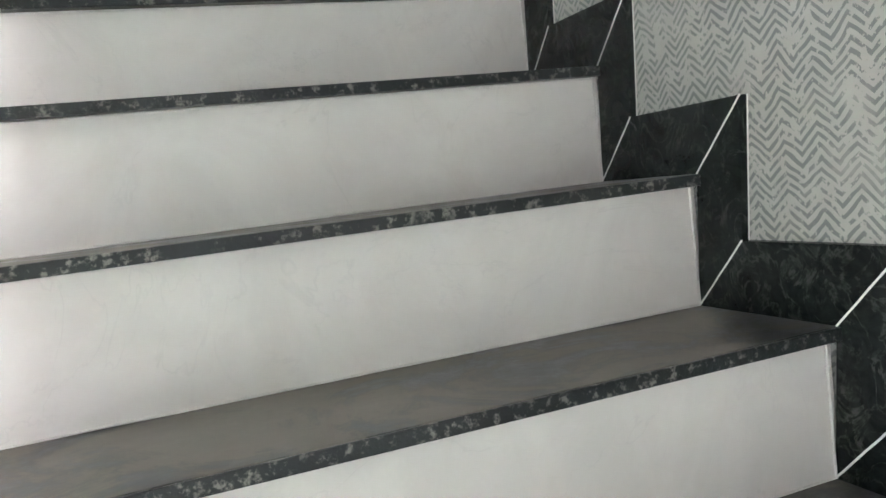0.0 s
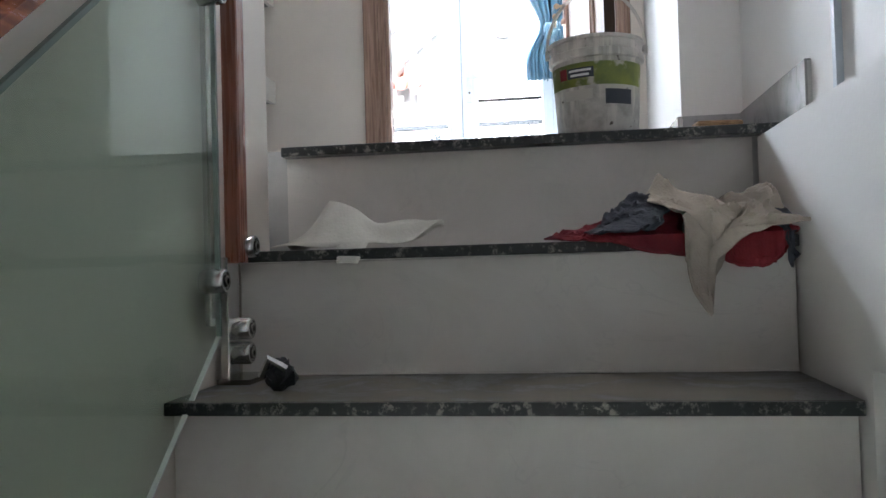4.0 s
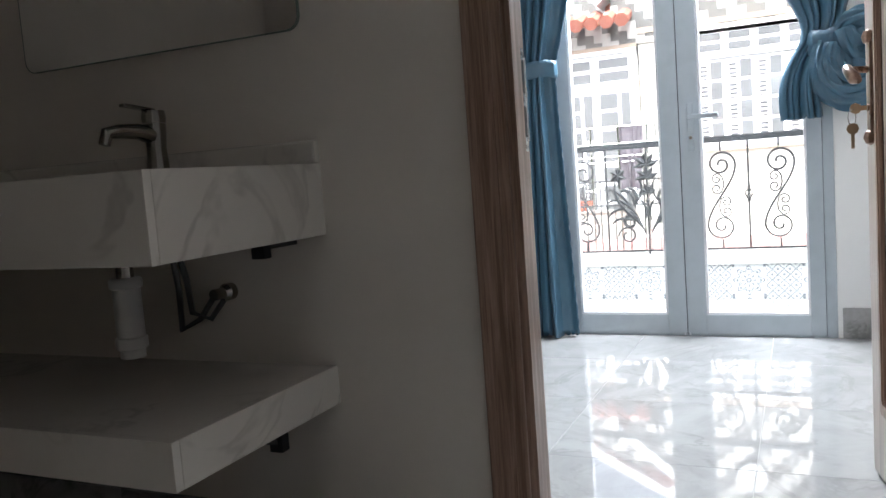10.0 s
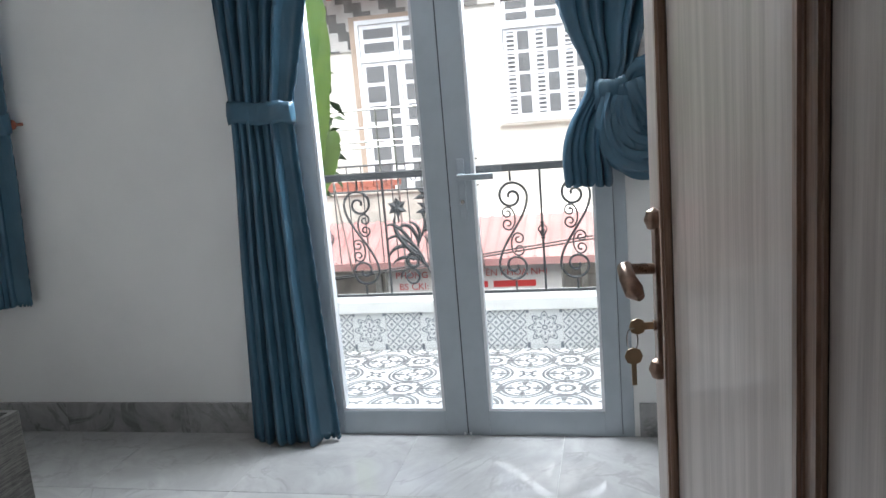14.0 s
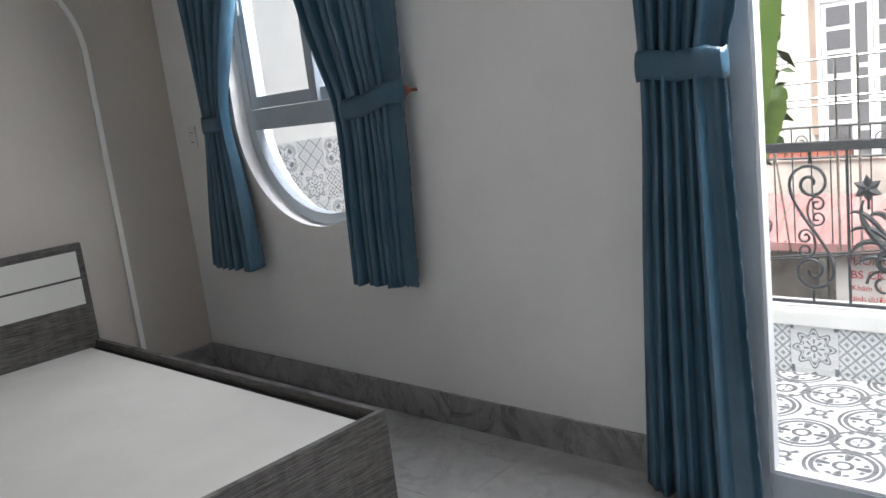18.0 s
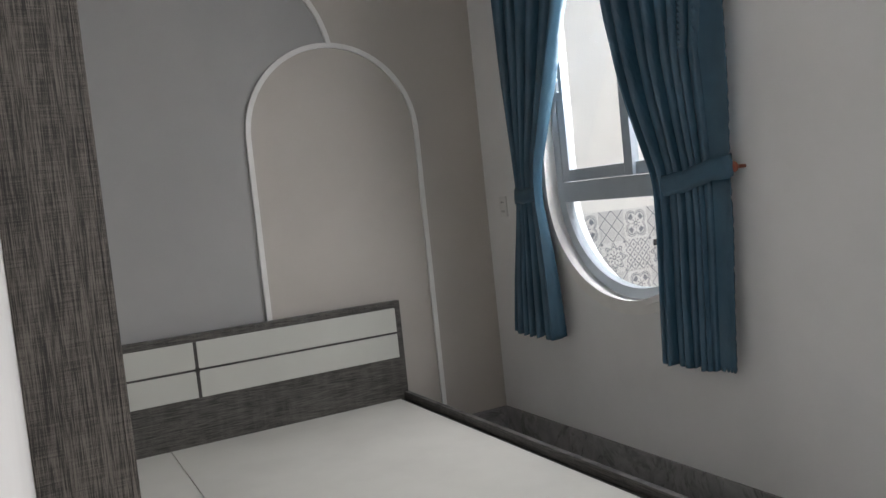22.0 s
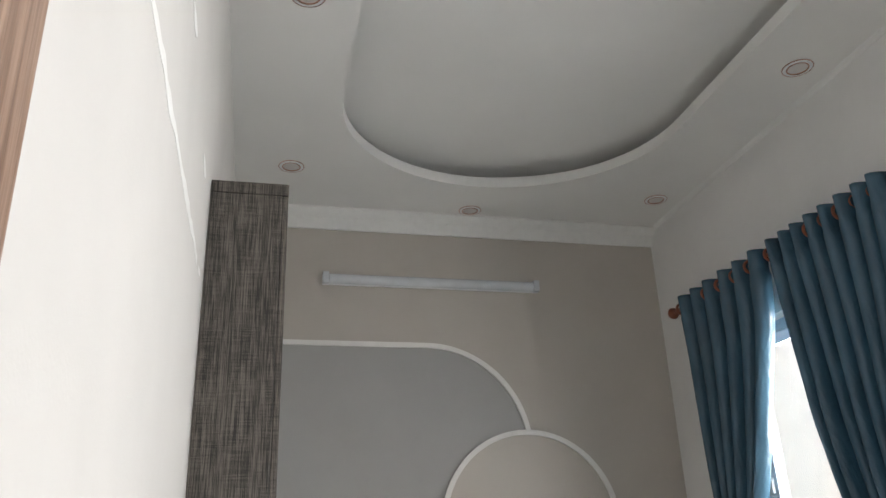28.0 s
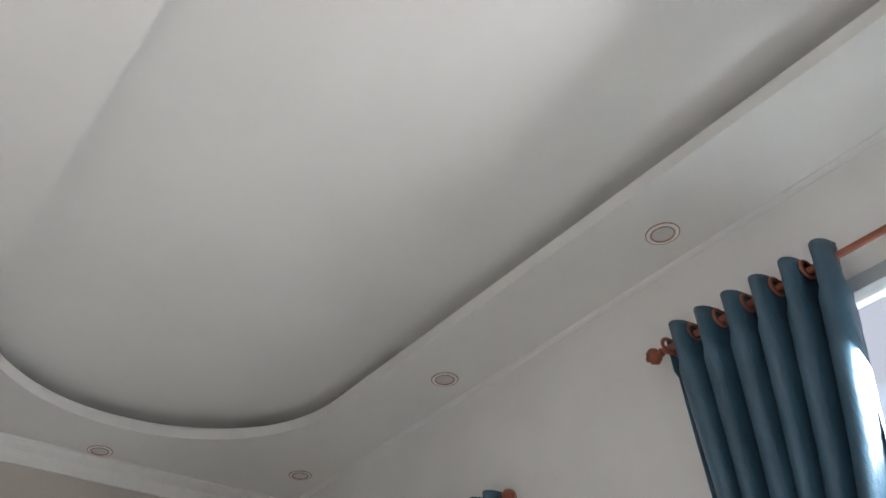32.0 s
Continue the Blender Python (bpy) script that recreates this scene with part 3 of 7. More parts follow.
# ---- walls ----
DL, DR, DTOP = -0.455, 0.489, 2.36                # opening of the bedroom door
structure("wall_partition", boxes((H - T, DL, 0.006, PB, 0, C), (DR, XRIGHT + T, 0.006, PB, 0, C), (DL, DR, 0.006, PB, DTOP, C)), PAINT, "white painted partition wall with a doorway")
# Thin skin over the partition that carries the warm bounce tint.
structure("wall_landing_face", boxes((-2.2, DL, 0, 0.006, 0, C), (DR, XRIGHT + T, 0, 0.006, 0, C), (DL, DR, 0, 0.006, DTOP, C)), PAINT_WARMED, "white landing wall beside the doorway, tinted warm")
FL, FR, FTOP = -1.06, 0.244, 3.05                 # opening of the french door
WL, WR, WTOP, WC, WRAD = -3.497, -2.393, 2.62, 1.385, 0.552   # round-bottomed window
WX = (WL + WR) / 2


def keyhole(grow, n=28):
    r = WRAD + grow
    line = [(WX - r, WTOP + grow)]
    line += [(WX + r * math.cos(math.pi + math.pi * k / n), WC + r * math.sin(math.pi + math.pi * k / n)) for k in range(n + 1)]
    return line + [(WX + r, WTOP + grow)]


front = boxes((H - T, WL - 0.2, F, F + T, -0.15, C), (WR + 0.2, FL, F, F + T, -0.15, C), (FR, XRIGHT + T, F, F + T, -0.15, C), (FL, FR, F, F + T, FTOP, C),
              (WL - 0.2, WR + 0.2, F, F + T, WTOP + 0.2, C), (WL - 0.2, WR + 0.2, F, F + T, -0.15, WC - WRAD - 0.2))
hole, edge = keyhole(0), []
for x, z in hole:
    dx, dz = x - WX, z - WC
    if z > WC:
        edge.append((WX + math.copysign(WRAD + 0.2, dx), z + (0.2 if abs(z - WTOP) < 1e-6 else 0)))
    else:
        k = (WRAD + 0.2) / max(abs(dx), abs(dz), 1e-6)
        edge.append((WX + dx * k, WC + dz * k))
strip(front, hole, edge, 1, F, F + T)
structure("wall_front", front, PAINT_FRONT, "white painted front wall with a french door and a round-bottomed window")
structure("wall_head", boxes((H - T, H, 0, F, 0, C)), PAINT_GREIGE, "greige painted wall behind the bed")
structure("wall_right", boxes((XRIGHT, XRIGHT + T, PB, F, 0, C)), PAINT)

# painted field and plaster arches on the head wall
AY, AR, AZ = 1.673, 0.481, 1.783                   # small arch: centre, radius, springing height
arch_out = [(AY - AR, 0.142)] + [(AY - AR * math.cos(math.pi * k / 32), AZ + AR * math.sin(math.pi * k / 32)) for k in range(33)] + [(AY + AR, 0.142)]
arch_in = [(AY + (y - AY) * (AR - 0.026) / AR, AZ + (z - AZ) * (AR - 0.026) / AR if z > AZ else z) for y, z in arch_out]
BC, BZ, BR = 1.142, 2.163, 0.561                   # large arc: its centre and outer radius
turn = [radians(80.5) * k / 20 for k in range(21)]
arc_out = [(PB, BZ + BR)] + [(BC + BR * math.sin(q), BZ + BR * math.cos(q)) for q in turn]
arc_in = [(PB, BZ + BR - 0.026)] + [(BC + (BR - 0.026) * math.sin(q), BZ + (BR - 0.026) * math.cos(q)) for q in turn]
field = [(PB, 0.0), (AY - AR, 0.0), (AY - AR, 0.142)] + arch_out[1:17] + arc_in[::-1]
structure("trim_paint_field", prism(bmesh.new(), field, 0, H, H + 0.003), PAINT_BLUE, "grey blue painted field on the wall")
structure("trim_arch", strip(bmesh.new(), arch_in, arch_out, 0, H + 0.003, H + 0.018, closed=False), PLASTER, "white half-round arch moulding")
structure("trim_arc", strip(bmesh.new(), arc_in, arc_out, 0, H + 0.003, H + 0.018, closed=False), PLASTER, "white curved wall moulding")

# ---- ceilings ----
OX, OY, OA, OB, OEND = -2.965, 1.348, 0.722, 0.783, 0.15   # tray: bend, axis, half axes, other end
tray = [(OX - OA * math.sin(math.pi * k / 40), OY + OB * math.cos(math.pi * k / 40)) for k in range(41)]
tray += [(OEND + 0.45 * math.sin(math.pi * k / 40), OY - OB * math.cos(math.pi * k / 40)) for k in range(41)]
ceil = bmesh.new()
rim = []
for x, y in tray:
    dx, dy = x - (OX + OEND) / 2, y - OY
    k = min(((XRIGHT if dx > 0 else -H) + (-1 if dx > 0 else 1) * (OX + OEND) / 2) / max(abs(dx), 1e-6), ((F if dy > 0 else -PB) + (-1 if dy > 0 else 1) * OY) / max(abs(dy), 1e-6))
    rim.append(((OX + OEND) / 2 + dx * k, OY + dy * k))
strip(ceil, tray, rim, 2, C, C + 0.055)
for cx, cy in ((H, PB), (H, F), (XRIGHT, PB), (XRIGHT, F)):
    ex = [p for p in rim if abs(p[0] - cx) < 1e-4]
    ey = [p for p in rim if abs(p[1] - cy) < 1e-4]
    px = min(ex, key=lambda p: abs(p[1] - cy))
    py = min(ey, key=lambda p: abs(p[0] - cx))
    prism(ceil, [(cx, cy), px, py], 2, C, C + 0.055)
structure("ceiling", ceil, PAINT_CEIL, "white gypsum ceiling with a rounded tray")
lip = bmesh.new()
mid = ((OX + OEND) / 2, OY)
wide = [(mid[0] + (x - mid[0]) * 1.07, mid[1] + (y - mid[1]) * 1.14) for x, y in tray]
strip(lip, wide, [(mid[0] + (x - mid[0]) * 1.09, mid[1] + (y - mid[1]) * 1.18) for x, y in tray], 2, C + 0.055, C + 0.14)
structure("ceiling_cove", lip, PAINT_CEIL, "hidden cove behind the tray's edge")
structure("ceiling_tray", boxes((H - T, XRIGHT + T, PB, F, C + 0.14, C + 0.26)), PAINT_CEIL, "raised white ceiling inside the tray")
structure("ceiling_roof", boxes((H - T, XRIGHT + T, 0, F + T, C + 0.26, C + 0.40)), PAINT_CEIL)


def cornice(name, at, length, axis, sign, size=1.0, material=CORNICE_M):
    prof = [(0, 0), (0.085, 0), (0.085, -0.012), (0.07, -0.03), (0.045, -0.05), (0.028, -0.085), (0.016, -0.105), (0, -0.105)]
    prof = [(size * p, size * q) for p, q in prof]
    bm = bmesh.new()
    if axis == 1:
        prism(bm, [(at[0] + sign * p, C + q) for p, q in prof], 1, at[1], at[1] + length)
        n = int(length / 0.1)
        for k in range(n):
            y = at[1] + length * (k + 0.5) / n
            tube(bm, [(at[0] + sign * 0.03, y - 0.03, C - 0.07 * size), (at[0] + sign * 0.05, y, C - 0.045 * size), (at[0] + sign * 0.03, y + 0.03, C - 0.07 * size)], 0.0035, 5)
    else:
        prism(bm, [(at[1] + sign * p, C + q) for p, q in prof], 0, at[0], at[0] + length)
        n = int(length / 0.1)
        for k in range(n):
            x = at[0] + length * (k + 0.5) / n
            tube(bm, [(x - 0.03, at[1] + sign * 0.03 * size, C - 0.07 * size), (x, at[1] + sign * 0.05 * size, C - 0.045 * size), (x + 0.03, at[1] + sign * 0.03 * size, C - 0.07 * size)], 0.005 * size + 0.001, 5)
    return structure(name, bm, material, "white plaster cornice with a relief")


cornice("trim_cornice_head", (H, PB + 0.001), F - PB - 0.002, 1, 1)
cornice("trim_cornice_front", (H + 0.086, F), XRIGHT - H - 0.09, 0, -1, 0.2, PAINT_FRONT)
cornice("trim_cornice_partition", (-1.79, PB), 2.55, 0, 1)

# dried filler on the partition
bm = bmesh.new()
line = [(-0.62 - 0.05 * k, 2.332 + 0.0004 * k + 0.003 * math.sin(k * 1.3)) for k in range(29)]
strip(bm, [(x, z - 0.008 - 0.012 * abs(math.sin(k * 2.3)) * abs(math.sin(k * 0.37))) for k, (x, z) in enumerate(line)], [(x, z + 0.008 + 0.013 * abs(math.cos(k * 1.7)) * abs(math.cos(k * 0.29))) for k, (x, z) in enumerate(line)], 1, PB, PB + 0.0012, closed=False)
for x, z, w in ((-0.80, 2.50, 0.035), (-1.03, 2.525, 0.04), (-1.147, 2.66, 0.04), (-1.345, 2.70, 0.035), (-1.514, 2.685, 0.055), (-2.014, 2.60, 0.06), (-2.11, 2.342, 0.03)):
    prism(bm, [(x + w * math.cos(q) * (1 + 0.2 * math.sin(3 * q)), z + 0.35 * w * math.sin(q)) for q in (2 * math.pi * k / 12 for k in range(12))], 1, PB, PB + 0.0012)
structure("trim_filler", bm, FILLER, "unpainted filler line and dabs on the wall")

# ---- landing walls ----
structure("wall_pier", boxes((0.536, XRIGHT + T, -0.76, 0, 0, C)), PAINT, "white pier beside the doorway")
structure("wall_stair_right", boxes((WALLR + 0.025, WALLR + T, -6.2, -0.76, -4.2, C)), PAINT, "white painted stair wall")
structure("wall_stair_paper", boxes((WALLR, WALLR + 0.025, -6.2, -1.93, -4.2, -0.352)), WALLPAPER, "stair wall with herringbone wallpaper")
structure("wall_stair_beam", boxes((BEAMR, WALLR + 0.025, -6.2, Y0, -0.352, -0.022), (BEAMR, WALLR + 0.025, -1.915, Y0, -0.62, -0.352)), PAINT, "white boxed beam along the stair")
structure("wall_stair_left", boxes((WALLL - 0.12, WALLL, -6.2, -1.512, -0.575, C)), PAINT_WARMED, "white stair wall that ends above the lower room")
structure("wall_landing_left", boxes((-2.2, -2.0, -1.512, 0, 0, C), (-2.2, WALLL - 0.12, -1.632, -1.512, -0.575, C)), PAINT_WARMED)
structure("wall_stair_back", boxes((-2.2, WALLR + T, -6.4, -6.2, -4.2, C)), PAINT)
# The gap in this ceiling is added, out of view, to light stair and landing.
structure("ceiling_landing", boxes((-2.2, WALLR + T, -1.85, 0, C, C + 0.2), (-2.2, WALLR + T, -6.4, -2.50, C, C + 0.2), (-2.2, 0.08, -2.50, -1.85, C, C + 0.2), (0.22, WALLR + T, -2.50, -1.85, C, C + 0.2)), PAINT_CEIL, "white landing ceiling with an added unseen opening for daylight")
structure("trim_wall_edge", boxes((WALLR + 0.012, WALLR + 0.024, -1.478, -1.462, 0.0, 2.4)), ALU, "grey corner strip on the stair wall")

# ---- lower room, seen under the stair wall ----
structure("ceiling_lower", boxes((-3.7, WALLL - 0.12, -6.2, 2.6, -0.60, -0.575)), PAINT_CEIL)
structure("wall_lower_beam", boxes((-3.7, -0.44, -1.55, -1.42, -0.74, -0.60)), PAINT_CEIL, "beam under the lower room's ceiling")
structure("wall_lower_side", boxes((-3.7, -3.5, -6.2, 2.6, -4.2, -0.60)), LOW_WALL)
structure("wall_lower_front", boxes((-3.5, -2.9, 2.45, 2.6, -4.2, -0.60), (-1.0, WALLR, 2.45, 2.6, -4.2, -0.60), (-2.9, -1.0, 2.45, 2.6, -0.95, -0.60)), LOW_WALL)
structure("floor_lower", boxes((-3.7, WALLR + T, -6.4, 2.6, -4.3, -4.2)), GROUT)
structure("trim_lower_blue", boxes((-3.5, -3.496, 1.75, 2.45, -4.2, -0.60)), LOW_BLUE, "pale blue painted strip")
bm = bmesh.new()
pts = [(1.75, -0.62), (1.75, -2.2)] + [(1.75 - 0.25 * (1 - math.cos(a)), -2.2 - 0.25 * math.sin(a)) for a in (math.pi / 2 * k / 8 for k in range(1, 9))]
strip(bm, pts, [(y + 0.03, z - (0.03 if z < -2.3 else 0)) for y, z in pts], 0, -3.496, -3.48, closed=False)
structure("trim_lower_arch", bm, PLASTER, "white rounded wall moulding")

# ---- floors: slab, then the tiles as pieces ----
slab = structure("floor", boxes((H - T, XRIGHT + T, Y0 + 0.02, F + 0.02, -0.20, -0.0016)), GROUT, "floor of glossy grey marble tiles")
balcony_slab = structure("floor_balcony", boxes((-4.5, 1.6, F + 0.02, 4.0, -0.20, -0.042)), GROUT, "balcony floor of patterned tiles")


def tile_field(name, parent, material, x0, x1, y0, y1, gx, gy, size, z, thick, gap=0.0010, turned=False):
    """Tiles on a grid, cut at the edges; turned: each one a quarter of a motif of four."""
    kept = {}
    for i in range(math.floor((x0 - gx) / size), math.ceil((x1 - gx) / size)):
        for j in range(math.floor((y0 - gy) / size), math.ceil((y1 - gy) / size)):
            a, b = max(gx + i * size, x0) + gap, min(gx + (i + 1) * size, x1) - gap
            c, d = max(gy + j * size, y0) + gap, min(gy + (j + 1) * size, y1) - gap
            if b - a < 0.02 or d - c < 0.02:
                continue
            turn = {(0, 0): 0, (1, 0): 90, (1, 1): 180, (0, 1): 270}[(i % 2, j % 2)] if turned else 0
            key = (round(b - a, 3), round(d - c, 3), round(a - gx - i * size, 3), round(c - gy - j * size, 3), turn)
            ox, oy = gx + (i + 0.5) * size, gy + (j + 0.5) * size
            if key not in kept:
                bm = box(bmesh.new(), a - ox, b - ox, c - oy, d - oy, -thick, 0, 0.0008)
                bmesh.ops.transform(bm, matrix=Matrix.Rotation(radians(-turn), 4, "Z"), verts=bm.verts[:])
                kept[key] = mesh_of(name, bm, material)
            piece(name, kept[key], parent, (ox, oy, z), turn)


# ---- stair ----
stair = thing("staircase", (0.1, Y0, -RISE), "straight stair with dusty black stone treads and white tiled risers", "staircase", kind="structure")
for k in range(1, STEPS + 1):
    y, z = Y0 - GOING * k, -RISE * k
    x0, x1 = (-0.412 if k >= 3 else WALLL + 0.004), (WALLR - 0.004 if k >= 3 else BEAMR - 0.003)
    part("tread", box(bmesh.new(), x0, x1, y - 0.0010, y + GOING + 0.022, z - 0.016, z, 0.0015), TREAD_M, stair)
    part("nosing", box(bmesh.new(), x0, x1 - 0.001, y - 0.0070, y - 0.0012, z - 0.0170, z - 0.0002, 0.002), NOSING_M, stair)
    rx0 = -0.375 if k >= 3 else WALLL + 0.004
    part("riser", box(bmesh.new(), rx0, x1, y + 0.020, y + 0.032, z - RISE + 0.0005, z - 0.0165, 0.0015), RISER_M, stair)
    part("caulk_line", tube(bmesh.new(), [(rx0 + (x1 - rx0) * q / 24, y + 0.0195 - 0.0012 * abs(math.sin(q * 2.1 + k)), z - 0.0180) for q in range(25)], 0.0022, 5), CAULK, stair, "pale caulk under the nosing")
    part("caulk_line", tube(bmesh.new(), [(rx0 + (x1 - rx0) * q / 24, y + 0.0190, z - RISE + 0.0012 + 0.0006 * math.sin(q * 1.7 + k)) for q in range(25)], 0.0018, 5), CAULK, stair)
part("riser", box(bmesh.new(), WALLL + 0.004, BEAMR - 0.003, Y0 + 0.020, Y0 + 0.032, -RISE + 0.0005, -0.0160, 0.0015), RISER_M, stair)
part("landing_nosing", box(bmesh.new(), WALLL + 0.004, BEAMR + 0.10, Y0 - 0.010, Y0 + 0.03, -0.0165, 0.001, 0.003), NOSING_M, stair)
under = bmesh.new()
prism(under, [(Y0 + 0.033, -0.05)] + [p for k in range(0, STEPS + 1) for p in ((Y0 - GOING * k + 0.033, -RISE * (k + 1) - 0.023), (Y0 - GOING * (k + 1) + 0.033, -RISE * (k + 1) - 0.023))] + [(Y0 - GOING * (STEPS + 1) + 0.033, -4.2), (Y0 - GOING * STEPS, -4.2), (Y0 + 0.033, -0.75)], 0, -0.372, WALLR - 0.005)
part("stair_body", under, RISER_M, stair)

# stepped black skirting along the papered wall
skirt = structure("baseboard_stair", boxes((WALLR - 0.003, WALLR, -1.93 - 0.02, -1.93, -0.36, -0.352)), CAULK, "stepped black granite skirting")
W, IN = 0.099, 0.020
for k in range(3, STEPS + 1):
    yn, z = Y0 - GOING * k, -RISE * k
    yi = Y0 - GOING * (k - 1) + IN
    top = [(yi, z), (yi - W, z + W), (yn - W, z + W), (yn, z)]
    if k == 3:
        top = [(-1.935, z), (-1.935, z + W + 0.03), (yn - W, z + W), (yn, z)]
    zl, yl = z - RISE, yn + IN
    side = [(yn, z), (yn - W, z + W), (yl - W, zl + W), (yl, zl)]
    for outline in (top, side):
        cy, cz = sum(p[0] for p in outline) / 4, sum(p[1] for p in outline) / 4
        part("skirting_piece", prism(bmesh.new(), [(cy + (p - cy) * 0.9985, cz + (q - cz) * 0.9985) for p, q in outline], 0, WALLR - 0.0130, WALLR), BLACK_M, skirt)
    # mitre joints, and the caulk along the risers and up the free edge
    for (p, q), (r, u) in (((yi, z), (yi - W, z + W)), ((yn, z), (yn - W, z + W))):
        if k > 3 or p == yn:
            part("grout_line", tube(bmesh.new(), [(WALLR - 0.0130, p + (r - p) * m / 6, q + (u - q) * m / 6 + 0.0004 * math.sin(2.3 * m + k)) for m in range(7)], 0.0016, 5), CAULK, skirt)
    part("grout_line", tube(bmesh.new(), [(WALLR - 0.0135, yl - 0.0022, zl + (RISE - 0.02) * m / 8 + 0.001) for m in range(9)], 0.0020, 5), CAULK, skirt)
    part("grout_line", tube(bmesh.new(), [(WALLR - 0.0010, yn - W - 0.0006 + (IN * m / 8), z + W - RISE * m / 8) for m in range(9)], 0.0010, 5), CAULK, skirt)


# ---- skirting boards ----
def baseboard(name, axis, fixed, a, b, depth, height=0.140, cut=0.6):
    parent = structure(name, boxes((a, b, min(fixed, fixed + depth * 0.6), max(fixed, fixed + depth * 0.6), 0, height - 0.004) if axis == 0 else (min(fixed, fixed + depth * 0.6), max(fixed, fixed + depth * 0.6), a, b, 0, height - 0.004)), GROUT, "grey marble skirting")
    n = max(1, round((b - a) / cut))
    for k in range(n):
        p, q = a + (b - a) * k / n + 0.0008, a + (b - a) * (k + 1) / n - 0.0008
        lo, hi = min(fixed, fixed + depth), max(fixed, fixed + depth)
        m = (p + q) / 2
        bm = box(bmesh.new(), p - m, q - m, lo, hi, 0.001, height, 0.0015) if axis == 0 else box(bmesh.new(), lo, hi, p - m, q - m, 0.001, height, 0.0015)
        piece("skirting_tile", mesh_of("skirting_tile", bm, SKIRT_M), parent, (m, 0, 0) if axis == 0 else (0, m, 0))


baseboard("baseboard_front_left", 0, F, H + 0.013, FL - 0.003, -0.012)
baseboard("baseboard_front_right", 0, F, FR + 0.02, XRIGHT - 0.002, -0.012)
baseboard("baseboard_head", 1, H, PB + 0.02, F - 0.001, 0.012)
baseboard("baseboard_partition", 0, PB, -2.275, -0.562, 0.012)
baseboard("baseboard_corner", 0, PB, H + 0.013, -3.252, 0.012)
baseboard("baseboard_right", 1, XRIGHT, PB + 0.02, F - 0.02, -0.012)
baseboard("baseboard_landing", 0, 0.0, -2.0, -0.487, -0.012, 0.147)
baseboard("baseboard_landing_right", 0, 0.0, 0.490, 0.523, -0.012, 0.14)
baseboard("baseboard_pier_side", 1, 0.536, -0.771, -0.018, -0.012, 0.14)
baseboard("baseboard_pier_face", 0, -0.76, 0.537, WALLR + 0.022, -0.012, 0.14)
baseboard("baseboard_stair_wall", 1, WALLR + 0.025, -1.31, -0.773, -0.012, 0.14)

# ---- bedroom door ----
door = thing("door_1", (0.44, 0.09, 0), "open walnut panel door with bronze lever handle", "door", kind="structure")


def casing(name, y0, y1, lo, li, ri, ro, ztop_in, ztop_out):
    part(name, boxes((lo, li, y0, y1, 0, ztop_out), bevel=0.006), CASE_W, door)
    part(name, boxes((ri, ro, y0, y1, 0, ztop_out), bevel=0.006), CASE_W, door)
    part(name, boxes((li, ri, y0, y1, ztop_in, ztop_out), bevel=0.006), CASE_W, door)


casing("casing", -0.016, 0.0, -0.477, -0.400, 0.446, 0.487, 2.30, 2.38)
casing("casing_bead", -0.022, -0.0165, -0.418, -0.393, 0.440, 0.464, 2.295, 2.325)
casing("jamb", 0.0005, PB - 0.0005, -0.453, -0.391, 0.448, 0.487, 2.29, 2.355)
casing("casing", PB, PB + 0.016, -0.560, -0.425, 0.460, 0.540, 2.325, 2.42)
part("door_stop", boxes((-0.391, -0.381, 0.0, 0.05, 0, 2.29)), CASE_W, door)
part("door_stop", boxes((0.438, 0.448, 0.0, 0.05, 0, 2.29)), CASE_W, door)
strike = part("strike_plate", boxes((-0.3935, -0.3905, 0.070, 0.096, 0.914, 1.117), bevel=0.001), STEEL, door, "steel strike plate")
part("latch_hole", boxes((-0.392, -0.3895, 0.076, 0.091, 1.029, 1.093), (-0.392, -0.3895, 0.076, 0.091, 0.943, 1.003)), DARK_HOLE, strike)
for z in (0.924, 1.016, 1.106):
    part("screw", lathe(bmesh.new(), [(0.004, 0), (0.004, 0.001)], (-0.3905, 0.083, z), 10, "x"), CHROME, strike)
part("lip", boxes((-0.3930, -0.3902, 0.0965, 0.1065, 0.935, 1.100), bevel=0.001), STEEL, strike, "bent steel lip")

LEAF = Matrix.Translation((0.4440, 0.108, 0.0)) @ Matrix.Rotation(radians(9.8), 4, "Z")   # hinge line; the leaf runs along +y


def leaf_part(name, bm, material, parent, label="", smooth=False):
    bmesh.ops.transform(bm, matrix=LEAF, verts=bm.verts[:])
    return part(name, bm, material, parent, label, smooth)


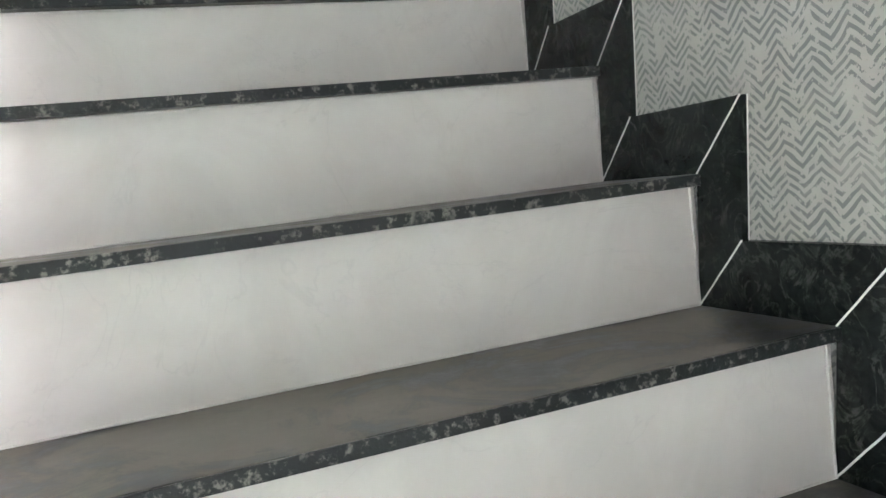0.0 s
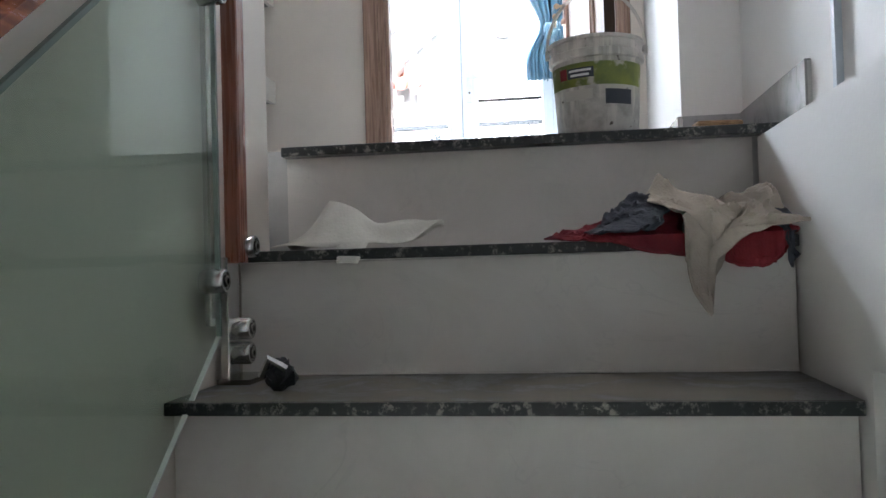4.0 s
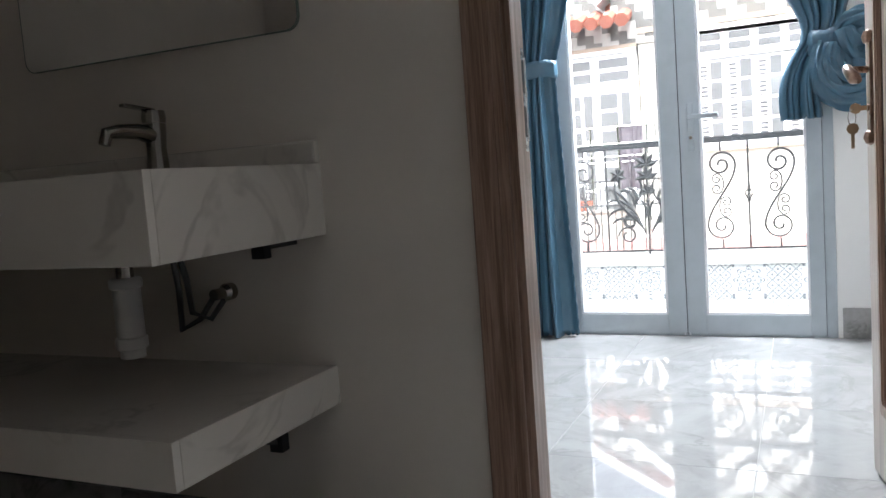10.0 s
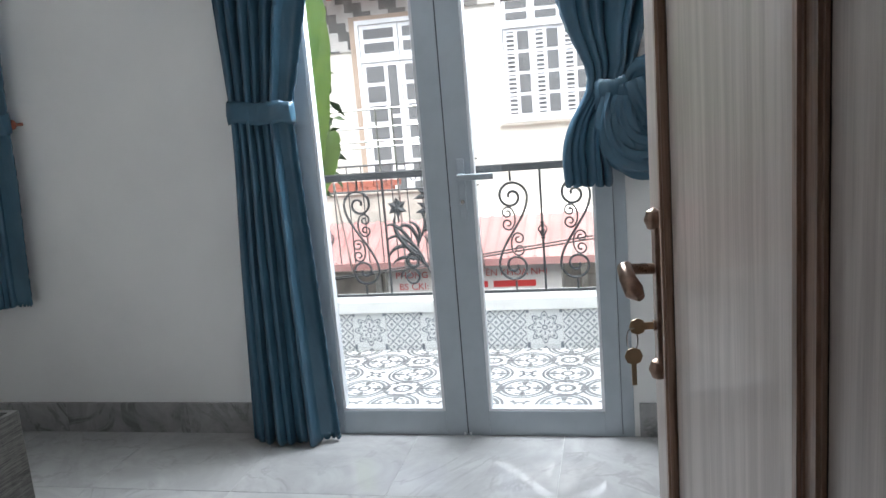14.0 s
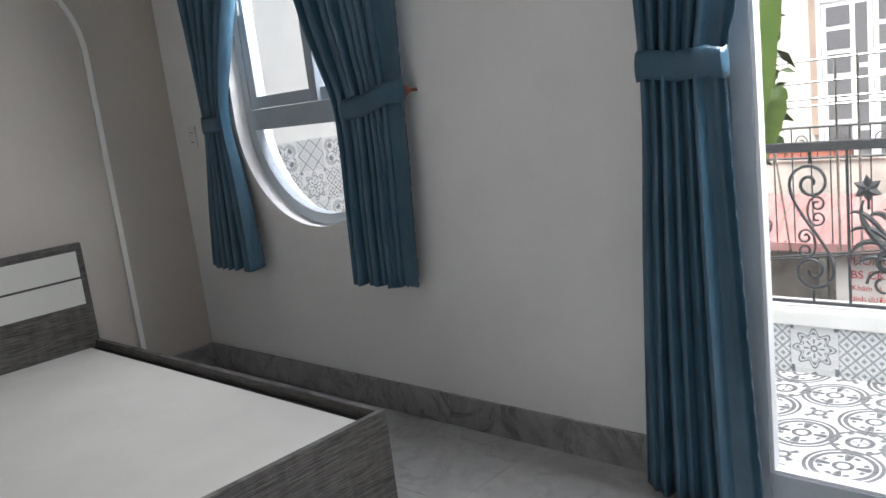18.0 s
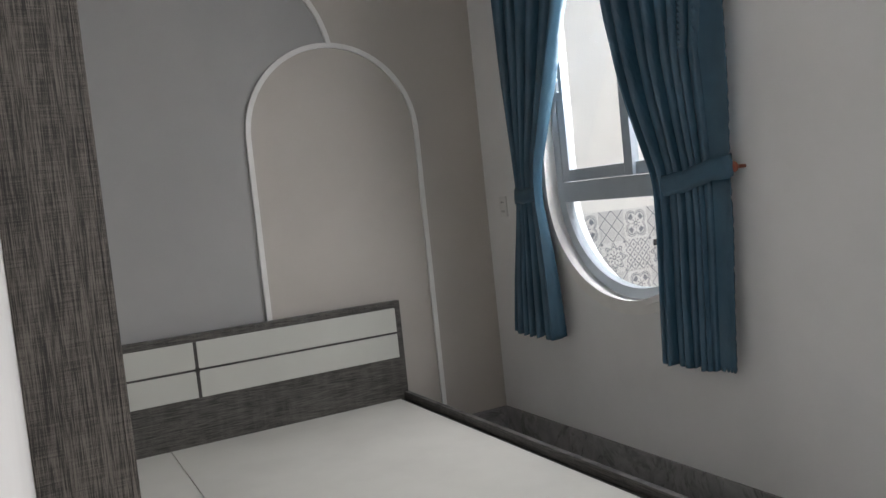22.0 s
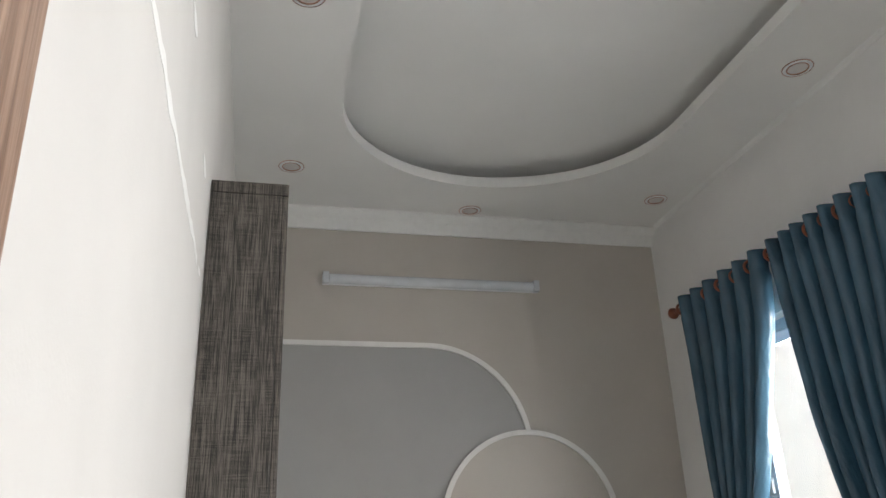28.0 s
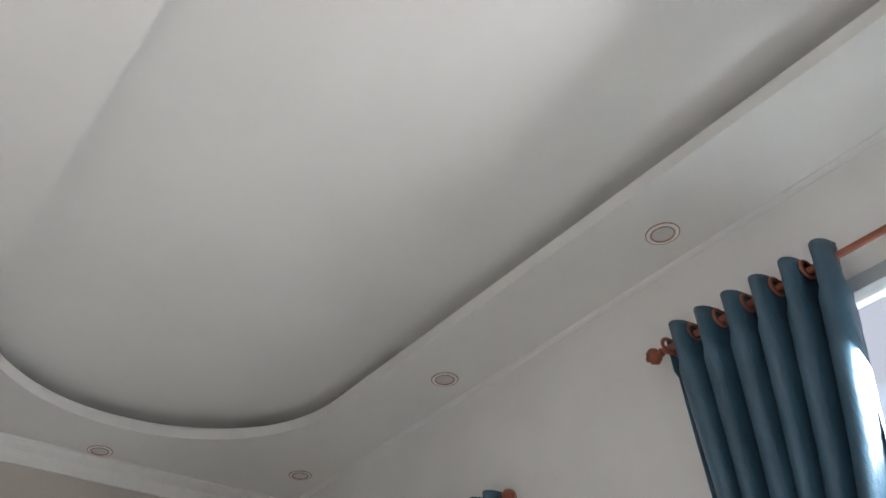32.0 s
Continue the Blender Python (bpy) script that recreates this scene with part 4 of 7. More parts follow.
LT, LW, LH = 0.04, 0.82, 2.285
leaf = leaf_part("leaf", boxes((-LT, 0, 0.004, LW, 0.008, LH), bevel=0.003), DOOR_EDGE, door, "walnut door leaf with raised panels")
MA, MB, MC, MD = 0.150, 0.722, 0.188, 2.10            # outer edge of the tall panel's moulding
for x, sg in ((-LT, -1), (0.0, 1)):
    a, b = (x - 0.003, x + 0.004) if sg < 0 else (x - 0.004, x + 0.003)
    leaf_part("panel", boxes((a, b, MA + 0.055, MB - 0.055, MC + 0.055, MD - 0.055), bevel=0.002), DOOR_PALE, leaf, "pale grained door panel")
    for grow, wide, high in ((0.0, 0.030, 0.010), (0.026, 0.018, 0.016)):
        rim_out = [(MA + grow, MC + grow), (MB - grow, MC + grow), (MB - grow, MD - grow), (MA + grow, MD - grow)]
        q = grow + wide
        rim_in = [(MA + q, MC + q), (MB - q, MC + q), (MB - q, MD - q), (MA + q, MD - q)]
        bm = strip(bmesh.new(), rim_in, rim_out, 0, x - high if sg < 0 else x - 0.001, x + 0.001 if sg < 0 else x + high)
        bmesh.ops.bevel(bm, geom=bm.edges[:], offset=0.004, segments=2, affect="EDGES")
        leaf_part("moulding", bm, CASE_W, leaf)
    leaf_part("stile_face", boxes((x - 0.0015, x + 0.0015, MB + 0.002, LW - 0.003, 0.01, LH - 0.005), (x - 0.0015, x + 0.0015, 0.006, MA - 0.002, 0.01, LH - 0.005), (x - 0.0015, x + 0.0015, MA - 0.0015, MB + 0.0015, 0.01, MC - 0.002), (x - 0.0015, x + 0.0015, MA - 0.0015, MB + 0.0015, MD + 0.002, LH - 0.005)), DOOR_PALE, leaf)
for z in (0.32, 1.10, 1.95):
    hg = leaf_part("hinge", lathe(bmesh.new(), [(0.0055, -0.055), (0.0055, 0.055)], (0.006, -0.006, z), 12), DOOR_EDGE, door, "dark steel hinge")
    leaf_part("hinge_leaf", boxes((-0.022, 0.004, 0.0015, 0.0045, z - 0.036, z + 0.036), bevel=0.0012), BLACK_STEEL, hg)
    for dx, dz in ((-0.016, 0.028), (-0.009, 0.010), (-0.009, -0.010), (-0.016, -0.028)):
        leaf_part("screw", lathe(bmesh.new(), [(0.0035, -0.0008), (0.0035, 0.0)], (dx, 0.0015, z + dz), 8, "y"), CHROME, hg)
HY, HZ = LW - 0.055, 1.02
for s, x in ((-1, -LT), (1, 0.0)):
    bm = boxes((min(x, x + s * 0.010), max(x, x + s * 0.010), HY - 0.016, HY + 0.016, HZ - 0.115, HZ + 0.115), bevel=0.004)
    plate = leaf_part("handle_plate", bm, BRONZE, leaf, "antique bronze handle plate")
    for z in (HZ + 0.125, HZ - 0.125):
        leaf_part("plate_end", lathe(bmesh.new(), [(0.0, -0.020), (0.012, -0.014), (0.017, 0.0), (0.012, 0.014), (0.0, 0.020)], (x + s * 0.007, HY, z), 14), BRONZE, plate, smooth=True)
    bm = tube(bmesh.new(), [(x + s * 0.008, HY, HZ + 0.045), (x + s * 0.05, HY, HZ + 0.047)], 0.009, 12)
    tube(bm, [(x + s * 0.05, HY + 0.012, HZ + 0.05), (x + s * 0.058, HY - 0.006, HZ + 0.050), (x + s * 0.058, HY - 0.028, HZ + 0.038), (x + s * 0.052, HY - 0.048, HZ + 0.022), (x + s * 0.044, HY - 0.060, HZ + 0.014)], [0.008, 0.012, 0.0135, 0.016, 0.007], 12)
    leaf_part("lever", bm, BRONZE, plate, "curved bronze lever", True)
    leaf_part("keyhole", lathe(bmesh.new(), [(0.009, -0.012), (0.009, 0.012)], (x + s * 0.002, HY, HZ - 0.05), 14, "x"), BRONZE, plate)
keys = thing("key_ring", tuple(LEAF @ Vector((-0.09, HY, HZ - 0.15))), "bunch of brass keys hanging from the lock", "keys")
kx = -LT - 0.012
bm = boxes((kx - 0.018, kx, HY - 0.0012, HY + 0.0012, HZ - 0.056, HZ - 0.044))
lathe(bm, [(0.014, -0.0012), (0.014, 0.0012)], (kx - 0.028, HY, HZ - 0.05), 8, "y")
leaf_part("key", bm, BRASS, keys)
leaf_part("ring", tube(bmesh.new(), [(kx - 0.037 + 0.009 * math.cos(a), HY + 0.001 * math.sin(3 * a), HZ - 0.072 + 0.02 * math.sin(a)) for a in (2 * math.pi * k / 16 for k in range(16))], 0.0011, 6, True), STEEL, keys)
bm = boxes((kx - 0.040, kx - 0.032, HY - 0.002, HY + 0.0005, HZ - 0.150, HZ - 0.112))
lathe(bm, [(0.015, -0.0012), (0.015, 0.0012)], (kx - 0.036, HY - 0.001, HZ - 0.100), 8, "y")
leaf_part("key", bm, BRASS, keys)

# ---- french door ----
fd = thing("door_2", (-0.41, F + 0.05, 0), "closed grey aluminium french door with clear glass", "door", kind="structure")
fy0, fy1 = F - 0.006, F + 0.055
part("outer_frame", boxes((FL, FL + 0.045, fy0, fy1, 0.0, FTOP), (FR - 0.045, FR, fy0, fy1, 0.0, FTOP), (FL + 0.045, FR - 0.045, fy0, fy1, FTOP - 0.05, FTOP), (FL + 0.045, FR - 0.045, fy0, fy1, 2.42, 2.48), (FL + 0.045, FR - 0.045, fy0, fy1, 0.0, 0.008), bevel=0.002), ALU, fd)
MID = -0.42
for n, (a, b) in enumerate(((FL + 0.047, MID - 0.002), (MID + 0.002, FR - 0.047))):
    gl, gr = (-0.948, -0.508) if n == 0 else (-0.328, 0.134)
    lf = part("leaf", boxes((a, gl, fy0 - 0.004, fy1 - 0.01, 0.009, 2.418), (gr, b, fy0 - 0.004, fy1 - 0.01, 0.009, 2.418), (gl, gr, fy0 - 0.004, fy1 - 0.01, 0.009, 0.105), (gl, gr, fy0 - 0.004, fy1 - 0.01, 2.33, 2.418), bevel=0.0025), ALU, fd)
    part("glazing_bead", boxes((gl, gl + 0.012, fy0 - 0.001, fy1 - 0.02, 0.105, 2.33), (gr - 0.012, gr, fy0 - 0.001, fy1 - 0.02, 0.105, 2.33), (gl + 0.012, gr - 0.012, fy0 - 0.001, fy1 - 0.02, 0.105, 0.117), (gl + 0.012, gr - 0.012, fy0 - 0.001, fy1 - 0.02, 2.318, 2.33), bevel=0.002), SHUTTER_M, lf)
    pane = part("pane", boxes((gl + 0.006, gr - 0.006, F + 0.018, F + 0.024, 0.111, 2.324)), GLASS, lf)
    pane.visible_shadow = False
    for x in (MID - 0.012, MID + 0.012):
        if a < x < b:
            part("bottom_bolt", lathe(bmesh.new(), [(0.004, 0.0), (0.004, 0.012)], (x, fy0 - 0.006, 0.004), 8), SHUTTER_M, lf)
part("meeting_seam", boxes((MID - 0.002, MID + 0.002, fy0 - 0.002, fy1 - 0.02, 0.01, 2.418)), ALU_D, fd)
part("gasket", boxes((FL + 0.0452, FL + 0.0468, fy0 + 0.003, fy1 - 0.015, 0.01, 2.418)), ALU_D, fd, "dark rubber seal")
part("gasket", boxes((FR - 0.0468, FR - 0.0452, fy0 + 0.003, fy1 - 0.015, 0.01, 2.418)), ALU_D, fd, "dark rubber seal")
pane = part("top_pane", boxes((FL + 0.06, FR - 0.06, F + 0.018, F + 0.024, 2.48, FTOP - 0.05)), GLASS, fd)
pane.visible_shadow = False
hx = -0.366
bp = part("handle_plate", boxes((hx - 0.014, hx + 0.014, fy0 - 0.016, fy0 - 0.004, 0.90, 1.13), bevel=0.003), ALU, fd)
part("lever", boxes((hx - 0.012, hx + 0.012, fy0 - 0.055, fy0 - 0.016, 1.05, 1.074), (hx - 0.012, hx + 0.13, fy0 - 0.06, fy0 - 0.042, 1.05, 1.074), bevel=0.004), ALU, bp, "grey lever")
part("keyhole", lathe(bmesh.new(), [(0.008, -0.004), (0.008, 0.004)], (hx, fy0 - 0.017, 0.965), 14, "y"), CHROME, bp)

# ---- round-bottomed window ----
win = thing("window_1", (WX, F, WC - WRAD), "grey aluminium window with a half-round bottom and a white plaster ring", "window", kind="structure")
part("plaster_ring", strip(bmesh.new(), keyhole(-0.012), keyhole(0.05), 1, F - 0.022, F + 0.004, closed=False), PLASTER, win, "white plaster ring")
part("plaster_lip", strip(bmesh.new(), keyhole(-0.016), keyhole(0.012), 1, F - 0.034, F - 0.0225, closed=False), PLASTER, win)
part("window_frame", strip(bmesh.new(), keyhole(-0.062), keyhole(-0.0125), 1, F + 0.04, F + 0.09, closed=False), ALU, win)
part("frame_head", boxes((WL + 0.063, WR - 0.063, F + 0.04, F + 0.09, WTOP - 0.06, WTOP - 0.013)), ALU, win)
part("transom", boxes((WL + 0.063, WR - 0.063, F + 0.034, F + 0.092, 1.311, 1.411), bevel=0.003), ALU, win)
for a, b in ((WL + 0.064, WX + 0.03), (WX - 0.03, WR - 0.064)):
    y = F + 0.042 if a < WX - 0.1 else F + 0.066
    sash = part("sash", boxes((a, a + 0.055, y, y + 0.022, 1.413, WTOP - 0.062), (b - 0.055, b, y, y + 0.022, 1.413, WTOP - 0.062), (a + 0.055, b - 0.055, y, y + 0.022, 1.413, 1.471), (a + 0.055, b - 0.055, y, y + 0.022, WTOP - 0.115, WTOP - 0.062), bevel=0.002), ALU, win)
    pane = part("pane", boxes((a + 0.05, b - 0.05, y + 0.009, y + 0.013, 1.466, WTOP - 0.11)), GLASS, sash)
    pane.visible_shadow = False
    part("sash_latch", boxes((a + 0.02, a + 0.032, y - 0.014, y, 1.86, 1.93), bevel=0.002), SHUTTER_M, sash)
low = [(x, z) for x, z in keyhole(-0.058) if z <= WC]
pane = part("fixed_pane", prism(bmesh.new(), low, 1, F + 0.062, F + 0.067), GLASS, win)
pane.visible_shadow = False


# ---- curtains ----
def curtain(name, label, rows, y, folds, amp, seed, group, ties=(), hem_edge=1, rings=True, panel=0.0):
    """Hung cloth: rows of (height, left, right, depth of folds), from the top down; panel: share of the width that falls flat below."""
    rnd = random.Random(seed)
    z0, z1 = rows[0][0], rows[-1][0]
    ob = thing(name, ((rows[0][1] + rows[0][2]) / 2, y, z1), label, "curtain", group)
    zs, ls, rs, ds = (np.array([r[k] for r in rows][::-1]) for k in range(4))
    ds = ds * np.interp(zs, (z0 - 0.9, z0), (1.5, 1.72))
    nv, nu = 110, folds * 22
    wide = [rnd.uniform(0.55, 1.5) for _ in range(folds)]
    ends = [sum(wide[:k]) / sum(wide) * (1 - panel) for k in range(folds + 1)]
    ph = [rnd.uniform(-0.5, 0.5) for _ in range(folds + 2)]
    wv = [rnd.uniform(0.45, 1.25) for _ in range(folds + 2)]
    even = [k / folds for k in range(folds + 1)]
    bm = bmesh.new()
    grid = []
    for j in range(nv + 1):
        v = j / nv
        z = z0 + (z1 - z0) * v
        soft = [np.interp(z + d, zs, ls) for d in (-0.06, -0.03, 0, 0.03, 0.06)], [np.interp(z + d, zs, rs) for d in (-0.06, -0.03, 0, 0.03, 0.06)]
        l, r, d = float(np.mean(soft[0])), float(np.mean(soft[1])), float(np.interp(z, zs, ds))
        loose = min(1.0, v / 0.45) ** 1.5
        at = [e * (1 - loose) + q * loose for e, q in zip(even, ends)]
        row = []
        for i in range(nu + 1):
            u = i / nu
            t = float(np.interp(u, at + ([1.0001] if at[-1] < 0.9999 else []), list(range(folds + 1)) + ([folds + 0.45] if at[-1] < 0.9999 else [])))
            k = min(int(t), folds - 1)
            f = min(t - k, 1.0)
            shift = ph[k] * (1 - f) + ph[k + 1] * f
            a = 1 + (wv[k] * (1 - f) + wv[k + 1] * f - 1) * loose
            s1 = math.sin(2 * math.pi * (t + 0.18 * shift * v))
            wave = math.copysign(abs(s1) ** (0.62 + 0.3 * loose), s1) + 0.22 * loose * math.sin(4 * math.pi * t + shift * 4 * v)
            if t > folds:
                wave = 0.45 * math.sin(2 * math.pi * t) + 0.1 * math.sin(9 * v + 3 * u)
            x = l + (r - l) * (u + 0.010 * math.sin(7 * v + 5 * shift))
            x += 0.25 * d * math.cos(2 * math.pi * t) * (0.3 if v < 0.05 else 1)
            zz = z
            if j >= nv - 2:
                zz -= (0.0, 0.5, 1.0)[j - nv + 2] * 0.016 * math.sqrt(abs(math.sin(math.pi * u * folds * 2.0)))
            if j > nv * 0.25 and i in ((nu,) if hem_edge > 0 else (0,)):
                x += hem_edge * 0.006 * abs(math.sin(math.pi * j / 2.6))
            row.append(bm.verts.new((x, y + d * a * wave, zz)))
        grid.append(row)
    for a, b in zip(grid, grid[1:]):
        for i in range(nu):
            bm.faces.new((a[i], a[i + 1], b[i + 1], b[i]))
    cloth = part("cloth", bm, SATIN, ob, smooth=True)
    cloth.modifiers.new("cloth", "SOLIDIFY").thickness = 0.003
    for zc, l, r, h, slope in ties:
        bm = bmesh.new()
        ring = []
        for i in range(28):
            a = 2 * math.pi * i / 28
            rx, ry = (r - l) / 2 + 0.002, 0.036
            x = (l + r) / 2 + rx * math.copysign(abs(math.cos(a)) ** 0.85, math.cos(a))
            yy = y + ry * math.copysign(abs(math.sin(a)) ** 0.7, math.sin(a))
            zz = zc + slope * (x - (l + r) / 2) + 0.005 * math.sin(5 * a) + 0.002 * math.sin(13 * a)
            ring.append((x, yy, zz))
        cols = [[bm.verts.new((x + 0.003 * math.sin(9 * k), yy - (0.005 * math.sin(math.pi * m / 4) + 0.003 * math.sin(2.1 * k + m)) * (1 if yy < y else -1), zz - h / 2 + h * m / 4)) for m in range(5)] for k, (x, yy, zz) in enumerate(ring)]
        for k in range(28):
            for m in range(4):
                bm.faces.new((cols[k][m], cols[(k + 1) % 28][m], cols[(k + 1) % 28][m + 1], cols[k][m + 1]))
        band = part("tieback", bm, SATIN, ob, "blue satin tieback", True)
        band.modifiers.new("cloth", "SOLIDIFY").thickness = 0.004
    if rings:
        l, r, d = rows[0][1], rows[0][2], rows[0][3]
        for i in range(folds * 2):
            x = l + (r - l) * (i / (folds * 2)) + 0.004
            part("grommet", tube(bmesh.new(), [(x + 0.004 * math.cos(a), y + 0.030 * math.cos(a), z0 - 0.038 + 0.030 * math.sin(a)) for a in (2 * math.pi * k / 14 for k in range(14))], 0.007, 6, True), COPPER_R, ob, "copper-coloured ring")
    return ob


def rod(at, length, ends, label):
    x0, y, z = at
    ob = thing("curtain_rod", (x0, y, z), label, "curtain rod")
    part("pole", tube(bmesh.new(), [(x0, y, z), (x0 + length, y, z)], 0.012, 12), COPPER_R, ob, smooth=True)
    for x, s in ends:
        part("finial", lathe(bmesh.new(), [(0.006, -0.032), (0.016, -0.026), (0.013, -0.018), (0.026, -0.006), (0.032, 0.008), (0.026, 0.024), (0.012, 0.031), (0.009, 0.040), (0.0, 0.043)] if s > 0 else [(0.0, -0.043), (0.009, -0.040), (0.012, -0.031), (0.026, -0.024), (0.032, -0.008), (0.026, 0.006), (0.013, 0.018), (0.016, 0.026), (0.006, 0.032)], (x, y, z), 18, "x"), COPPER_R, ob, "turned end knob", True)
    for x in (x0 + 0.03, x0 + length - 0.03):
        part("bracket", tube(bmesh.new(), [(x, y, z - 0.016), (x, y + 0.05, z - 0.03), (x, F, z - 0.03)], 0.007, 8), COPPER_R, ob)
    return ob


CY = F - 0.085
rod((-3.80, CY, 2.848), 1.60, ((-3.83, -1), (-2.178, 1)), "copper-coloured curtain rod over the window")
rod((-1.33, CY, 3.090), 1.99, ((-1.365, -1), (0.69, 1)), "copper-coloured curtain rod over the french door")
curtain("curtain", "blue satin curtain tied back beside the round window", [(2.880, -3.745, -2.975, 0.040), (2.55, -3.74, -3.03, 0.036), (2.0, -3.72, -3.24, 0.030), (1.50, -3.675, -3.46, 0.020), (1.36, -3.67, -3.48, 0.016), (1.18, -3.70, -3.45, 0.02), (0.93, -3.745, -3.42, 0.026), (0.645, -3.785, -3.405, 0.03)], CY, 6, 1, 3, "window curtains", ((1.365, -3.675, -3.475, 0.075, 0.0),))
curtain("curtain", "blue satin curtain tied to a wall hook by the round window", [(2.880, -2.945, -2.21, 0.040), (2.55, -2.92, -2.215, 0.036), (2.1, -2.86, -2.22, 0.034), (1.7, -2.76, -2.235, 0.028), (1.38, -2.645, -2.255, 0.02), (1.17, -2.650, -2.255, 0.02), (0.92, -2.655, -2.270, 0.026), (0.632, -2.660, -2.285, 0.030)], CY, 8, 1, 5, "window curtains", ((1.37, -2.645, -2.25, 0.085, 0.18),), 1, True, 0.26)
curtain("curtain", "long blue satin curtain tied back beside the french door", [(3.135, -1.31, -0.66, 0.040), (2.5, -1.295, -0.74, 0.036), (1.82, -1.275, -0.872, 0.028), (1.51, -1.262, -0.95, 0.02), (1.365, -1.256, -0.99, 0.018), (1.18, -1.262, -0.985, 0.02), (0.8, -1.29, -0.965, 0.028), (0.3, -1.315, -0.945, 0.034), (0.022, -1.33, -0.935, 0.036)], CY, 6, 1, 7, "french door curtains", ((1.365, -1.258, -0.985, 0.085, -0.06),), 1, True, 0.28)
bunched = curtain("curtain", "blue satin curtain knotted up high beside the french door", [(3.135, -0.28, 0.62, 0.040), (2.5, -0.17, 0.60, 0.036), (1.95, -0.03, 0.48, 0.030), (1.6, 0.034, 0.335, 0.022), (1.46, 0.100, 0.292, 0.018), (1.38, 0.140, 0.276, 0.014), (1.32, 0.112, 0.225, 0.012), (1.26, 0.060, 0.190, 0.014), (1.18, 0.030, 0.180, 0.018), (1.10, 0.012, 0.184, 0.020), (1.02, 0.030, 0.192, 0.022)], CY, 6, 1, 9, "french door curtains", ((1.335, 0.150, 0.285, 0.095, 0.10),), -1)


def swag(points, radii, ripples, seed):
    """A gathered length of cloth: a flattened tube whose folds run along it."""
    bm = bmesh.new()
    rnd = random.Random(seed)
    ctl = np.array(points, dtype=float)
    us = np.linspace(0, len(ctl) - 1, 46)
    n, rings = len(ctl), []

    def spline(u):
        i = min(int(u), n - 2)
        f = u - i
        p0, p1, p2, p3 = ctl[max(i - 1, 0)], ctl[i], ctl[i + 1], ctl[min(i + 2, n - 1)]
        return 0.5 * (2 * p1 + (p2 - p0) * f + (2 * p0 - 5 * p1 + 4 * p2 - p3) * f * f + (3 * p1 - p0 - 3 * p2 + p3) * f ** 3)
    ph = [rnd.uniform(0, 6.28) for _ in range(4)]
    for k, u in enumerate(us):
        p, q = spline(u), spline(min(u + 0.05, n - 1)) - spline(max(u - 0.05, 0))
        d = Vector((q[0], 0, q[1])).normalized()
        side = Vector((-d.z, 0, d.x))
        r0 = float(np.interp(u, range(n), radii))
        ring = []
        for i in range(64):
            a = 2 * math.pi * i / 64
            r = r0 * (1 + 0.20 * math.sin(ripples * a + ph[0] + 0.7 * u + 1.3 * u) + 0.10 * math.sin((ripples * 2 + 1) * a + ph[1] - 1.1 * u))
            ring.append(bm.verts.new(Vector((p[0], CY - 0.035 + 0.02 * math.sin(1.7 * u + ph[2]), p[1])) + side * r * math.cos(a) + Vector((0, -0.62 * r * math.sin(a), 0))))
        rings.append(ring)
    for a, b in zip(rings, rings[1:]):
        for i in range(64):
            bm.faces.new((a[i], a[(i + 1) % 64], b[(i + 1) % 64], b[i]))
    bm.faces.new(rings[0]), bm.faces.new(rings[-1])
    bmesh.ops.recalc_face_normals(bm, faces=bm.faces[:])
    return bm


part("looped_tail", swag(((0.215, 1.330), (0.195, 1.24), (0.215, 1.15), (0.280, 1.095), (0.370, 1.100), (0.450, 1.150), (0.520, 1.23)), (0.034, 0.036, 0.046, 0.056, 0.056, 0.050, 0.040), 6, 3), SATIN, bunched, "bunched loop of cloth", True)
part("looped_fold", swag(((0.250, 1.32), (0.245, 1.24), (0.285, 1.175), (0.365, 1.165), (0.450, 1.215), (0.510, 1.30)), (0.028, 0.040, 0.050, 0.050, 0.046, 0.040), 6, 21), SATIN, bunched, "inner fold of the loop", True)
part("hook_fold", swag(((0.262, 1.345), (0.292, 1.395), (0.345, 1.412), (0.405, 1.405), (0.470, 1.39)), (0.028, 0.036, 0.040, 0.042, 0.040), 5, 8), SATIN, bunched, "fold of cloth pulled to the hook", True)
part("crumpled_fold", swag(((0.280, 1.370), (0.300, 1.31), (0.330, 1.25), (0.395, 1.215)), (0.040, 0.052, 0.054, 0.040), 5, 12), SATIN, bunched, "crumpled cloth inside the loop", True)
part("crumpled_fold", swag(((0.440, 1.36), (0.425, 1.31), (0.420, 1.26), (0.425, 1.20)), (0.044, 0.052, 0.052, 0.040), 5, 31), SATIN, bunched, "crumpled cloth inside the loop", True)
part("hanging_strap", swag(((0.395, 1.410), (0.375, 1.35), (0.352, 1.275), (0.340, 1.205)), (0.030, 0.040, 0.040, 0.036), 2, 15), SATIN, bunched, "flat end of the tieback", True)


def wall_hook(x, z, label):
    ob = thing("curtain_hook", (x, F, z), label, "hook", "curtain hooks")
    part("stem", tube(bmesh.new(), [(x, F + 0.002, z), (x, F - 0.045, z)], 0.007, 10), COPPER_R, ob)
    part("knob", lathe(bmesh.new(), [(0.008, -0.075), (0.019, -0.070), (0.022, -0.060), (0.016, -0.050), (0.009, -0.042)], (x, F, z), 16, "y"), COPPER_R, ob, "red-brown knob", True)
    for d in (0.0, 0.012):
        part("loop", tube(bmesh.new(), [(x, F - 0.055, z - 0.004 - d), (x - 0.03, F - 0.065, z - 0.016 - d), (x - 0.055, F - 0.075, z - 0.03 - d)], 0.0022, 6), SHUTTER_M, ob, "white cord loop")


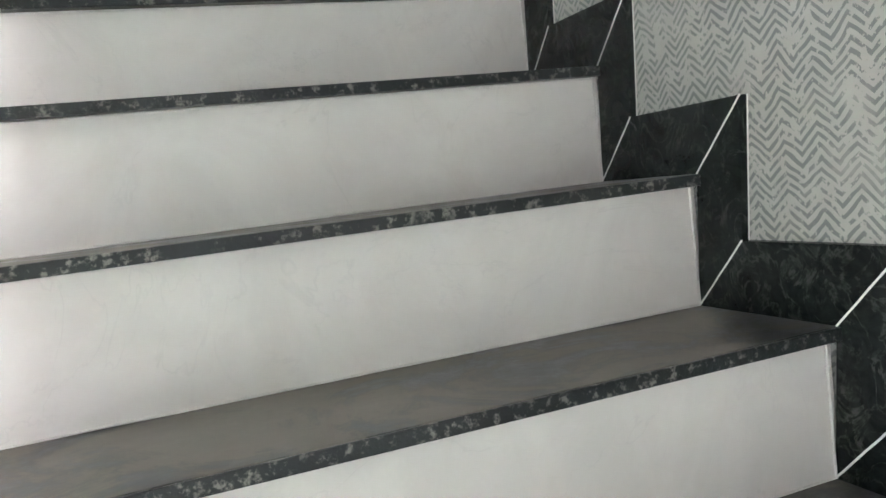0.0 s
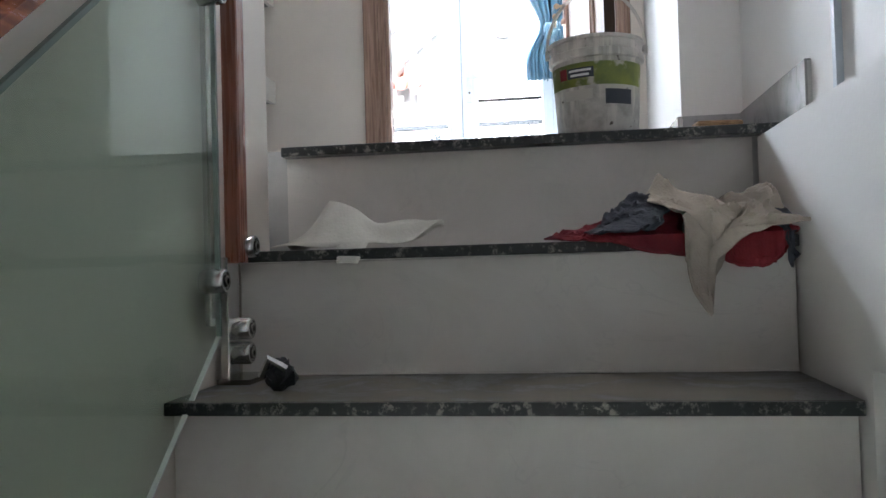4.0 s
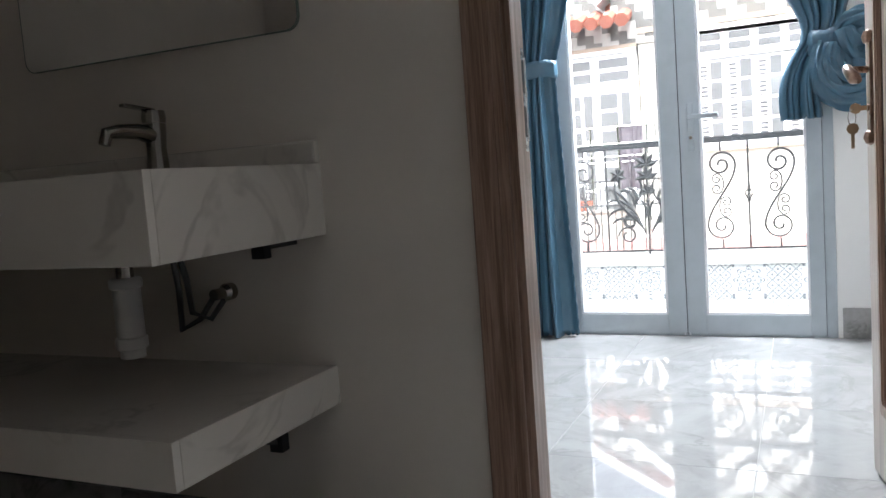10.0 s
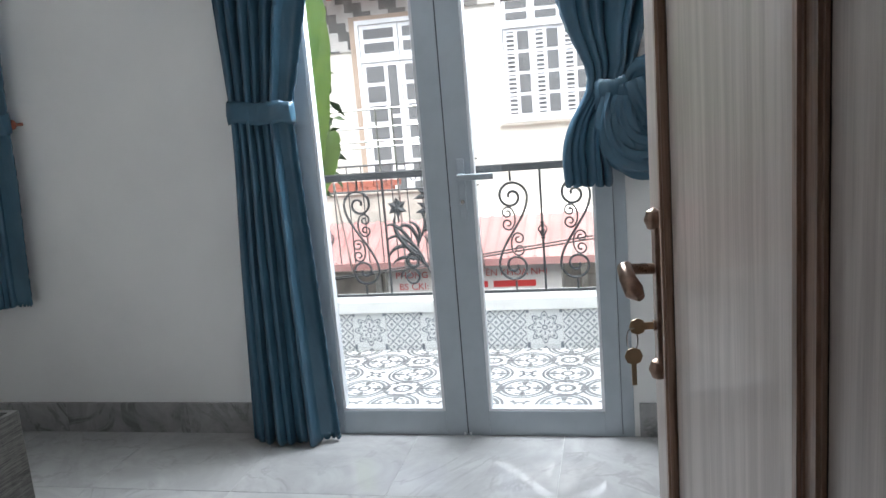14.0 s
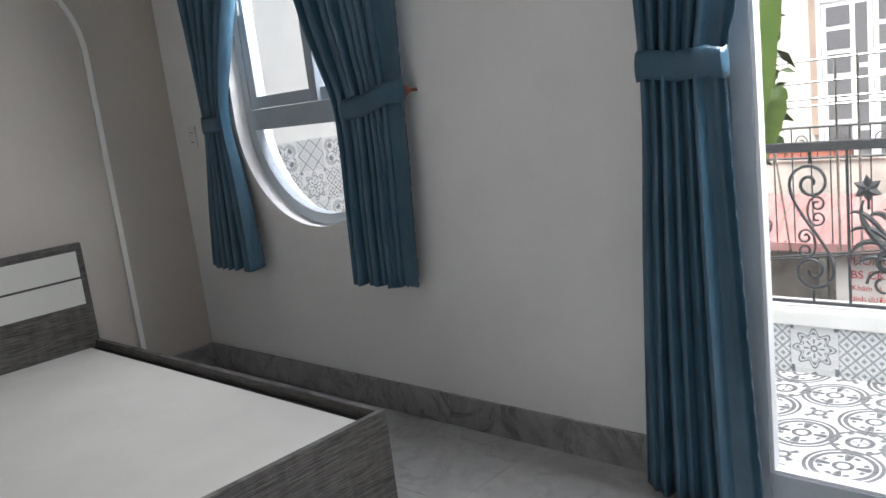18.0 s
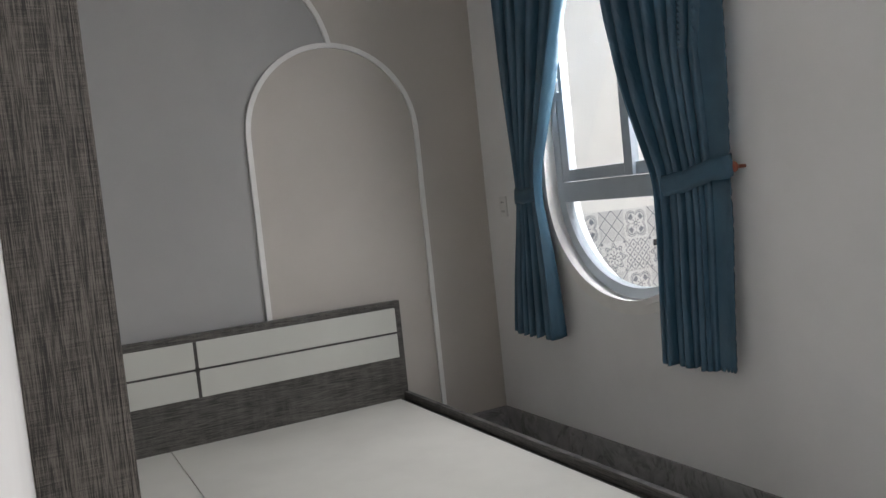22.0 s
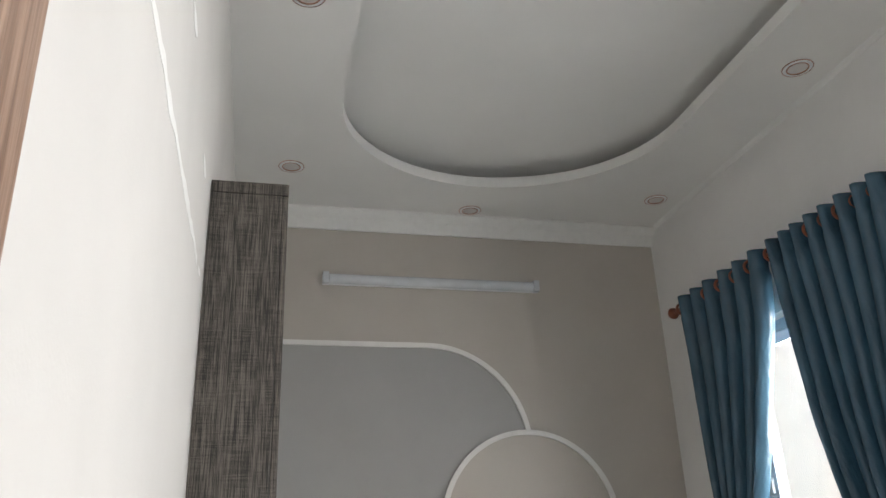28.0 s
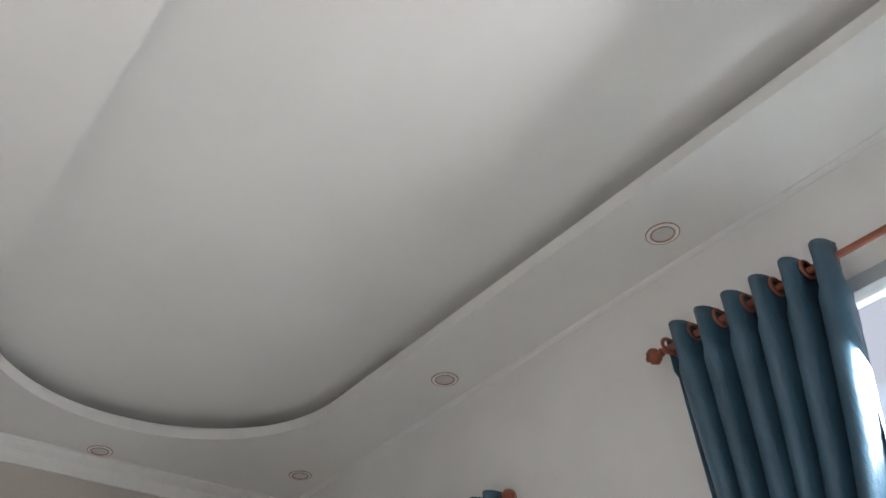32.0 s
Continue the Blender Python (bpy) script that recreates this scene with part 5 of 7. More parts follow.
wall_hook(-2.258, 1.400, "red-brown tieback hook on the wall beside the window")
wall_hook(0.392, 1.443, "red-brown tieback hook on the wall beside the french door")

# ---- bed ----
bed = thing("bed", (-3.0, 1.1, 0), "grey laminate bed frame with a bare white deck", "bed")
BY0, BY1, BX1, BH, HX = 0.345, 1.901, -1.945, 0.377, -4.057
head = part("headboard", boxes((HX - 0.038, HX, BY0, BY1, 0.0, 0.874), bevel=0.003), BED_W, bed, "dark grey headboard with cream panels")
for z0, z1 in ((0.568, 0.696), (0.707, 0.836)):
    for y0, y1 in ((BY0 + 0.035, 0.806), (0.822, BY1 - 0.033)):
        part("headboard_panel", box(bmesh.new(), HX - 0.002, HX + 0.004, y0, y1, z0, z1, 0.002), PALE_PANEL, head, "cream laminate panel")
part("inlay", boxes((HX, HX + 0.0025, BY0 + 0.035, BY1 - 0.033, 0.6965, 0.7065), (HX, HX + 0.0025, 0.8065, 0.8215, 0.568, 0.836)), BED_WX, head)
part("inlay_boss", lathe(bmesh.new(), [(0.016, 0.0), (0.012, 0.004), (0.0, 0.005)], (HX + 0.002, 0.814, 0.7015), 14, "x"), BED_WX, head)
part("side_rail", boxes((HX + 0.001, BX1 - 0.025, BY1 - 0.026, BY1, 0.0, BH), bevel=0.003), BED_WX, bed)
part("side_rail", boxes((HX + 0.001, BX1 - 0.025, BY0, BY0 + 0.026, 0.0, BH), bevel=0.003), BED_WX, bed)
part("footboard", boxes((BX1 - 0.025, BX1, BY0, BY1, 0.0, BH), bevel=0.003), BED_W, bed)
# Near-black strip in the gap beside the deck, the gap's shade as colour.
part("dark_gap_strip", boxes((HX + 0.002, BX1 - 0.026, BY1 - 0.058, BY1 - 0.027, BH - 0.048, BH - 0.040), (BX1 - 0.056, BX1 - 0.026, BY0 + 0.03, BY1 - 0.059, BH - 0.048, BH - 0.040)), DARK_HOLE, bed)
part("deck_board", boxes((HX + 0.002, BX1 - 0.052, 0.652, BY1 - 0.054, BH - 0.053, BH - 0.035), bevel=0.0015), DECK_M, bed, "white deck board")
d2 = part("deck_board", boxes((HX + 0.002, BX1 - 0.052, BY0 + 0.03, 0.648, BH - 0.053, BH - 0.035), bevel=0.0015), DECK_M, bed, "white deck board with a finger hole")
part("finger_hole", lathe(bmesh.new(), [(0.026, 0.0), (0.026, 0.0012)], (-3.74, 0.436, BH - 0.035), 20), DARK_HOLE, d2)

# ---- wardrobe ----
ward = thing("wardrobe", (-2.9, 0.2, 0), "tall grey textile-look laminate wardrobe against the wall", "wardrobe")
WX0, WX1, WY = -3.25, -2.277, 0.335
part("side_panel", boxes((WX1 - 0.018, WX1, PB + 0.001, WY - 0.019, 0, 2.658), bevel=0.002), WARD_W, ward)
part("side_panel", boxes((WX0, WX0 + 0.018, PB + 0.001, WY - 0.019, 0, 2.658), bevel=0.002), WARD_W, ward)
part("back", boxes((WX0 + 0.019, WX1 - 0.019, PB + 0.001, PB + 0.009, 0, 2.658)), WARD_W, ward)
part("top", boxes((WX0, WX1, PB + 0.001, WY, 2.660, 2.698), bevel=0.002), WARD_W, ward, "grey crown board")
part("plinth", boxes((WX0 + 0.019, WX1 - 0.019, PB + 0.010, WY - 0.03, 0, 0.08)), WARD_W, ward)
half = (WX0 + WX1) / 2
for a, b in ((WX0, half - 0.0015), (half + 0.0015, WX1)):
    part("wardrobe_door", boxes((a, b, WY - 0.018, WY, 0.004, 2.656), bevel=0.002), WARD_W, ward)

# ---- wall tube light and downlights ----
tl = thing("tube_light", (H + 0.02, 1.17, 3.063), "frosted linear tube light on the wall", "wall light")
part("housing", boxes((H, H + 0.022, 0.579, 1.798, 3.035, 3.095), bevel=0.003), SHUTTER_M, tl)
prof = [(H + 0.022, 3.037)] + [(H + 0.022 + 0.026 * math.sin(math.pi * k / 10), 3.065 - 0.028 * math.cos(math.pi * k / 10)) for k in range(1, 10)] + [(H + 0.022, 3.093)]
bm = bmesh.new()
a = [bm.verts.new((x, 0.614, z)) for x, z in prof]
b = [bm.verts.new((x, 1.765, z)) for x, z in prof]
bm.faces.new(a), bm.faces.new(b)
for k in range(len(prof)):
    j = (k + 1) % len(prof)
    bm.faces.new((a[k], a[j], b[j], b[k]))
bmesh.ops.recalc_face_normals(bm, faces=bm.faces[:])
part("diffuser", bm, TUBE_M, tl, "frosted cover", True)
for y0 in (0.579, 1.766):
    part("end_cap", boxes((H + 0.0225, H + 0.054, y0, y0 + 0.033, 3.033, 3.097), bevel=0.005), TUBE_M, tl)

dl = thing("downlight", (-3.608, 0.377, C), "unlit round recessed downlight with a rose gold rim", "ceiling light", "ceiling downlights")
part("rim", lathe(bmesh.new(), [(0.041, 0.0), (0.041, -0.004), (0.050, -0.006), (0.058, -0.004), (0.060, 0.0)], (-3.608, 0.377, C), 32), SHUTTER_M, dl, "white outer rim", True)
part("trim_ring", tube(bmesh.new(), [(-3.608 + 0.043 * math.cos(a), 0.377 + 0.043 * math.sin(a), C - 0.004) for a in (2 * math.pi * k / 30 for k in range(30))], 0.0035, 8, True), ROSE_GOLD, dl, "rose gold ring", True)
part("outer_ring", tube(bmesh.new(), [(-3.608 + 0.061 * math.cos(a), 0.377 + 0.061 * math.sin(a), C - 0.002) for a in (2 * math.pi * k / 36 for k in range(36))], 0.0024, 6, True), ROSE_GOLD, dl, "thin rose gold edge", True)
part("lens", lathe(bmesh.new(), [(0.041, -0.0005), (0.041, -0.002), (0.0, -0.0025)], (-3.608, 0.377, C), 30), LENS_M, dl, "frosted lens")
for x, y in ((-3.985, 1.386), (-3.696, 2.384), (-2.422, 2.382), (-1.156, 2.375), (-2.331, 0.374), (-1.07, 0.372), (0.16, 2.368), (0.16, 0.372)):
    copy_thing(dl, pose(x, y, C))


# ---- sockets ----
def socket(at, axis, w, h, label, gang=1):
    ob = thing("wall_socket", at, label, "socket")
    x, y, z = at
    if axis == "y":
        part("plate", boxes((x - w / 2, x + w / 2, y - 0.010, y, z - h / 2, z + h / 2), bevel=0.003), SOCKET_M, ob)
        for k in (-1, 1):
            part("outlet", boxes((x - 0.012, x - 0.007, y - 0.0112, y - 0.0098, z + k * h * 0.22 - 0.004, z + k * h * 0.22 + 0.004), (x + 0.007, x + 0.012, y - 0.0112, y - 0.0098, z + k * h * 0.22 - 0.004, z + k * h * 0.22 + 0.004)), DARK_HOLE, ob)
    return ob


socket((-3.945, F, 1.313), "y", 0.07, 0.115, "white double socket on the front wall")

# ---- vanity on the landing ----
XV, XVL, VY = -0.822, -1.98, -0.503
van = thing("vanity_counter", (-1.4, -0.26, 0.772), "white marble washbasin counter on black wall brackets", "washbasin")
part("apron", boxes((XVL, XV, VY, VY + 0.018, 0.772, 0.924), bevel=0.0015), VANITY_M, van, "white marble front")
part("end_panel", boxes((XV - 0.018, XV, VY + 0.0185, 0.0, 0.772, 0.924), bevel=0.0015), VANITY_M, van, "white marble end with grey veins")
part("countertop", boxes((XVL, -1.62, VY + 0.019, -0.001, 0.904, 0.922), (-1.17, XV - 0.019, VY + 0.019, -0.001, 0.904, 0.922), (-1.62, -1.17, -0.115, -0.001, 0.904, 0.922), (-1.62, -1.17, VY + 0.019, -0.44, 0.904, 0.922)), VANITY_M, van)
part("bowl", boxes((-1.62, -1.632, -0.44, -0.115, 0.790, 0.903), (-1.178, -1.17, -0.44, -0.115, 0.790, 0.903), (-1.632, -1.178, -0.44, -0.462, 0.790, 0.903), (-1.632, -1.178, -0.123, -0.115, 0.790, 0.903), (-1.632, -1.178, -0.462, -0.123, 0.790, 0.798)), VANITY_M, van, "square sunken bowl")
# Thin dark sheet below the counter, coloured with the bed's material.
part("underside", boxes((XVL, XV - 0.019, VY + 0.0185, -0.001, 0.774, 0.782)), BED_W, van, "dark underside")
part("backsplash", boxes((XVL, -0.82, -0.020, -0.0005, 0.9245, 0.973), bevel=0.006), VANITY_M, van)
shelf = thing("vanity_shelf", (-1.4, -0.26, 0.404), "white marble shelf under the washbasin", "shelf")
part("front", boxes((XVL, XV, VY, VY + 0.018, 0.404, 0.488), bevel=0.0015), VANITY_M, shelf)
part("end_panel", boxes((XV - 0.018, XV, VY + 0.0185, 0.0, 0.404, 0.488), bevel=0.0015), VANITY_M, shelf)
part("board", boxes((XVL, XV - 0.019, VY + 0.019, -0.001, 0.468, 0.486)), VANITY_M, shelf)
# The same dark sheet below the shelf.
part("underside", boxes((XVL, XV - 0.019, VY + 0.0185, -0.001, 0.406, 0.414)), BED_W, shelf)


def bracket(x, z, drop):
    ob = thing("shelf_bracket", (x, -0.05, z), "black painted steel shelf bracket on the wall", "bracket", "vanity brackets")
    part("arm", boxes((x - 0.014, x + 0.014, -0.16, -0.02, z - 0.005, z)), BLACK_STEEL, ob)
    part("upright", boxes((x - 0.016, x + 0.016, -0.12, -0.094, z - drop, z - 0.0055), bevel=0.002), BLACK_STEEL, ob)
    if drop > 0.06:
        part("brace", prism(bmesh.new(), [(-0.27, z - 0.0055), (-0.25, z - 0.0055), (-0.1205, z - 0.048), (-0.1205, z - 0.060)], 0, x - 0.006, x + 0.006), BLACK_STEEL, ob)
    part("wall_plate", boxes((x - 0.016, x + 0.016, -0.0935, 0.0, z - 0.018, z - 0.0055)), BLACK_STEEL, ob)


for x in (-0.914, -1.85):
    bracket(x, 0.772, 0.036)
    bracket(x, 0.404, 0.077)

tap = thing("faucet", (-1.185, -0.085, 0.923), "dark chrome single-lever mixer tap on the counter", "faucet")
part("body", lathe(bmesh.new(), [(0.026, 0.0), (0.024, 0.01), (0.021, 0.06), (0.024, 0.10), (0.024, 0.113)], (-1.185, -0.085, 0.924), 24), CHROME, tap, smooth=True)
part("spout", tube(bmesh.new(), [(-1.185, -0.095, 1.012), (-1.193, -0.13, 1.021), (-1.203, -0.17, 1.021), (-1.211, -0.195, 1.017), (-1.214, -0.202, 0.993)], [0.02, 0.017, 0.015, 0.014, 0.012], 14), CHROME, tap, smooth=True)
part("cap", lathe(bmesh.new(), [(0.025, 0.0), (0.026, 0.01), (0.024, 0.026), (0.0, 0.028)], (-1.185, -0.085, 1.039), 24), CHROME, tap, smooth=True)
bm = boxes((-0.011, 0.011, -0.062, 0.012, 0.0, 0.007), bevel=0.003)
bmesh.ops.transform(bm, matrix=Matrix.Translation((-1.190, -0.095, 1.065)) @ Matrix.Rotation(radians(-14), 4, "Z") @ Matrix.Rotation(radians(-8), 4, "X"), verts=bm.verts[:])
part("lever", bm, CHROME, tap)

drain = thing("drain_pipe", (-1.200, -0.2, 0.542), "white plastic drain trap and hoses under the washbasin", "pipe")
part("trap", lathe(bmesh.new(), [(0.030, 0.17), (0.034, 0.165), (0.034, 0.150), (0.029, 0.147), (0.029, 0.045), (0.033, 0.042), (0.033, 0.02), (0.026, 0.016), (0.026, 0.0), (0.0, -0.006)], (-1.200, -0.2, 0.544), 22), PVC, drain, smooth=True)
part("tail", tube(bmesh.new(), [(-1.200, -0.2, 0.782), (-1.200, -0.2, 0.707)], 0.018, 14), CHROME, drain)
part("hose", tube(bmesh.new(), [(-1.150, -0.10, 0.782), (-1.145, -0.08, 0.692), (-1.155, -0.06, 0.612), (-1.130, -0.03, 0.592), (-1.090, -0.005, 0.652)], 0.007, 8), HOSE, drain)
part("hose", tube(bmesh.new(), [(-1.165, -0.10, 0.782), (-1.160, -0.09, 0.672), (-1.190, -0.06, 0.572), (-1.160, -0.03, 0.592), (-1.130, -0.005, 0.647)], 0.007, 8), HOSE, drain)
part("valve", lathe(bmesh.new(), [(0.013, -0.06), (0.013, -0.03), (0.02, -0.02), (0.02, 0.0)], (-1.090, 0.0, 0.652), 14, "y"), CHROME, drain)

mir = thing("mirror", (-1.24, -0.01, 1.205), "frameless wall mirror with a frosted edge band above the washbasin", "mirror")
corner = [(cx + 0.03 * math.cos(radians(a0 + 90 * k / 6)), cz + 0.03 * math.sin(radians(a0 + 90 * k / 6))) for cx, cz, a0 in ((-0.869, 1.97, 0), (-1.62, 1.97, 90), (-1.62, 1.235, 180), (-0.869, 1.235, 270)) for k in range(7)]
part("glass", prism(bmesh.new(), corner, 1, -0.012, -0.004), MIRROR_M, mir)
part("ground_edge", strip(bmesh.new(), [(-1.2445 + (x + 1.2445) * 0.9985, 1.6025 + (z - 1.6025) * 0.9985) for x, z in corner], [(-1.2445 + (x + 1.2445) * 1.003, 1.6025 + (z - 1.6025) * 1.003) for x, z in corner], 1, -0.0125, -0.0035), GLASS_EDGE, mir, "ground glass edge")
part("backing", boxes((-1.63, -0.859, -0.0038, 0.0, 1.225, 1.98)), DARK_HOLE, mir)

# ---- stair glass, handrail, posts ----
SLOPE = RISE / GOING
GX = -0.252


def nose(y):
    return -RISE * 3 - 0.01 + SLOPE * (y - (Y0 - GOING * 3))


gp = thing("glass_balustrade", (GX, -2.6, nose(-2.6)), "clear green-edged glass panel along the stair", "glass panel")
a, b = -4.4, -1.80
low = [(a, nose(a)), (b, nose(b) + 0.0), (b, nose(b) + 0.62), (a, nose(a) + 0.62)]
pn = part("pane", prism(bmesh.new(), low, 0, GX - 0.003, GX + 0.003), GREEN_GLASS, gp)
pn.visible_shadow = False
bm = bmesh.new()
prism(bm, [(a, nose(a) - 0.0015), (b, nose(b) - 0.0015), (b, nose(b) + 0.0015), (a, nose(a) + 0.0015)], 0, GX - 0.0035, GX + 0.0035)
part("bottom_edge", bm, PALE_EDGE, gp, "pale glass edge")
bm = prism(bmesh.new(), [(a, nose(a) + 0.619), (b, nose(b) + 0.619), (b, nose(b) + 0.627), (a, nose(a) + 0.627)], 0, GX - 0.0035, GX + 0.0035)
part("top_edge", bm, GLASS_EDGE, gp)
part("end_edge", boxes((GX - 0.0035, GX + 0.0035, b - 0.001, b + 0.004, nose(b), nose(b) + 0.62)), GLASS_EDGE, gp)

hr = thing("handrail", (-0.24, -2.6, 0.0), "varnished red-brown wooden handrail on wall brackets", "handrail")
prof = [(-0.034, -0.030), (0.034, -0.030), (0.036, -0.016), (0.026, -0.008), (0.026, 0.004), (0.034, 0.016), (0.030, 0.032), (0.014, 0.042), (-0.014, 0.042), (-0.030, 0.032), (-0.034, 0.016), (-0.026, 0.004), (-0.026, -0.008), (-0.036, -0.016)]
prof = [(0.82 * u, 0.82 * v) for u, v in prof]
path = [(-0.246, -4.4, nose(-4.4) + 0.72), (-0.246, -1.76, nose(-1.76) + 0.72), (-0.246, -1.66, 0.485), (-0.246, -1.463, 0.494)]
bm = bmesh.new()
rings = []
for k, p in enumerate(path):
    q, o = Vector(path[min(k + 1, 3)]), Vector(path[max(k - 1, 0)])
    ahead = (q - o).normalized()
    side = Vector((1, 0, 0))
    up = side.cross(ahead)
    rings.append([bm.verts.new(Vector(p) + side * u + up * v) for u, v in prof])
for a, b in zip(rings, rings[1:]):
    for i in range(len(prof)):
        j = (i + 1) % len(prof)
        bm.faces.new((a[i], a[j], b[j], b[i]))
bm.faces.new(rings[0]), bm.faces.new(rings[-1])
bmesh.ops.recalc_face_normals(bm, faces=bm.faces[:])
part("rail", bm, RAIL_W, hr, smooth=True)
for y in (-1.58, -2.6, -3.6):
    z = (0.47 if y > -1.7 else nose(y) + 0.68)
    br = part("rail_bracket", tube(bmesh.new(), [(WALLL, y, z - 0.03), (-0.25, y, z - 0.03), (-0.24, y, z)], 0.008, 10), BLACK_STEEL, hr, "dark wall bracket")
    part("bracket_knob", lathe(bmesh.new(), [(0.006, 0.0), (0.016, 0.004), (0.018, 0.012), (0.010, 0.018)], (WALLL, y, z - 0.03), 14, "x"), BLACK_STEEL, br, smooth=True)

post = thing("newel_post", (-0.255, -1.70, -0.388), "red-brown wooden post on a steel flat bar with bolted glass clamps", "post")
part("wooden_post", boxes((-0.266, -0.242, -1.744, -1.712, -0.212, 0.246), bevel=0.003), RED_W, post)
part("steel_foot", boxes((-0.272, -0.258, -1.752, -1.712, -0.387, -0.203), bevel=0.002), STEEL, post)
part("foot_plate", boxes((-0.275, -0.225, -1.76, -1.67, -0.3875, -0.380)), CHROME, post)
part("steel_bar", boxes((-0.272, -0.262, -1.800, -1.770, -0.30, 0.50), bevel=0.002), STEEL, post, "upright steel flat bar")
for y, z in ((-1.722, 0.291), (-1.705, 0.230), (-1.812, 0.163), (-1.710, -0.187), (-1.819, -0.237), (-1.732, -0.308), (-1.733, -0.344)):
    bl = part("bolt", lathe(bmesh.new(), [(0.0150, -0.022), (0.0168, -0.019), (0.0168, 0.010), (0.0150, 0.0135), (0.0125, 0.0140), (0.0115, 0.0115), (0.0, 0.0115)], (GX + 0.008, y, z), 24, "x"), STEEL, post, "round steel glass clamp", True)
    part("screw_head", lathe(bmesh.new(), [(0.0085, 0.0116), (0.0085, 0.0150), (0.0075, 0.0160), (0.0045, 0.0160), (0.0045, 0.0130), (0.0, 0.0130)], (GX + 0.008, y, z), 16, "x"), CHROME, bl, "socket screw head", True)

# ---- things left on the stair and the landing ----
bu = thing("paint_bucket", (0.296, -1.375, 0.0), "stained paint bucket with a wire handle on the landing", "bucket")
BUX, BUY = 0.296, -1.362
part("body", lathe(bmesh.new(), [(0.070, 0.0), (0.073, 0.004), (0.080, 0.135), (0.086, 0.137), (0.086, 0.150), (0.082, 0.152), (0.083, 0.166), (0.087, 0.168), (0.087, 0.174), (0.081, 0.174), (0.079, 0.160), (0.072, 0.012), (0.0, 0.012)], (BUX, BUY, 0.0005), 44), BUCKET_M, bu, smooth=True)
bm = bmesh.new()
cols = []
for k in range(25):
    a = radians(190 + 150 * k / 24)
    cols.append([bm.verts.new((BUX + r * math.cos(a), BUY + r * math.sin(a), z)) for r, z in ((0.0790, 0.086), (0.0803, 0.108), (0.0812, 0.127))])
for p, q in zip(cols, cols[1:]):
    for m in range(2):
        bm.faces.new((p[m], q[m], q[m + 1], p[m + 1]))
lab = part("label", bm, LABEL_M, bu, "worn green printed band", True)


def curved_patch(a0, a1, z0, z1, grow=0.0016):
    bm = bmesh.new()
    cols = []
    for k in range(9):
        a = radians(a0 + (a1 - a0) * k / 8)
        cols.append([bm.verts.new((BUX + r * math.cos(a), BUY + r * math.sin(a), z)) for r, z in ((0.0735 + 0.0485 * z0 + grow, z0), (0.0735 + 0.0485 * z1 + grow, z1))])
    for p, q in zip(cols, cols[1:]):
        bm.faces.new((p[0], q[0], q[1], p[1]))
    return bm


part("logo_patch", curved_patch(216, 228, 0.100, 0.120, 0.0030), CLOTH_RED, lab, "plain red mark")
part("name_plate", curved_patch(229, 264, 0.100, 0.118, 0.0030), plain("navy_print", (0.03, 0.04, 0.06), rough=0.5), lab, "plain dark mark")
part("name_bar", curved_patch(232, 261, 0.111, 0.115, 0.0040), SHUTTER_M, lab)
part("name_bar", curved_patch(234, 258, 0.103, 0.107, 0.0040), SHUTTER_M, lab)
part("dark_patch", curved_patch(278, 316, 0.052, 0.078), CLOTH_DARK, bu, "dark printed patch")
part("faded_print", curved_patch(222, 262, 0.062, 0.080), PARAPET_M, bu)
part("handle", tube(bmesh.new(), [(BUX + 0.089 * math.cos(a), BUY - 0.03 * math.sin(a), 0.163 + 0.105 * math.sin(a)) for a in (math.pi * k / 24 for k in range(25))], 0.0030, 8), PARAPET_M, bu, "pale bail handle", True)
for s in (-1, 1):
    part("handle_boss", lathe(bmesh.new(), [(0.009, -0.004), (0.009, 0.004)], (BUX + s * 0.088, BUY, 0.161), 12, "x"), BUCKET_M, bu)

br = thing("paint_brush", (0.15, -0.635, 0.0), "teal-handled tool lying on the landing tiles", "tool")
bm = tube(bmesh.new(), [(0.085, -0.555, 0.030), (0.11, -0.595, 0.034), (0.16, -0.655, 0.026), (0.235, -0.735, 0.016)], [0.006, 0.013, 0.015, 0.012], 12)
part("handle", bm, TEAL_H, br, smooth=True)
part("wire", tube(bmesh.new(), [(0.085, -0.555, 0.030), (0.075, -0.535, 0.012), (0.11, -0.565, 0.005), (0.17, -0.635, 0.005)], 0.004, 8), BLACK_STEEL, br)

# coir sheath of many fibres
bm = bmesh.new()
rnd = random.Random(4)
for k in range(420):
    x, y = 0.40 + rnd.random() * 0.03, -1.08 + 0.26 * rnd.random()
    z = 0.006 + 0.030 * rnd.random() * math.sin(math.pi * (y + 1.08) / 0.26)
    dx, dy = 0.23 + 0.02 * rnd.random(), rnd.uniform(-0.05, 0.05)
    mid = (x + dx * 0.5, y + dy * 0.5 + rnd.uniform(-0.015, 0.015), z + 0.012 + rnd.uniform(-0.004, 0.01))
    tube(bm, [(x, y, z), mid, (x + dx, y + dy, max(0.004, z + rnd.uniform(-0.006, 0.006)))], 0.0016, 3)
box(bm, 0.41, 0.64, -1.07, -0.83, 0.0005, 0.012)
tagged(new("coir_mat", mesh_of("coir_mat", bm, COIR)), "pile of brown coir fibre on the landing floor", "fibre pile", kind="stuff")


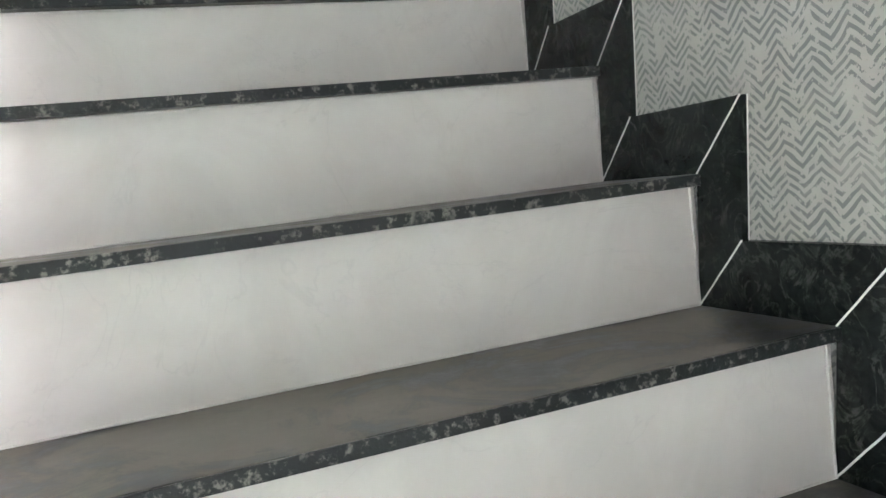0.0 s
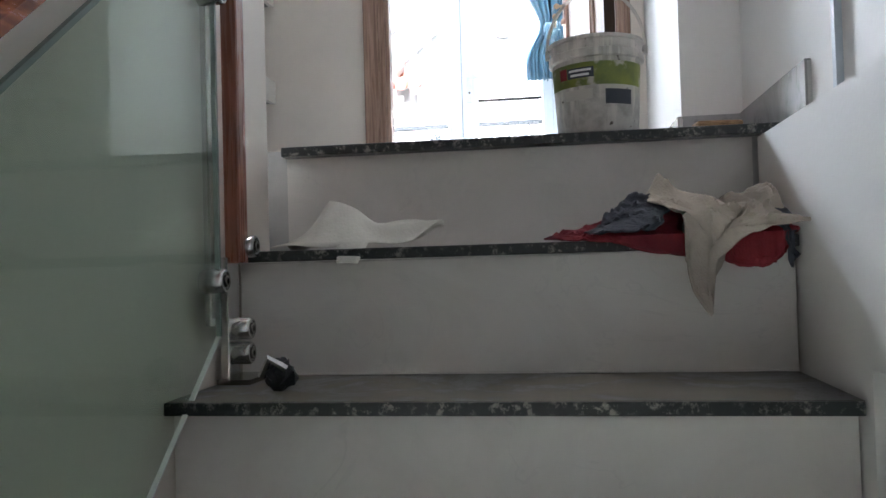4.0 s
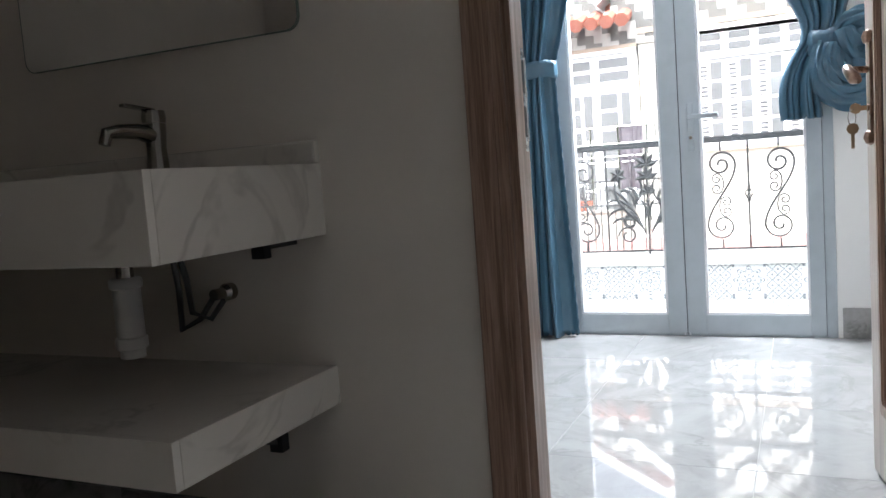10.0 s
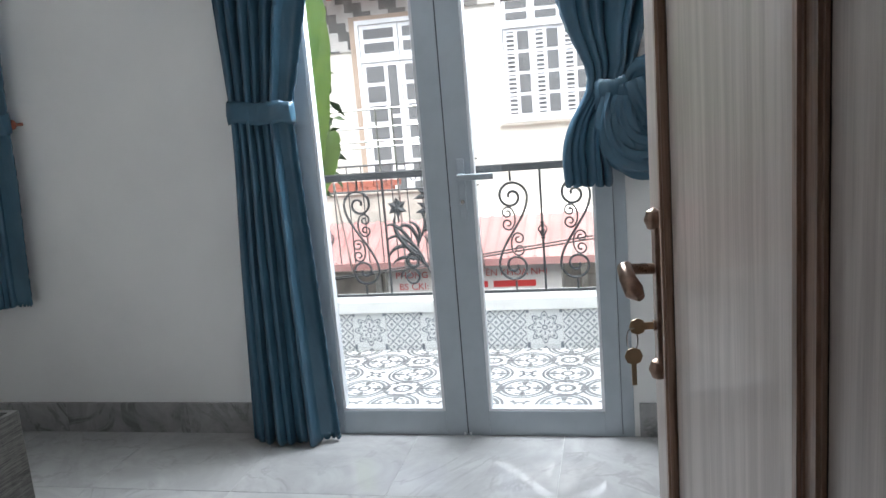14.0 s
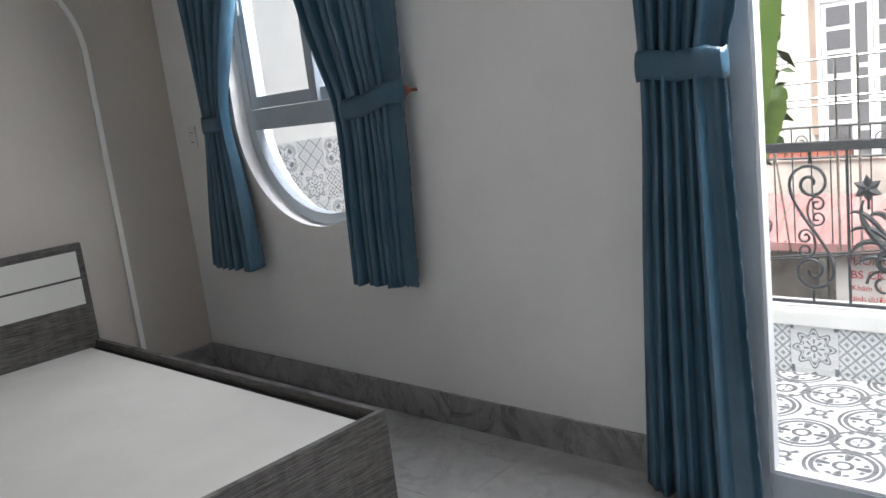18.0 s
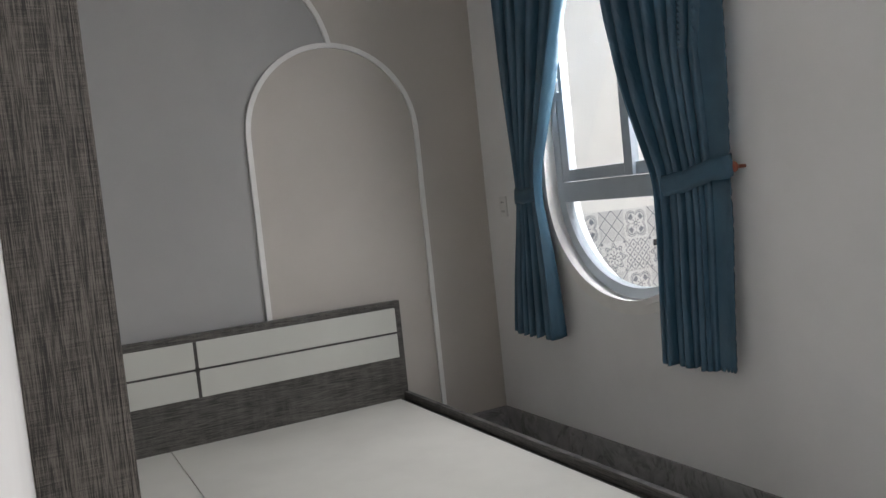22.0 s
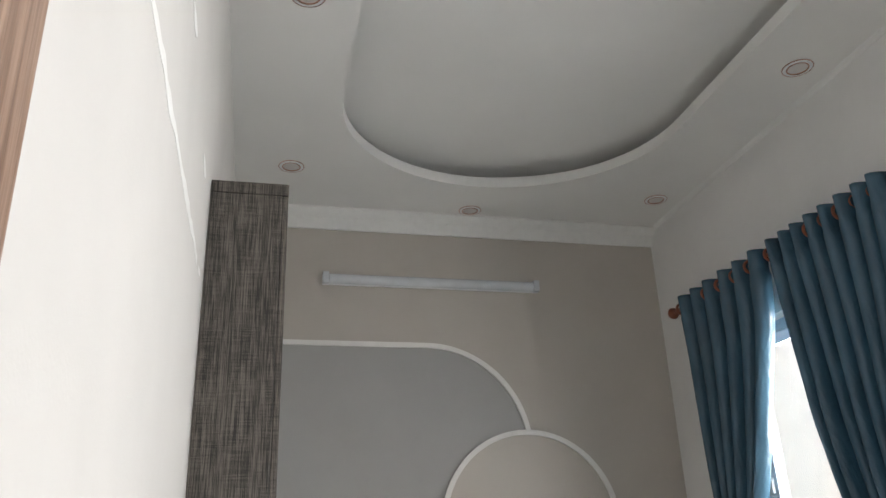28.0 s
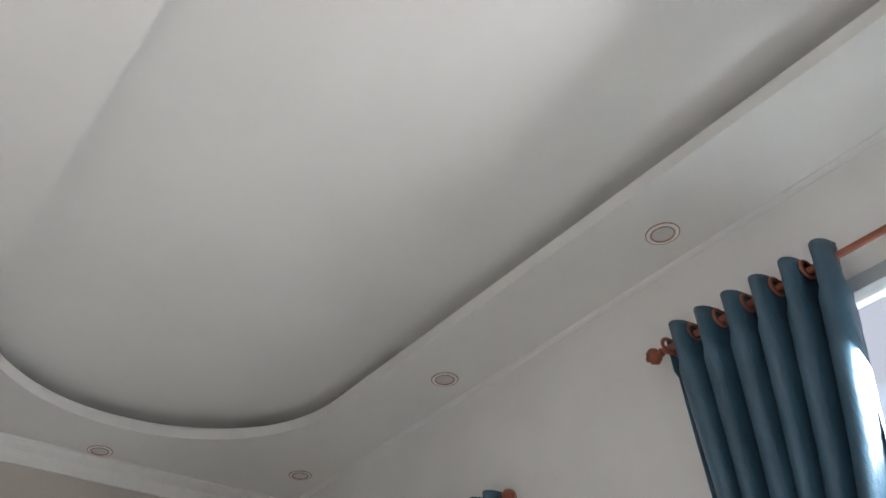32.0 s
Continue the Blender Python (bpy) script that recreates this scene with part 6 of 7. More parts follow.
def drape(xs, xe, back, ridge, front, end, seed, depth, lift=0.0, n=64, folds=9):
    """Cloth thrown over the tread: rises to a ridge, comes forward and hangs over the nosing; each profile runs along its width."""
    rnd = random.Random(seed)
    waves = [(rnd.uniform(-13, 13), rnd.uniform(3, 13), rnd.uniform(0, 6.28), rnd.uniform(0.4, 1.0)) for _ in range(folds)]
    total = sum(w[3] for w in waves)
    at = lambda profile, u: float(np.interp(u, np.linspace(0, 1, len(profile)), profile))
    bm = bmesh.new()
    grid = []
    for j in range(n + 1):
        v = j / n
        row = []
        for i in range(n + 1):
            u = i / n
            ys, zs = (yn + back, yn + 0.62 * back, yn + 0.016, yn - 0.014), (Z1 + 0.006, at(ridge, u), at(front, u), at(end, u))
            y, z = float(np.interp(v, (0, 0.30, 0.66, 1), ys)), float(np.interp(v, (0, 0.30, 0.66, 1), zs))
            x = at(xs, u) + (at(xe, u) - at(xs, u)) * max(0.0, (v - 0.3) / 0.7)
            crease = sum(m * (1 - abs(math.sin(p * u + q * v + f + 0.8 * math.sin(3 * u - 2.5 * v + f)))) ** 3.0 for p, q, f, m in waves) / total - 0.22
            rim = min(1.0, 6 * min(u, 1 - u) + 0.25)
            z += depth * crease * rim * (1.0 if v < 0.7 else 0.35)
            y -= 0.8 * depth * max(0.0, crease) * rim * (0.4 if v < 0.5 else 1.0) + lift * min(1.0, v / 0.5)
            x += 0.35 * depth * math.sin(7 * v + 5 * u + seed) + 0.004 * math.sin(31 * v + seed)
            if y > yn - 0.008:
                z = max(z, Z1 + 0.004)
            row.append(bm.verts.new((x, y, z)))
        grid.append(row)
    for a, b in zip(grid, grid[1:]):
        for i in range(n):
            bm.faces.new((a[i], a[i + 1], b[i + 1], b[i]))
    return bm


Z1 = -RISE
yn = Y0 - GOING - 0.006
for label, m, args in (
        ("crumpled red cloth rag spread along the stair tread", CLOTH_RED, ((0.215, 0.30, 0.40), (0.200, 0.30, 0.402), 0.13, (-0.187, -0.176, -0.158, -0.140, -0.128), (-0.189, -0.184, -0.176, -0.172, -0.176), (-0.191, -0.192, -0.196, -0.217, -0.224), 2, 0.040)),
        ("crumpled dark cloth rag behind the red one", CLOTH_DARK, ((0.270, 0.375), (0.272, 0.37), 0.19, (-0.172, -0.146, -0.118, -0.114), (-0.180, -0.165, -0.150, -0.145), (-0.186, -0.184, -0.182, -0.182), 5, 0.035)),
        ("red cloth rag bunched over the tread edge", CLOTH_RED, ((0.435, 0.545), (0.440, 0.541), 0.16, (-0.150, -0.145, -0.150, -0.165), (-0.182, -0.180, -0.180, -0.182), (-0.222, -0.236, -0.238, -0.232, -0.212), 11, 0.030)),
        ("dark cloth strip hanging beside the wall", CLOTH_DARK, ((0.500, 0.549), (0.531, 0.549), 0.18, (-0.125, -0.128, -0.150), (-0.160, -0.165, -0.170), (-0.205, -0.240, -0.222), 13, 0.014)),
        ("beige cloth rag draped over the pile with a corner hanging down", CLOTH_BEIGE, ((0.372, 0.46, 0.550), (0.372, 0.383, 0.396, 0.412, 0.441, 0.447, 0.470, 0.495, 0.516, 0.540), 0.17, (-0.122, -0.106, -0.116, -0.130, -0.138, -0.122, -0.109, -0.128, -0.166), (-0.150, -0.158, -0.168, -0.172, -0.172, -0.166, -0.160, -0.164), (-0.168, -0.206, -0.238, -0.270, -0.306, -0.228, -0.196, -0.184, -0.178, -0.176), 8, 0.060, 0.028))):
    ob = solid("rag", drape(*args), m, label, "rag", "rags on the stair", True)
    ob.modifiers.new("cloth", "SOLIDIFY").thickness = 0.002

bm = bmesh.new()
grid = []
for j in range(21):
    row = []
    for i in range(33):
        u, v = i / 32, j / 20
        x = -0.225 + 0.257 * u + 0.008 * math.sin(4 * v)
        y = yn + 0.010 + 0.125 * v * (1 - 0.75 * u) + 0.05 * u * u
        top = float(np.interp(x, (-0.225, -0.205, -0.148, -0.10, -0.069, -0.03, 0.032), (0.003, 0.010, 0.078, 0.064, 0.044, 0.042, 0.040)))
        low = float(np.interp(x, (-0.225, -0.06, -0.006, 0.032), (0.003, 0.004, 0.010, 0.036)))
        rise = math.sin(math.pi * min(1.0, v / 0.62) / 2) if v < 0.62 else 1 - 0.75 * (v - 0.62) / 0.38
        z = Z1 + low + (top - low) * rise + 0.0035 * math.sin(14 * u + 6 * v) + 0.003 * math.sin(23 * u * v + 2)
        if j == 0 and 14 <= i <= 18:
            y, z = yn - 0.012, Z1 - 0.022
        row.append(bm.verts.new((x, y, z)))
    grid.append(row)
for a, b in zip(grid, grid[1:]):
    for i in range(32):
        bm.faces.new((a[i], a[i + 1], b[i + 1], b[i]))
ob = solid("foam_sheet", bm, CLOTH_WHITE, "creased white packing sheet on the stair tread", "sheet", smooth=True)
ob.modifiers.new("cloth", "SOLIDIFY").thickness = 0.002

tape = thing("bottle_cap", (-0.165, -1.76, -2 * RISE), "small dark crumpled wrapper on the stair tread", "litter")
bm = bmesh.new()
bmesh.ops.create_icosphere(bm, subdivisions=3, radius=0.024)
for v in bm.verts:
    v.co *= 0.75 + 0.6 * abs(noise.noise(v.co * 70))
    v.co += Vector((-0.165, -1.80, -2 * RISE + 0.02))
part("wrapper", bm, BLACK_STEEL, tape)
part("foil", tube(bmesh.new(), [(-0.185, -1.815, -2 * RISE + 0.02), (-0.172, -1.82, -2 * RISE + 0.045), (-0.15, -1.815, -2 * RISE + 0.03)], 0.006, 6), STEEL, tape)
bm = boxes((-0.027, 0.027, -0.020, 0.020, 0.0008, 0.0022))
bmesh.ops.transform(bm, matrix=pose(0.395, Y0 - GOING * 4 + 0.150, -4 * RISE, 0, 0, 18), verts=bm.verts[:])
solid("paper_scrap", bm, PAPER, "torn white paper scrap on the stair tread", "litter")
bm = boxes((-0.04, 0.04, -0.02, 0.02, 0.002, 0.016), bevel=0.005)
bmesh.ops.transform(bm, matrix=pose(0.50, -1.40, 0, 0, 0, 8), verts=bm.verts[:])
solid("sanding_block", bm, COIR, "small brown block on the landing edge", "block")

# ---- lower room's ceiling rose and curtain ----
ros = thing("ceiling_rose", (-0.72, -2.02, -0.60), "white round ceiling rose with a relief", "ceiling rose")
part("rose", lathe(bmesh.new(), [(0.17, 0.0), (0.17, -0.008), (0.15, -0.014), (0.12, -0.008), (0.10, -0.018), (0.06, -0.012), (0.05, -0.022), (0.0, -0.024)], (-0.72, -2.02, -0.60), 40), PLASTER, ros, smooth=True)
for k in range(16):
    a = 2 * math.pi * k / 16
    part("petal", tube(bmesh.new(), [(-0.72 + 0.09 * math.cos(a), -2.02 + 0.09 * math.sin(a), -0.616), (-0.72 + 0.14 * math.cos(a + 0.1), -2.02 + 0.14 * math.sin(a + 0.1), -0.614)], [0.006, 0.012], 6), PLASTER, ros)
spot = thing("downlight", (-0.52, -1.86, -0.60), "unlit recessed downlight under the lower ceiling", "ceiling light")
part("rim", lathe(bmesh.new(), [(0.045, 0.0), (0.045, -0.006), (0.03, -0.004), (0.0, -0.004)], (-0.52, -1.86, -0.60), 24), ROSE_GOLD, spot)
lc = thing("curtain", (-2.8, 2.38, -2.6), "pale curtain under a wooden valance in the lower room", "curtain")
part("valance", boxes((-2.95, -0.95, 2.30, 2.44, -0.98, -0.90), bevel=0.004), wood("pine_valance", (0.45, 0.28, 0.10), (0.60, 0.42, 0.20), 0), lc)
bm = bmesh.new()
grid = [[bm.verts.new((-2.93 + 0.35 * i / 40, 2.37 + 0.02 * math.sin(i * 0.9), z)) for i in range(41)] for z in (-0.985, -1.6, -2.6)]
for a, b in zip(grid, grid[1:]):
    for i in range(40):
        bm.faces.new((a[i], a[i + 1], b[i + 1], b[i]))
cl = part("cloth", bm, LOW_BLUE, lc, "pale blue cloth", True)
cl.modifiers.new("cloth", "SOLIDIFY").thickness = 0.003

# ---- balcony ----
structure("wall_balcony_parapet", boxes((-4.5, 1.6, 3.757, 3.92, -0.20, 0.19)), HOUSE_W, "low balcony parapet faced with patterned tiles")
parapet = bpy.data.objects["wall_balcony_parapet"]
structure("trim_balcony_ledge", boxes((-4.5, 1.6, 3.735, 3.94, 0.192, 0.262), bevel=0.006), PLASTER, "white ledge on the balcony parapet")
structure("wall_balcony_left", boxes((-4.5, -4.107, F + T, 4.0, -0.042, C)), PLASTER, "white balcony side wall with a dado of patterned tiles")
side_wall = bpy.data.objects["wall_balcony_left"]
structure("wall_balcony_right", boxes((1.4, 1.6, F + T, 3.75, -0.042, C)), HOUSE_W)
structure("wall_facade_outside", boxes((-4.9, H - T, F, F + T, -4.2, C + 0.4), (XRIGHT + T, 1.8, F, F + T, -4.2, C + 0.4)), HOUSE_W)

RY = 3.80
rail = thing("balcony_railing", (-0.55, RY, 0.262), "dark wrought iron balcony railing with scrolls and floral panels", "railing")


def bar(name, x0, x1, y0, y1, z0, z1, parent=None, mat=None):
    return part(name, box(bmesh.new(), x0, x1, y0, y1, z0, z1, 0.002), mat or IRON, parent or rail)


bar("bottom_bar", -4.106, 1.40, RY - 0.008, RY + 0.008, 0.278, 0.292)
bar("top_bar", -4.106, 1.40, RY - 0.024, RY + 0.024, 0.950, 0.988)
for x in (-3.9, -2.9, -1.9, -0.8, 0.45, 1.3):
    bar("foot", x - 0.008, x + 0.008, RY - 0.008, RY + 0.008, 0.255, 0.28)
Z0, Z1 = 0.292, 0.950


def curl(cx, cz, r, a0, turns, hand=1, n=26, shrink=0.22):
    """A spiral that winds inward from an angle."""
    pts = []
    for k in range(n + 1):
        f = k / n
        a = radians(a0) + hand * 2 * math.pi * turns * f
        q = r * (1 - (1 - shrink) * f)
        pts.append((cx + q * math.cos(a), RY, cz + q * math.sin(a)))
    return pts


def scroll(cx, m):
    """An S-shaped scroll with four curls; m = 1 or -1 mirrors it."""
    bm = bmesh.new()
    r = 0.086
    up = curl(cx, 0.812, r, 90 - 90 * m, 1.55, m, 34, 0.14)
    low = curl(cx, 0.428, r, 90 + 90 * m, 1.55, m, 34, 0.14)
    a, b = Vector(up[0]), Vector(low[0])
    spine = []
    for k in range(13):
        f = k / 12
        w = f * f * (3 - 2 * f)
        spine.append((a.x + (b.x - a.x) * w, RY, a.z + (b.z - a.z) * f))
    tube(bm, up[::-1] + spine[1:-1] + low, 0.0072, 6)
    for px, pz, d in ((cx - m * 0.012, 0.692, m), (cx + m * 0.012, 0.548, -m)):
        back = [(px + d * (0.036 * math.cos(k) - 0.010), RY, pz + 0.062 * math.sin(k)) for k in (radians(-95 + 190 * j / 14) for j in range(15))]
        hi = curl(px - d * 0.014, pz + 0.030, 0.032, 90, 1.1, d, 16, 0.25)
        lo = curl(px - d * 0.014, pz - 0.030, 0.032, -90, 1.1, -d, 16, 0.25)
        tube(bm, lo[::-1] + back[1:-1] + hi, 0.0052, 6)
    tube(bm, [(cx, RY, 0.896), (cx, RY, Z1 + 0.01)], 0.006, 6)
    tube(bm, [(cx, RY, Z0 - 0.01), (cx, RY, 0.344)], 0.006, 6)
    part("scroll", bm, IRON, rail, smooth=True)


def plain_bar(x):
    part("bar", tube(bmesh.new(), [(x, RY, Z0 - 0.01), (x, RY, Z1 + 0.01)], 0.0065, 6), IRON, rail)


def knot_bar(x):
    bm = tube(bmesh.new(), [(x, RY, Z0 - 0.01), (x, RY, Z1 + 0.01)], 0.0065, 6)
    for i in range(4):
        a = math.pi / 2 * i
        tube(bm, [(x + 0.024 * math.sin(math.pi * k / 8) * math.cos(a + k * 0.35), RY + 0.024 * math.sin(math.pi * k / 8) * math.sin(a + k * 0.35), 0.585 + 0.075 * k / 8) for k in range(9)], 0.004, 5)
    lathe(bm, [(0.004, 0.57), (0.012, 0.576), (0.012, 0.584), (0.004, 0.59)], (x, RY, 0), 8)
    lathe(bm, [(0.004, 0.655), (0.012, 0.661), (0.012, 0.669), (0.004, 0.675)], (x, RY, 0), 8)
    part("bar", bm, IRON, rail, "iron bar with a twisted basket knot", smooth=True)


def petal(bm, cx, cz, a, length, wide):
    """A cast leaf, pointed and slightly domed."""
    n = 7
    ax, az = math.cos(a), math.sin(a)
    rows = []
    for k in range(n):
        f = k / (n - 1)
        w = wide * math.sin(math.pi * min(1, 0.08 + 0.92 * f) ** 0.8) + 0.001
        bend = 0.25 * length * f * f
        px, pz = cx + ax * length * f - az * bend, cz + az * length * f + ax * bend
        rows.append([bm.verts.new((px - az * w * s, RY + d, pz + ax * w * s)) for s, d in ((-1, 0.004), (0, -0.010), (1, 0.004), (0, 0.010))])
    for p, q in zip(rows, rows[1:]):
        for i in range(4):
            bm.faces.new((p[i], p[(i + 1) % 4], q[(i + 1) % 4], q[i]))
    bm.faces.new(rows[0]), bm.faces.new(rows[-1])


def stroke(bm, pts, most):
    """A cast stroke that swells in the middle and runs out to points, along a smooth curve."""
    n = 14
    ctl = [Vector((p[0], RY, p[1])) for p in pts]
    line = []
    for k in range(n + 1):
        f = k / n
        q = ctl[:]
        while len(q) > 1:
            q = [u.lerp(v, f) for u, v in zip(q, q[1:])]
        line.append(q[0])
    tube(bm, line, [max(0.0018, most * math.sin(math.pi * (0.06 + 0.90 * k / n)) ** 0.8) for k in range(n + 1)], 6)


def floral(cx):
    """A cast panel: acanthus scrolls and flowers, the same on both sides."""
    for m in (1, -1):
        def at(*some):
            return [(cx + m * u, z) for u, z in some]
        bm = bmesh.new()
        stroke(bm, at((0.02, 0.40), (0.05, 0.50), (0.16, 0.54), (0.25, 0.66), (0.20, 0.74)), 0.017)
        for one, w in (((( 0.05, 0.47), (0.10, 0.58), (0.22, 0.60), (0.262, 0.50)), 0.014), (((0.06, 0.50), (0.12, 0.60), (0.20, 0.66), (0.262, 0.60)), 0.013),
                       (((0.09, 0.53), (0.14, 0.64), (0.22, 0.72), (0.258, 0.68)), 0.012), (((0.08, 0.55), (0.08, 0.66), (0.15, 0.72), (0.19, 0.66)), 0.013),
                       (((0.09, 0.56), (0.05, 0.62), (0.07, 0.70), (0.13, 0.70)), 0.012), (((0.05, 0.47), (0.13, 0.50), (0.20, 0.52), (0.24, 0.46)), 0.012),
                       (((0.07, 0.60), (0.03, 0.66), (0.02, 0.72), (0.06, 0.76)), 0.010), (((0.03, 0.47), (-0.01, 0.54), (0.02, 0.60), (0.05, 0.62)), 0.011)):
            stroke(bm, at(*one), w)
        part("leaf_spray", bm, IRON, rail, "cast iron acanthus leaves")
        bm = tube(bmesh.new(), curl(cx + m * 0.115, 0.475, 0.052, 90 + 90 * m, 1.3, -m, 22, 0.3), [0.016 - 0.009 * k / 22 for k in range(23)], 6)
        tube(bm, curl(cx + m * 0.135, 0.385, 0.062, 90 - 90 * m, 1.2, m, 22, 0.35), 0.0065, 6)
        part("volute", bm, IRON, rail, "cast iron volute", smooth=True)
        fl = bmesh.new()
        fx, fz = cx + m * 0.187, 0.785
        for k in range(6):
            petal(fl, fx, fz, radians(60 * k + 20), 0.056, 0.018)
        lathe(fl, [(0.002, -0.014), (0.012, -0.010), (0.012, 0.010), (0.002, 0.014)], (fx, RY, fz), 8, "y")
        tube(fl, [(fx, RY, fz), (fx - m * 0.004, RY, 0.70)], 0.006, 5)
        part("flower", fl, IRON, rail, "cast iron flower")
    bm = tube(bmesh.new(), [(cx, RY, Z0 - 0.01), (cx, RY, Z1 + 0.01)], 0.0065, 6)
    for z, ln in ((0.66, 0.06), (0.76, 0.08), (0.84, 0.085)):
        for k in range(5):
            petal(bm, cx, z, radians(90 + (k - 2) * 42), ln, 0.016)
    for z in (0.56, 0.61, 0.66):
        lathe(bm, [(0.004, z - 0.012), (0.012, z - 0.006), (0.012, z + 0.006), (0.004, z + 0.012)], (cx + 0.0, RY, 0), 8)
    part("flower", bm, IRON, rail, "cast iron bud")


MODULE = 2.08
for base in (-0.80 - MODULE, -0.80, -0.80 + MODULE):
    for dx, m in ((-0.41, -1), (0.455, 1), (0.79, 1), (-0.80, -1)):
        if -4.2 < base + dx < 1.3:
            scroll(base + dx, m)
    for dx in (-0.262, 0.262):
        if -4.2 < base + dx < 1.3:
            plain_bar(base + dx)
    for dx in (-0.60, 0.615):
        if -4.2 < base + dx < 1.3:
            knot_bar(base + dx)
    if base < 1.2 and base - 0.27 > -4.2:
        floral(base)

# ---- street, houses across it ----
GZ = -4.0
structure("ground", boxes((-400, 400, 4.0, 400, GZ - 0.5, GZ), (-400, 400, -400, 4.0, GZ - 0.8, GZ - 0.4)), ASPHALT, "grey asphalt street")

HY = 10.5


def pane_grid(name, parent, x0, x1, z0, z1, cols, rows, rail_w=0.05, louvre=()):
    """A white shutter leaf with dark panes set back in it; louvre columns have slats."""
    leaf = part(name, boxes((x0, x1, HY - 0.03, HY - 0.012, z0, z1)), SHUTTER_M, parent, "white painted window leaf")
    widths = [w for w in cols]
    total = sum(widths)
    x = x0 + rail_w
    usable = (x1 - x0) - rail_w * (len(cols) + 1)
    for ci, w in enumerate(widths):
        wx = usable * w / total
        hz = ((z1 - z0) - rail_w * (rows[ci] + 1)) / rows[ci]
        for r in range(rows[ci]):
            za = z0 + rail_w + r * (hz + rail_w)
            part("pane", boxes((x, x + wx, HY - 0.036, HY - 0.031, za, za + hz)), DARK_PANE, leaf)
            if ci in louvre:
                for k in range(4):
                    zz = za + hz * (k + 0.5) / 4
                    part("louvre", boxes((x, x + wx, HY - 0.048, HY - 0.036, zz - 0.012, zz + 0.012)), SHUTTER_M, leaf)
        x += wx + rail_w
    return leaf


def gable(name, cx, left, right, peak, parent, y0, y1):
    bm = prism(bmesh.new(), [(left[0], 2.55), (right[0], 2.55), right, (cx, peak), left], 1, y0, y1)
    part("gable", bm, MOSAIC, parent, "gable of grey and white mosaic tiles")
    for side, nm in ((left, -1), (right, 1)):
        d = Vector((side[0] - cx, 0, side[1] - peak)).normalized()
        nrm = Vector((-d.z, 0, d.x)) * (1 if d.x < 0 else -1)
        nrm = nrm if nrm.z > 0 else -nrm
        a, b = Vector((cx, 0, peak)), Vector((side[0], 0, side[1])) + d * 0.25
        pts = [a, b, b + nrm * 0.13, a + nrm * 0.13]
        part("barge_board", prism(bmesh.new(), [(p.x, p.z) for p in pts], 1, y0 - 0.10 - 0.01 * nm, y1 + 0.1), SHUTTER_M, parent, "white barge board")


house = thing("house", (-0.3, HY, GZ), "weathered white house with a shuttered window and a mosaic gable", "house", "houses across the street")
part("wall", boxes((-1.98, 3.6, HY, HY + 6, GZ, 2.9)), HOUSE_W, house)
part("trim_band", boxes((-1.98, 3.6, HY - 0.05, HY - 0.001, 2.68, 2.76)), HOUSE_TRIM, house, "tan band")
gable("gable", -0.68, (-2.35, 3.30), (1.9, 2.75), 4.65, house, HY - 0.03, HY + 0.3)
part("roof", prism(bmesh.new(), [(-2.5, 3.2), (-0.68, 4.70), (2.1, 2.75), (2.1, 2.62), (-0.68, 4.55), (-2.5, 3.05)], 1, HY + 0.3, HY + 6), ROOF_RED, house)
bm = lathe(bmesh.new(), [(0.17, -0.07), (0.21, -0.07), (0.21, -0.03), (0.17, -0.03)], (-0.64, HY, 3.84), 24, "y")
part("round_vent", bm, SHUTTER_M, house, "white round gable vent")
part("vent_grille", lathe(bmesh.new(), [(0.165, -0.045), (0.165, -0.031)], (-0.64, HY, 3.84), 24, "y"), DARK_PANE, house)
win = part("window", boxes((-1.26, -1.19, HY - 0.06, HY - 0.001, 0.96, 2.66), (0.36, 0.43, HY - 0.06, HY - 0.001, 0.96, 2.66), (-1.19, 0.36, HY - 0.06, HY - 0.001, 2.60, 2.66), (-1.19, 0.36, HY - 0.06, HY - 0.001, 0.96, 1.02), (-1.19, 0.36, HY - 0.055, HY - 0.001, 2.20, 2.25)), SHUTTER_M, house, "white framed window with shutters")
part("window_sill", boxes((-1.30, 0.46, HY - 0.05, HY - 0.001, 0.925, 0.955)), HOUSE_W, house)
for a, b in ((-1.185, -0.80), (-0.795, -0.415), (-0.41, -0.03), (-0.025, 0.355)):
    pane_grid("shutter", win, a, b, 1.025, 2.195, (0.8, 1.2), (4, 4), 0.045, (0,))
    pane_grid("transom", win, a, b, 2.255, 2.595, (1,), (2,), 0.05)

house2 = thing("house", (-2.9, HY, GZ), "warm white house with glazed balcony doors, red roof edge and gable", "house", "houses across the street")
part("wall", boxes((-7.5, -2.0, HY + 0.02, HY + 6, GZ, 2.1)), HOUSE_W, house2)
part("mosaic_band", boxes((-7.5, -2.0, HY + 0.0, HY + 6, 2.1, 2.9)), MOSAIC, house2, "band of grey and white mosaic tiles")
part("trim_band", boxes((-3.32, -2.0, HY - 0.04, HY - 0.001, 2.50, 2.56), (-3.32, -3.24, HY - 0.04, HY + 0.019, 0.4, 2.50)), HOUSE_TRIM, house2, "tan door surround")
doors = part("balcony_door", boxes((-3.24, -3.19, HY - 0.05, HY + 0.019, -0.3, 2.5), (-2.07, -2.02, HY - 0.05, HY + 0.019, -0.3, 2.5), (-3.19, -2.07, HY - 0.05, HY + 0.019, 2.44, 2.5), (-3.19, -2.07, HY - 0.045, HY + 0.019, 1.93, 1.99)), SHUTTER_M, house2, "white glazed double door")
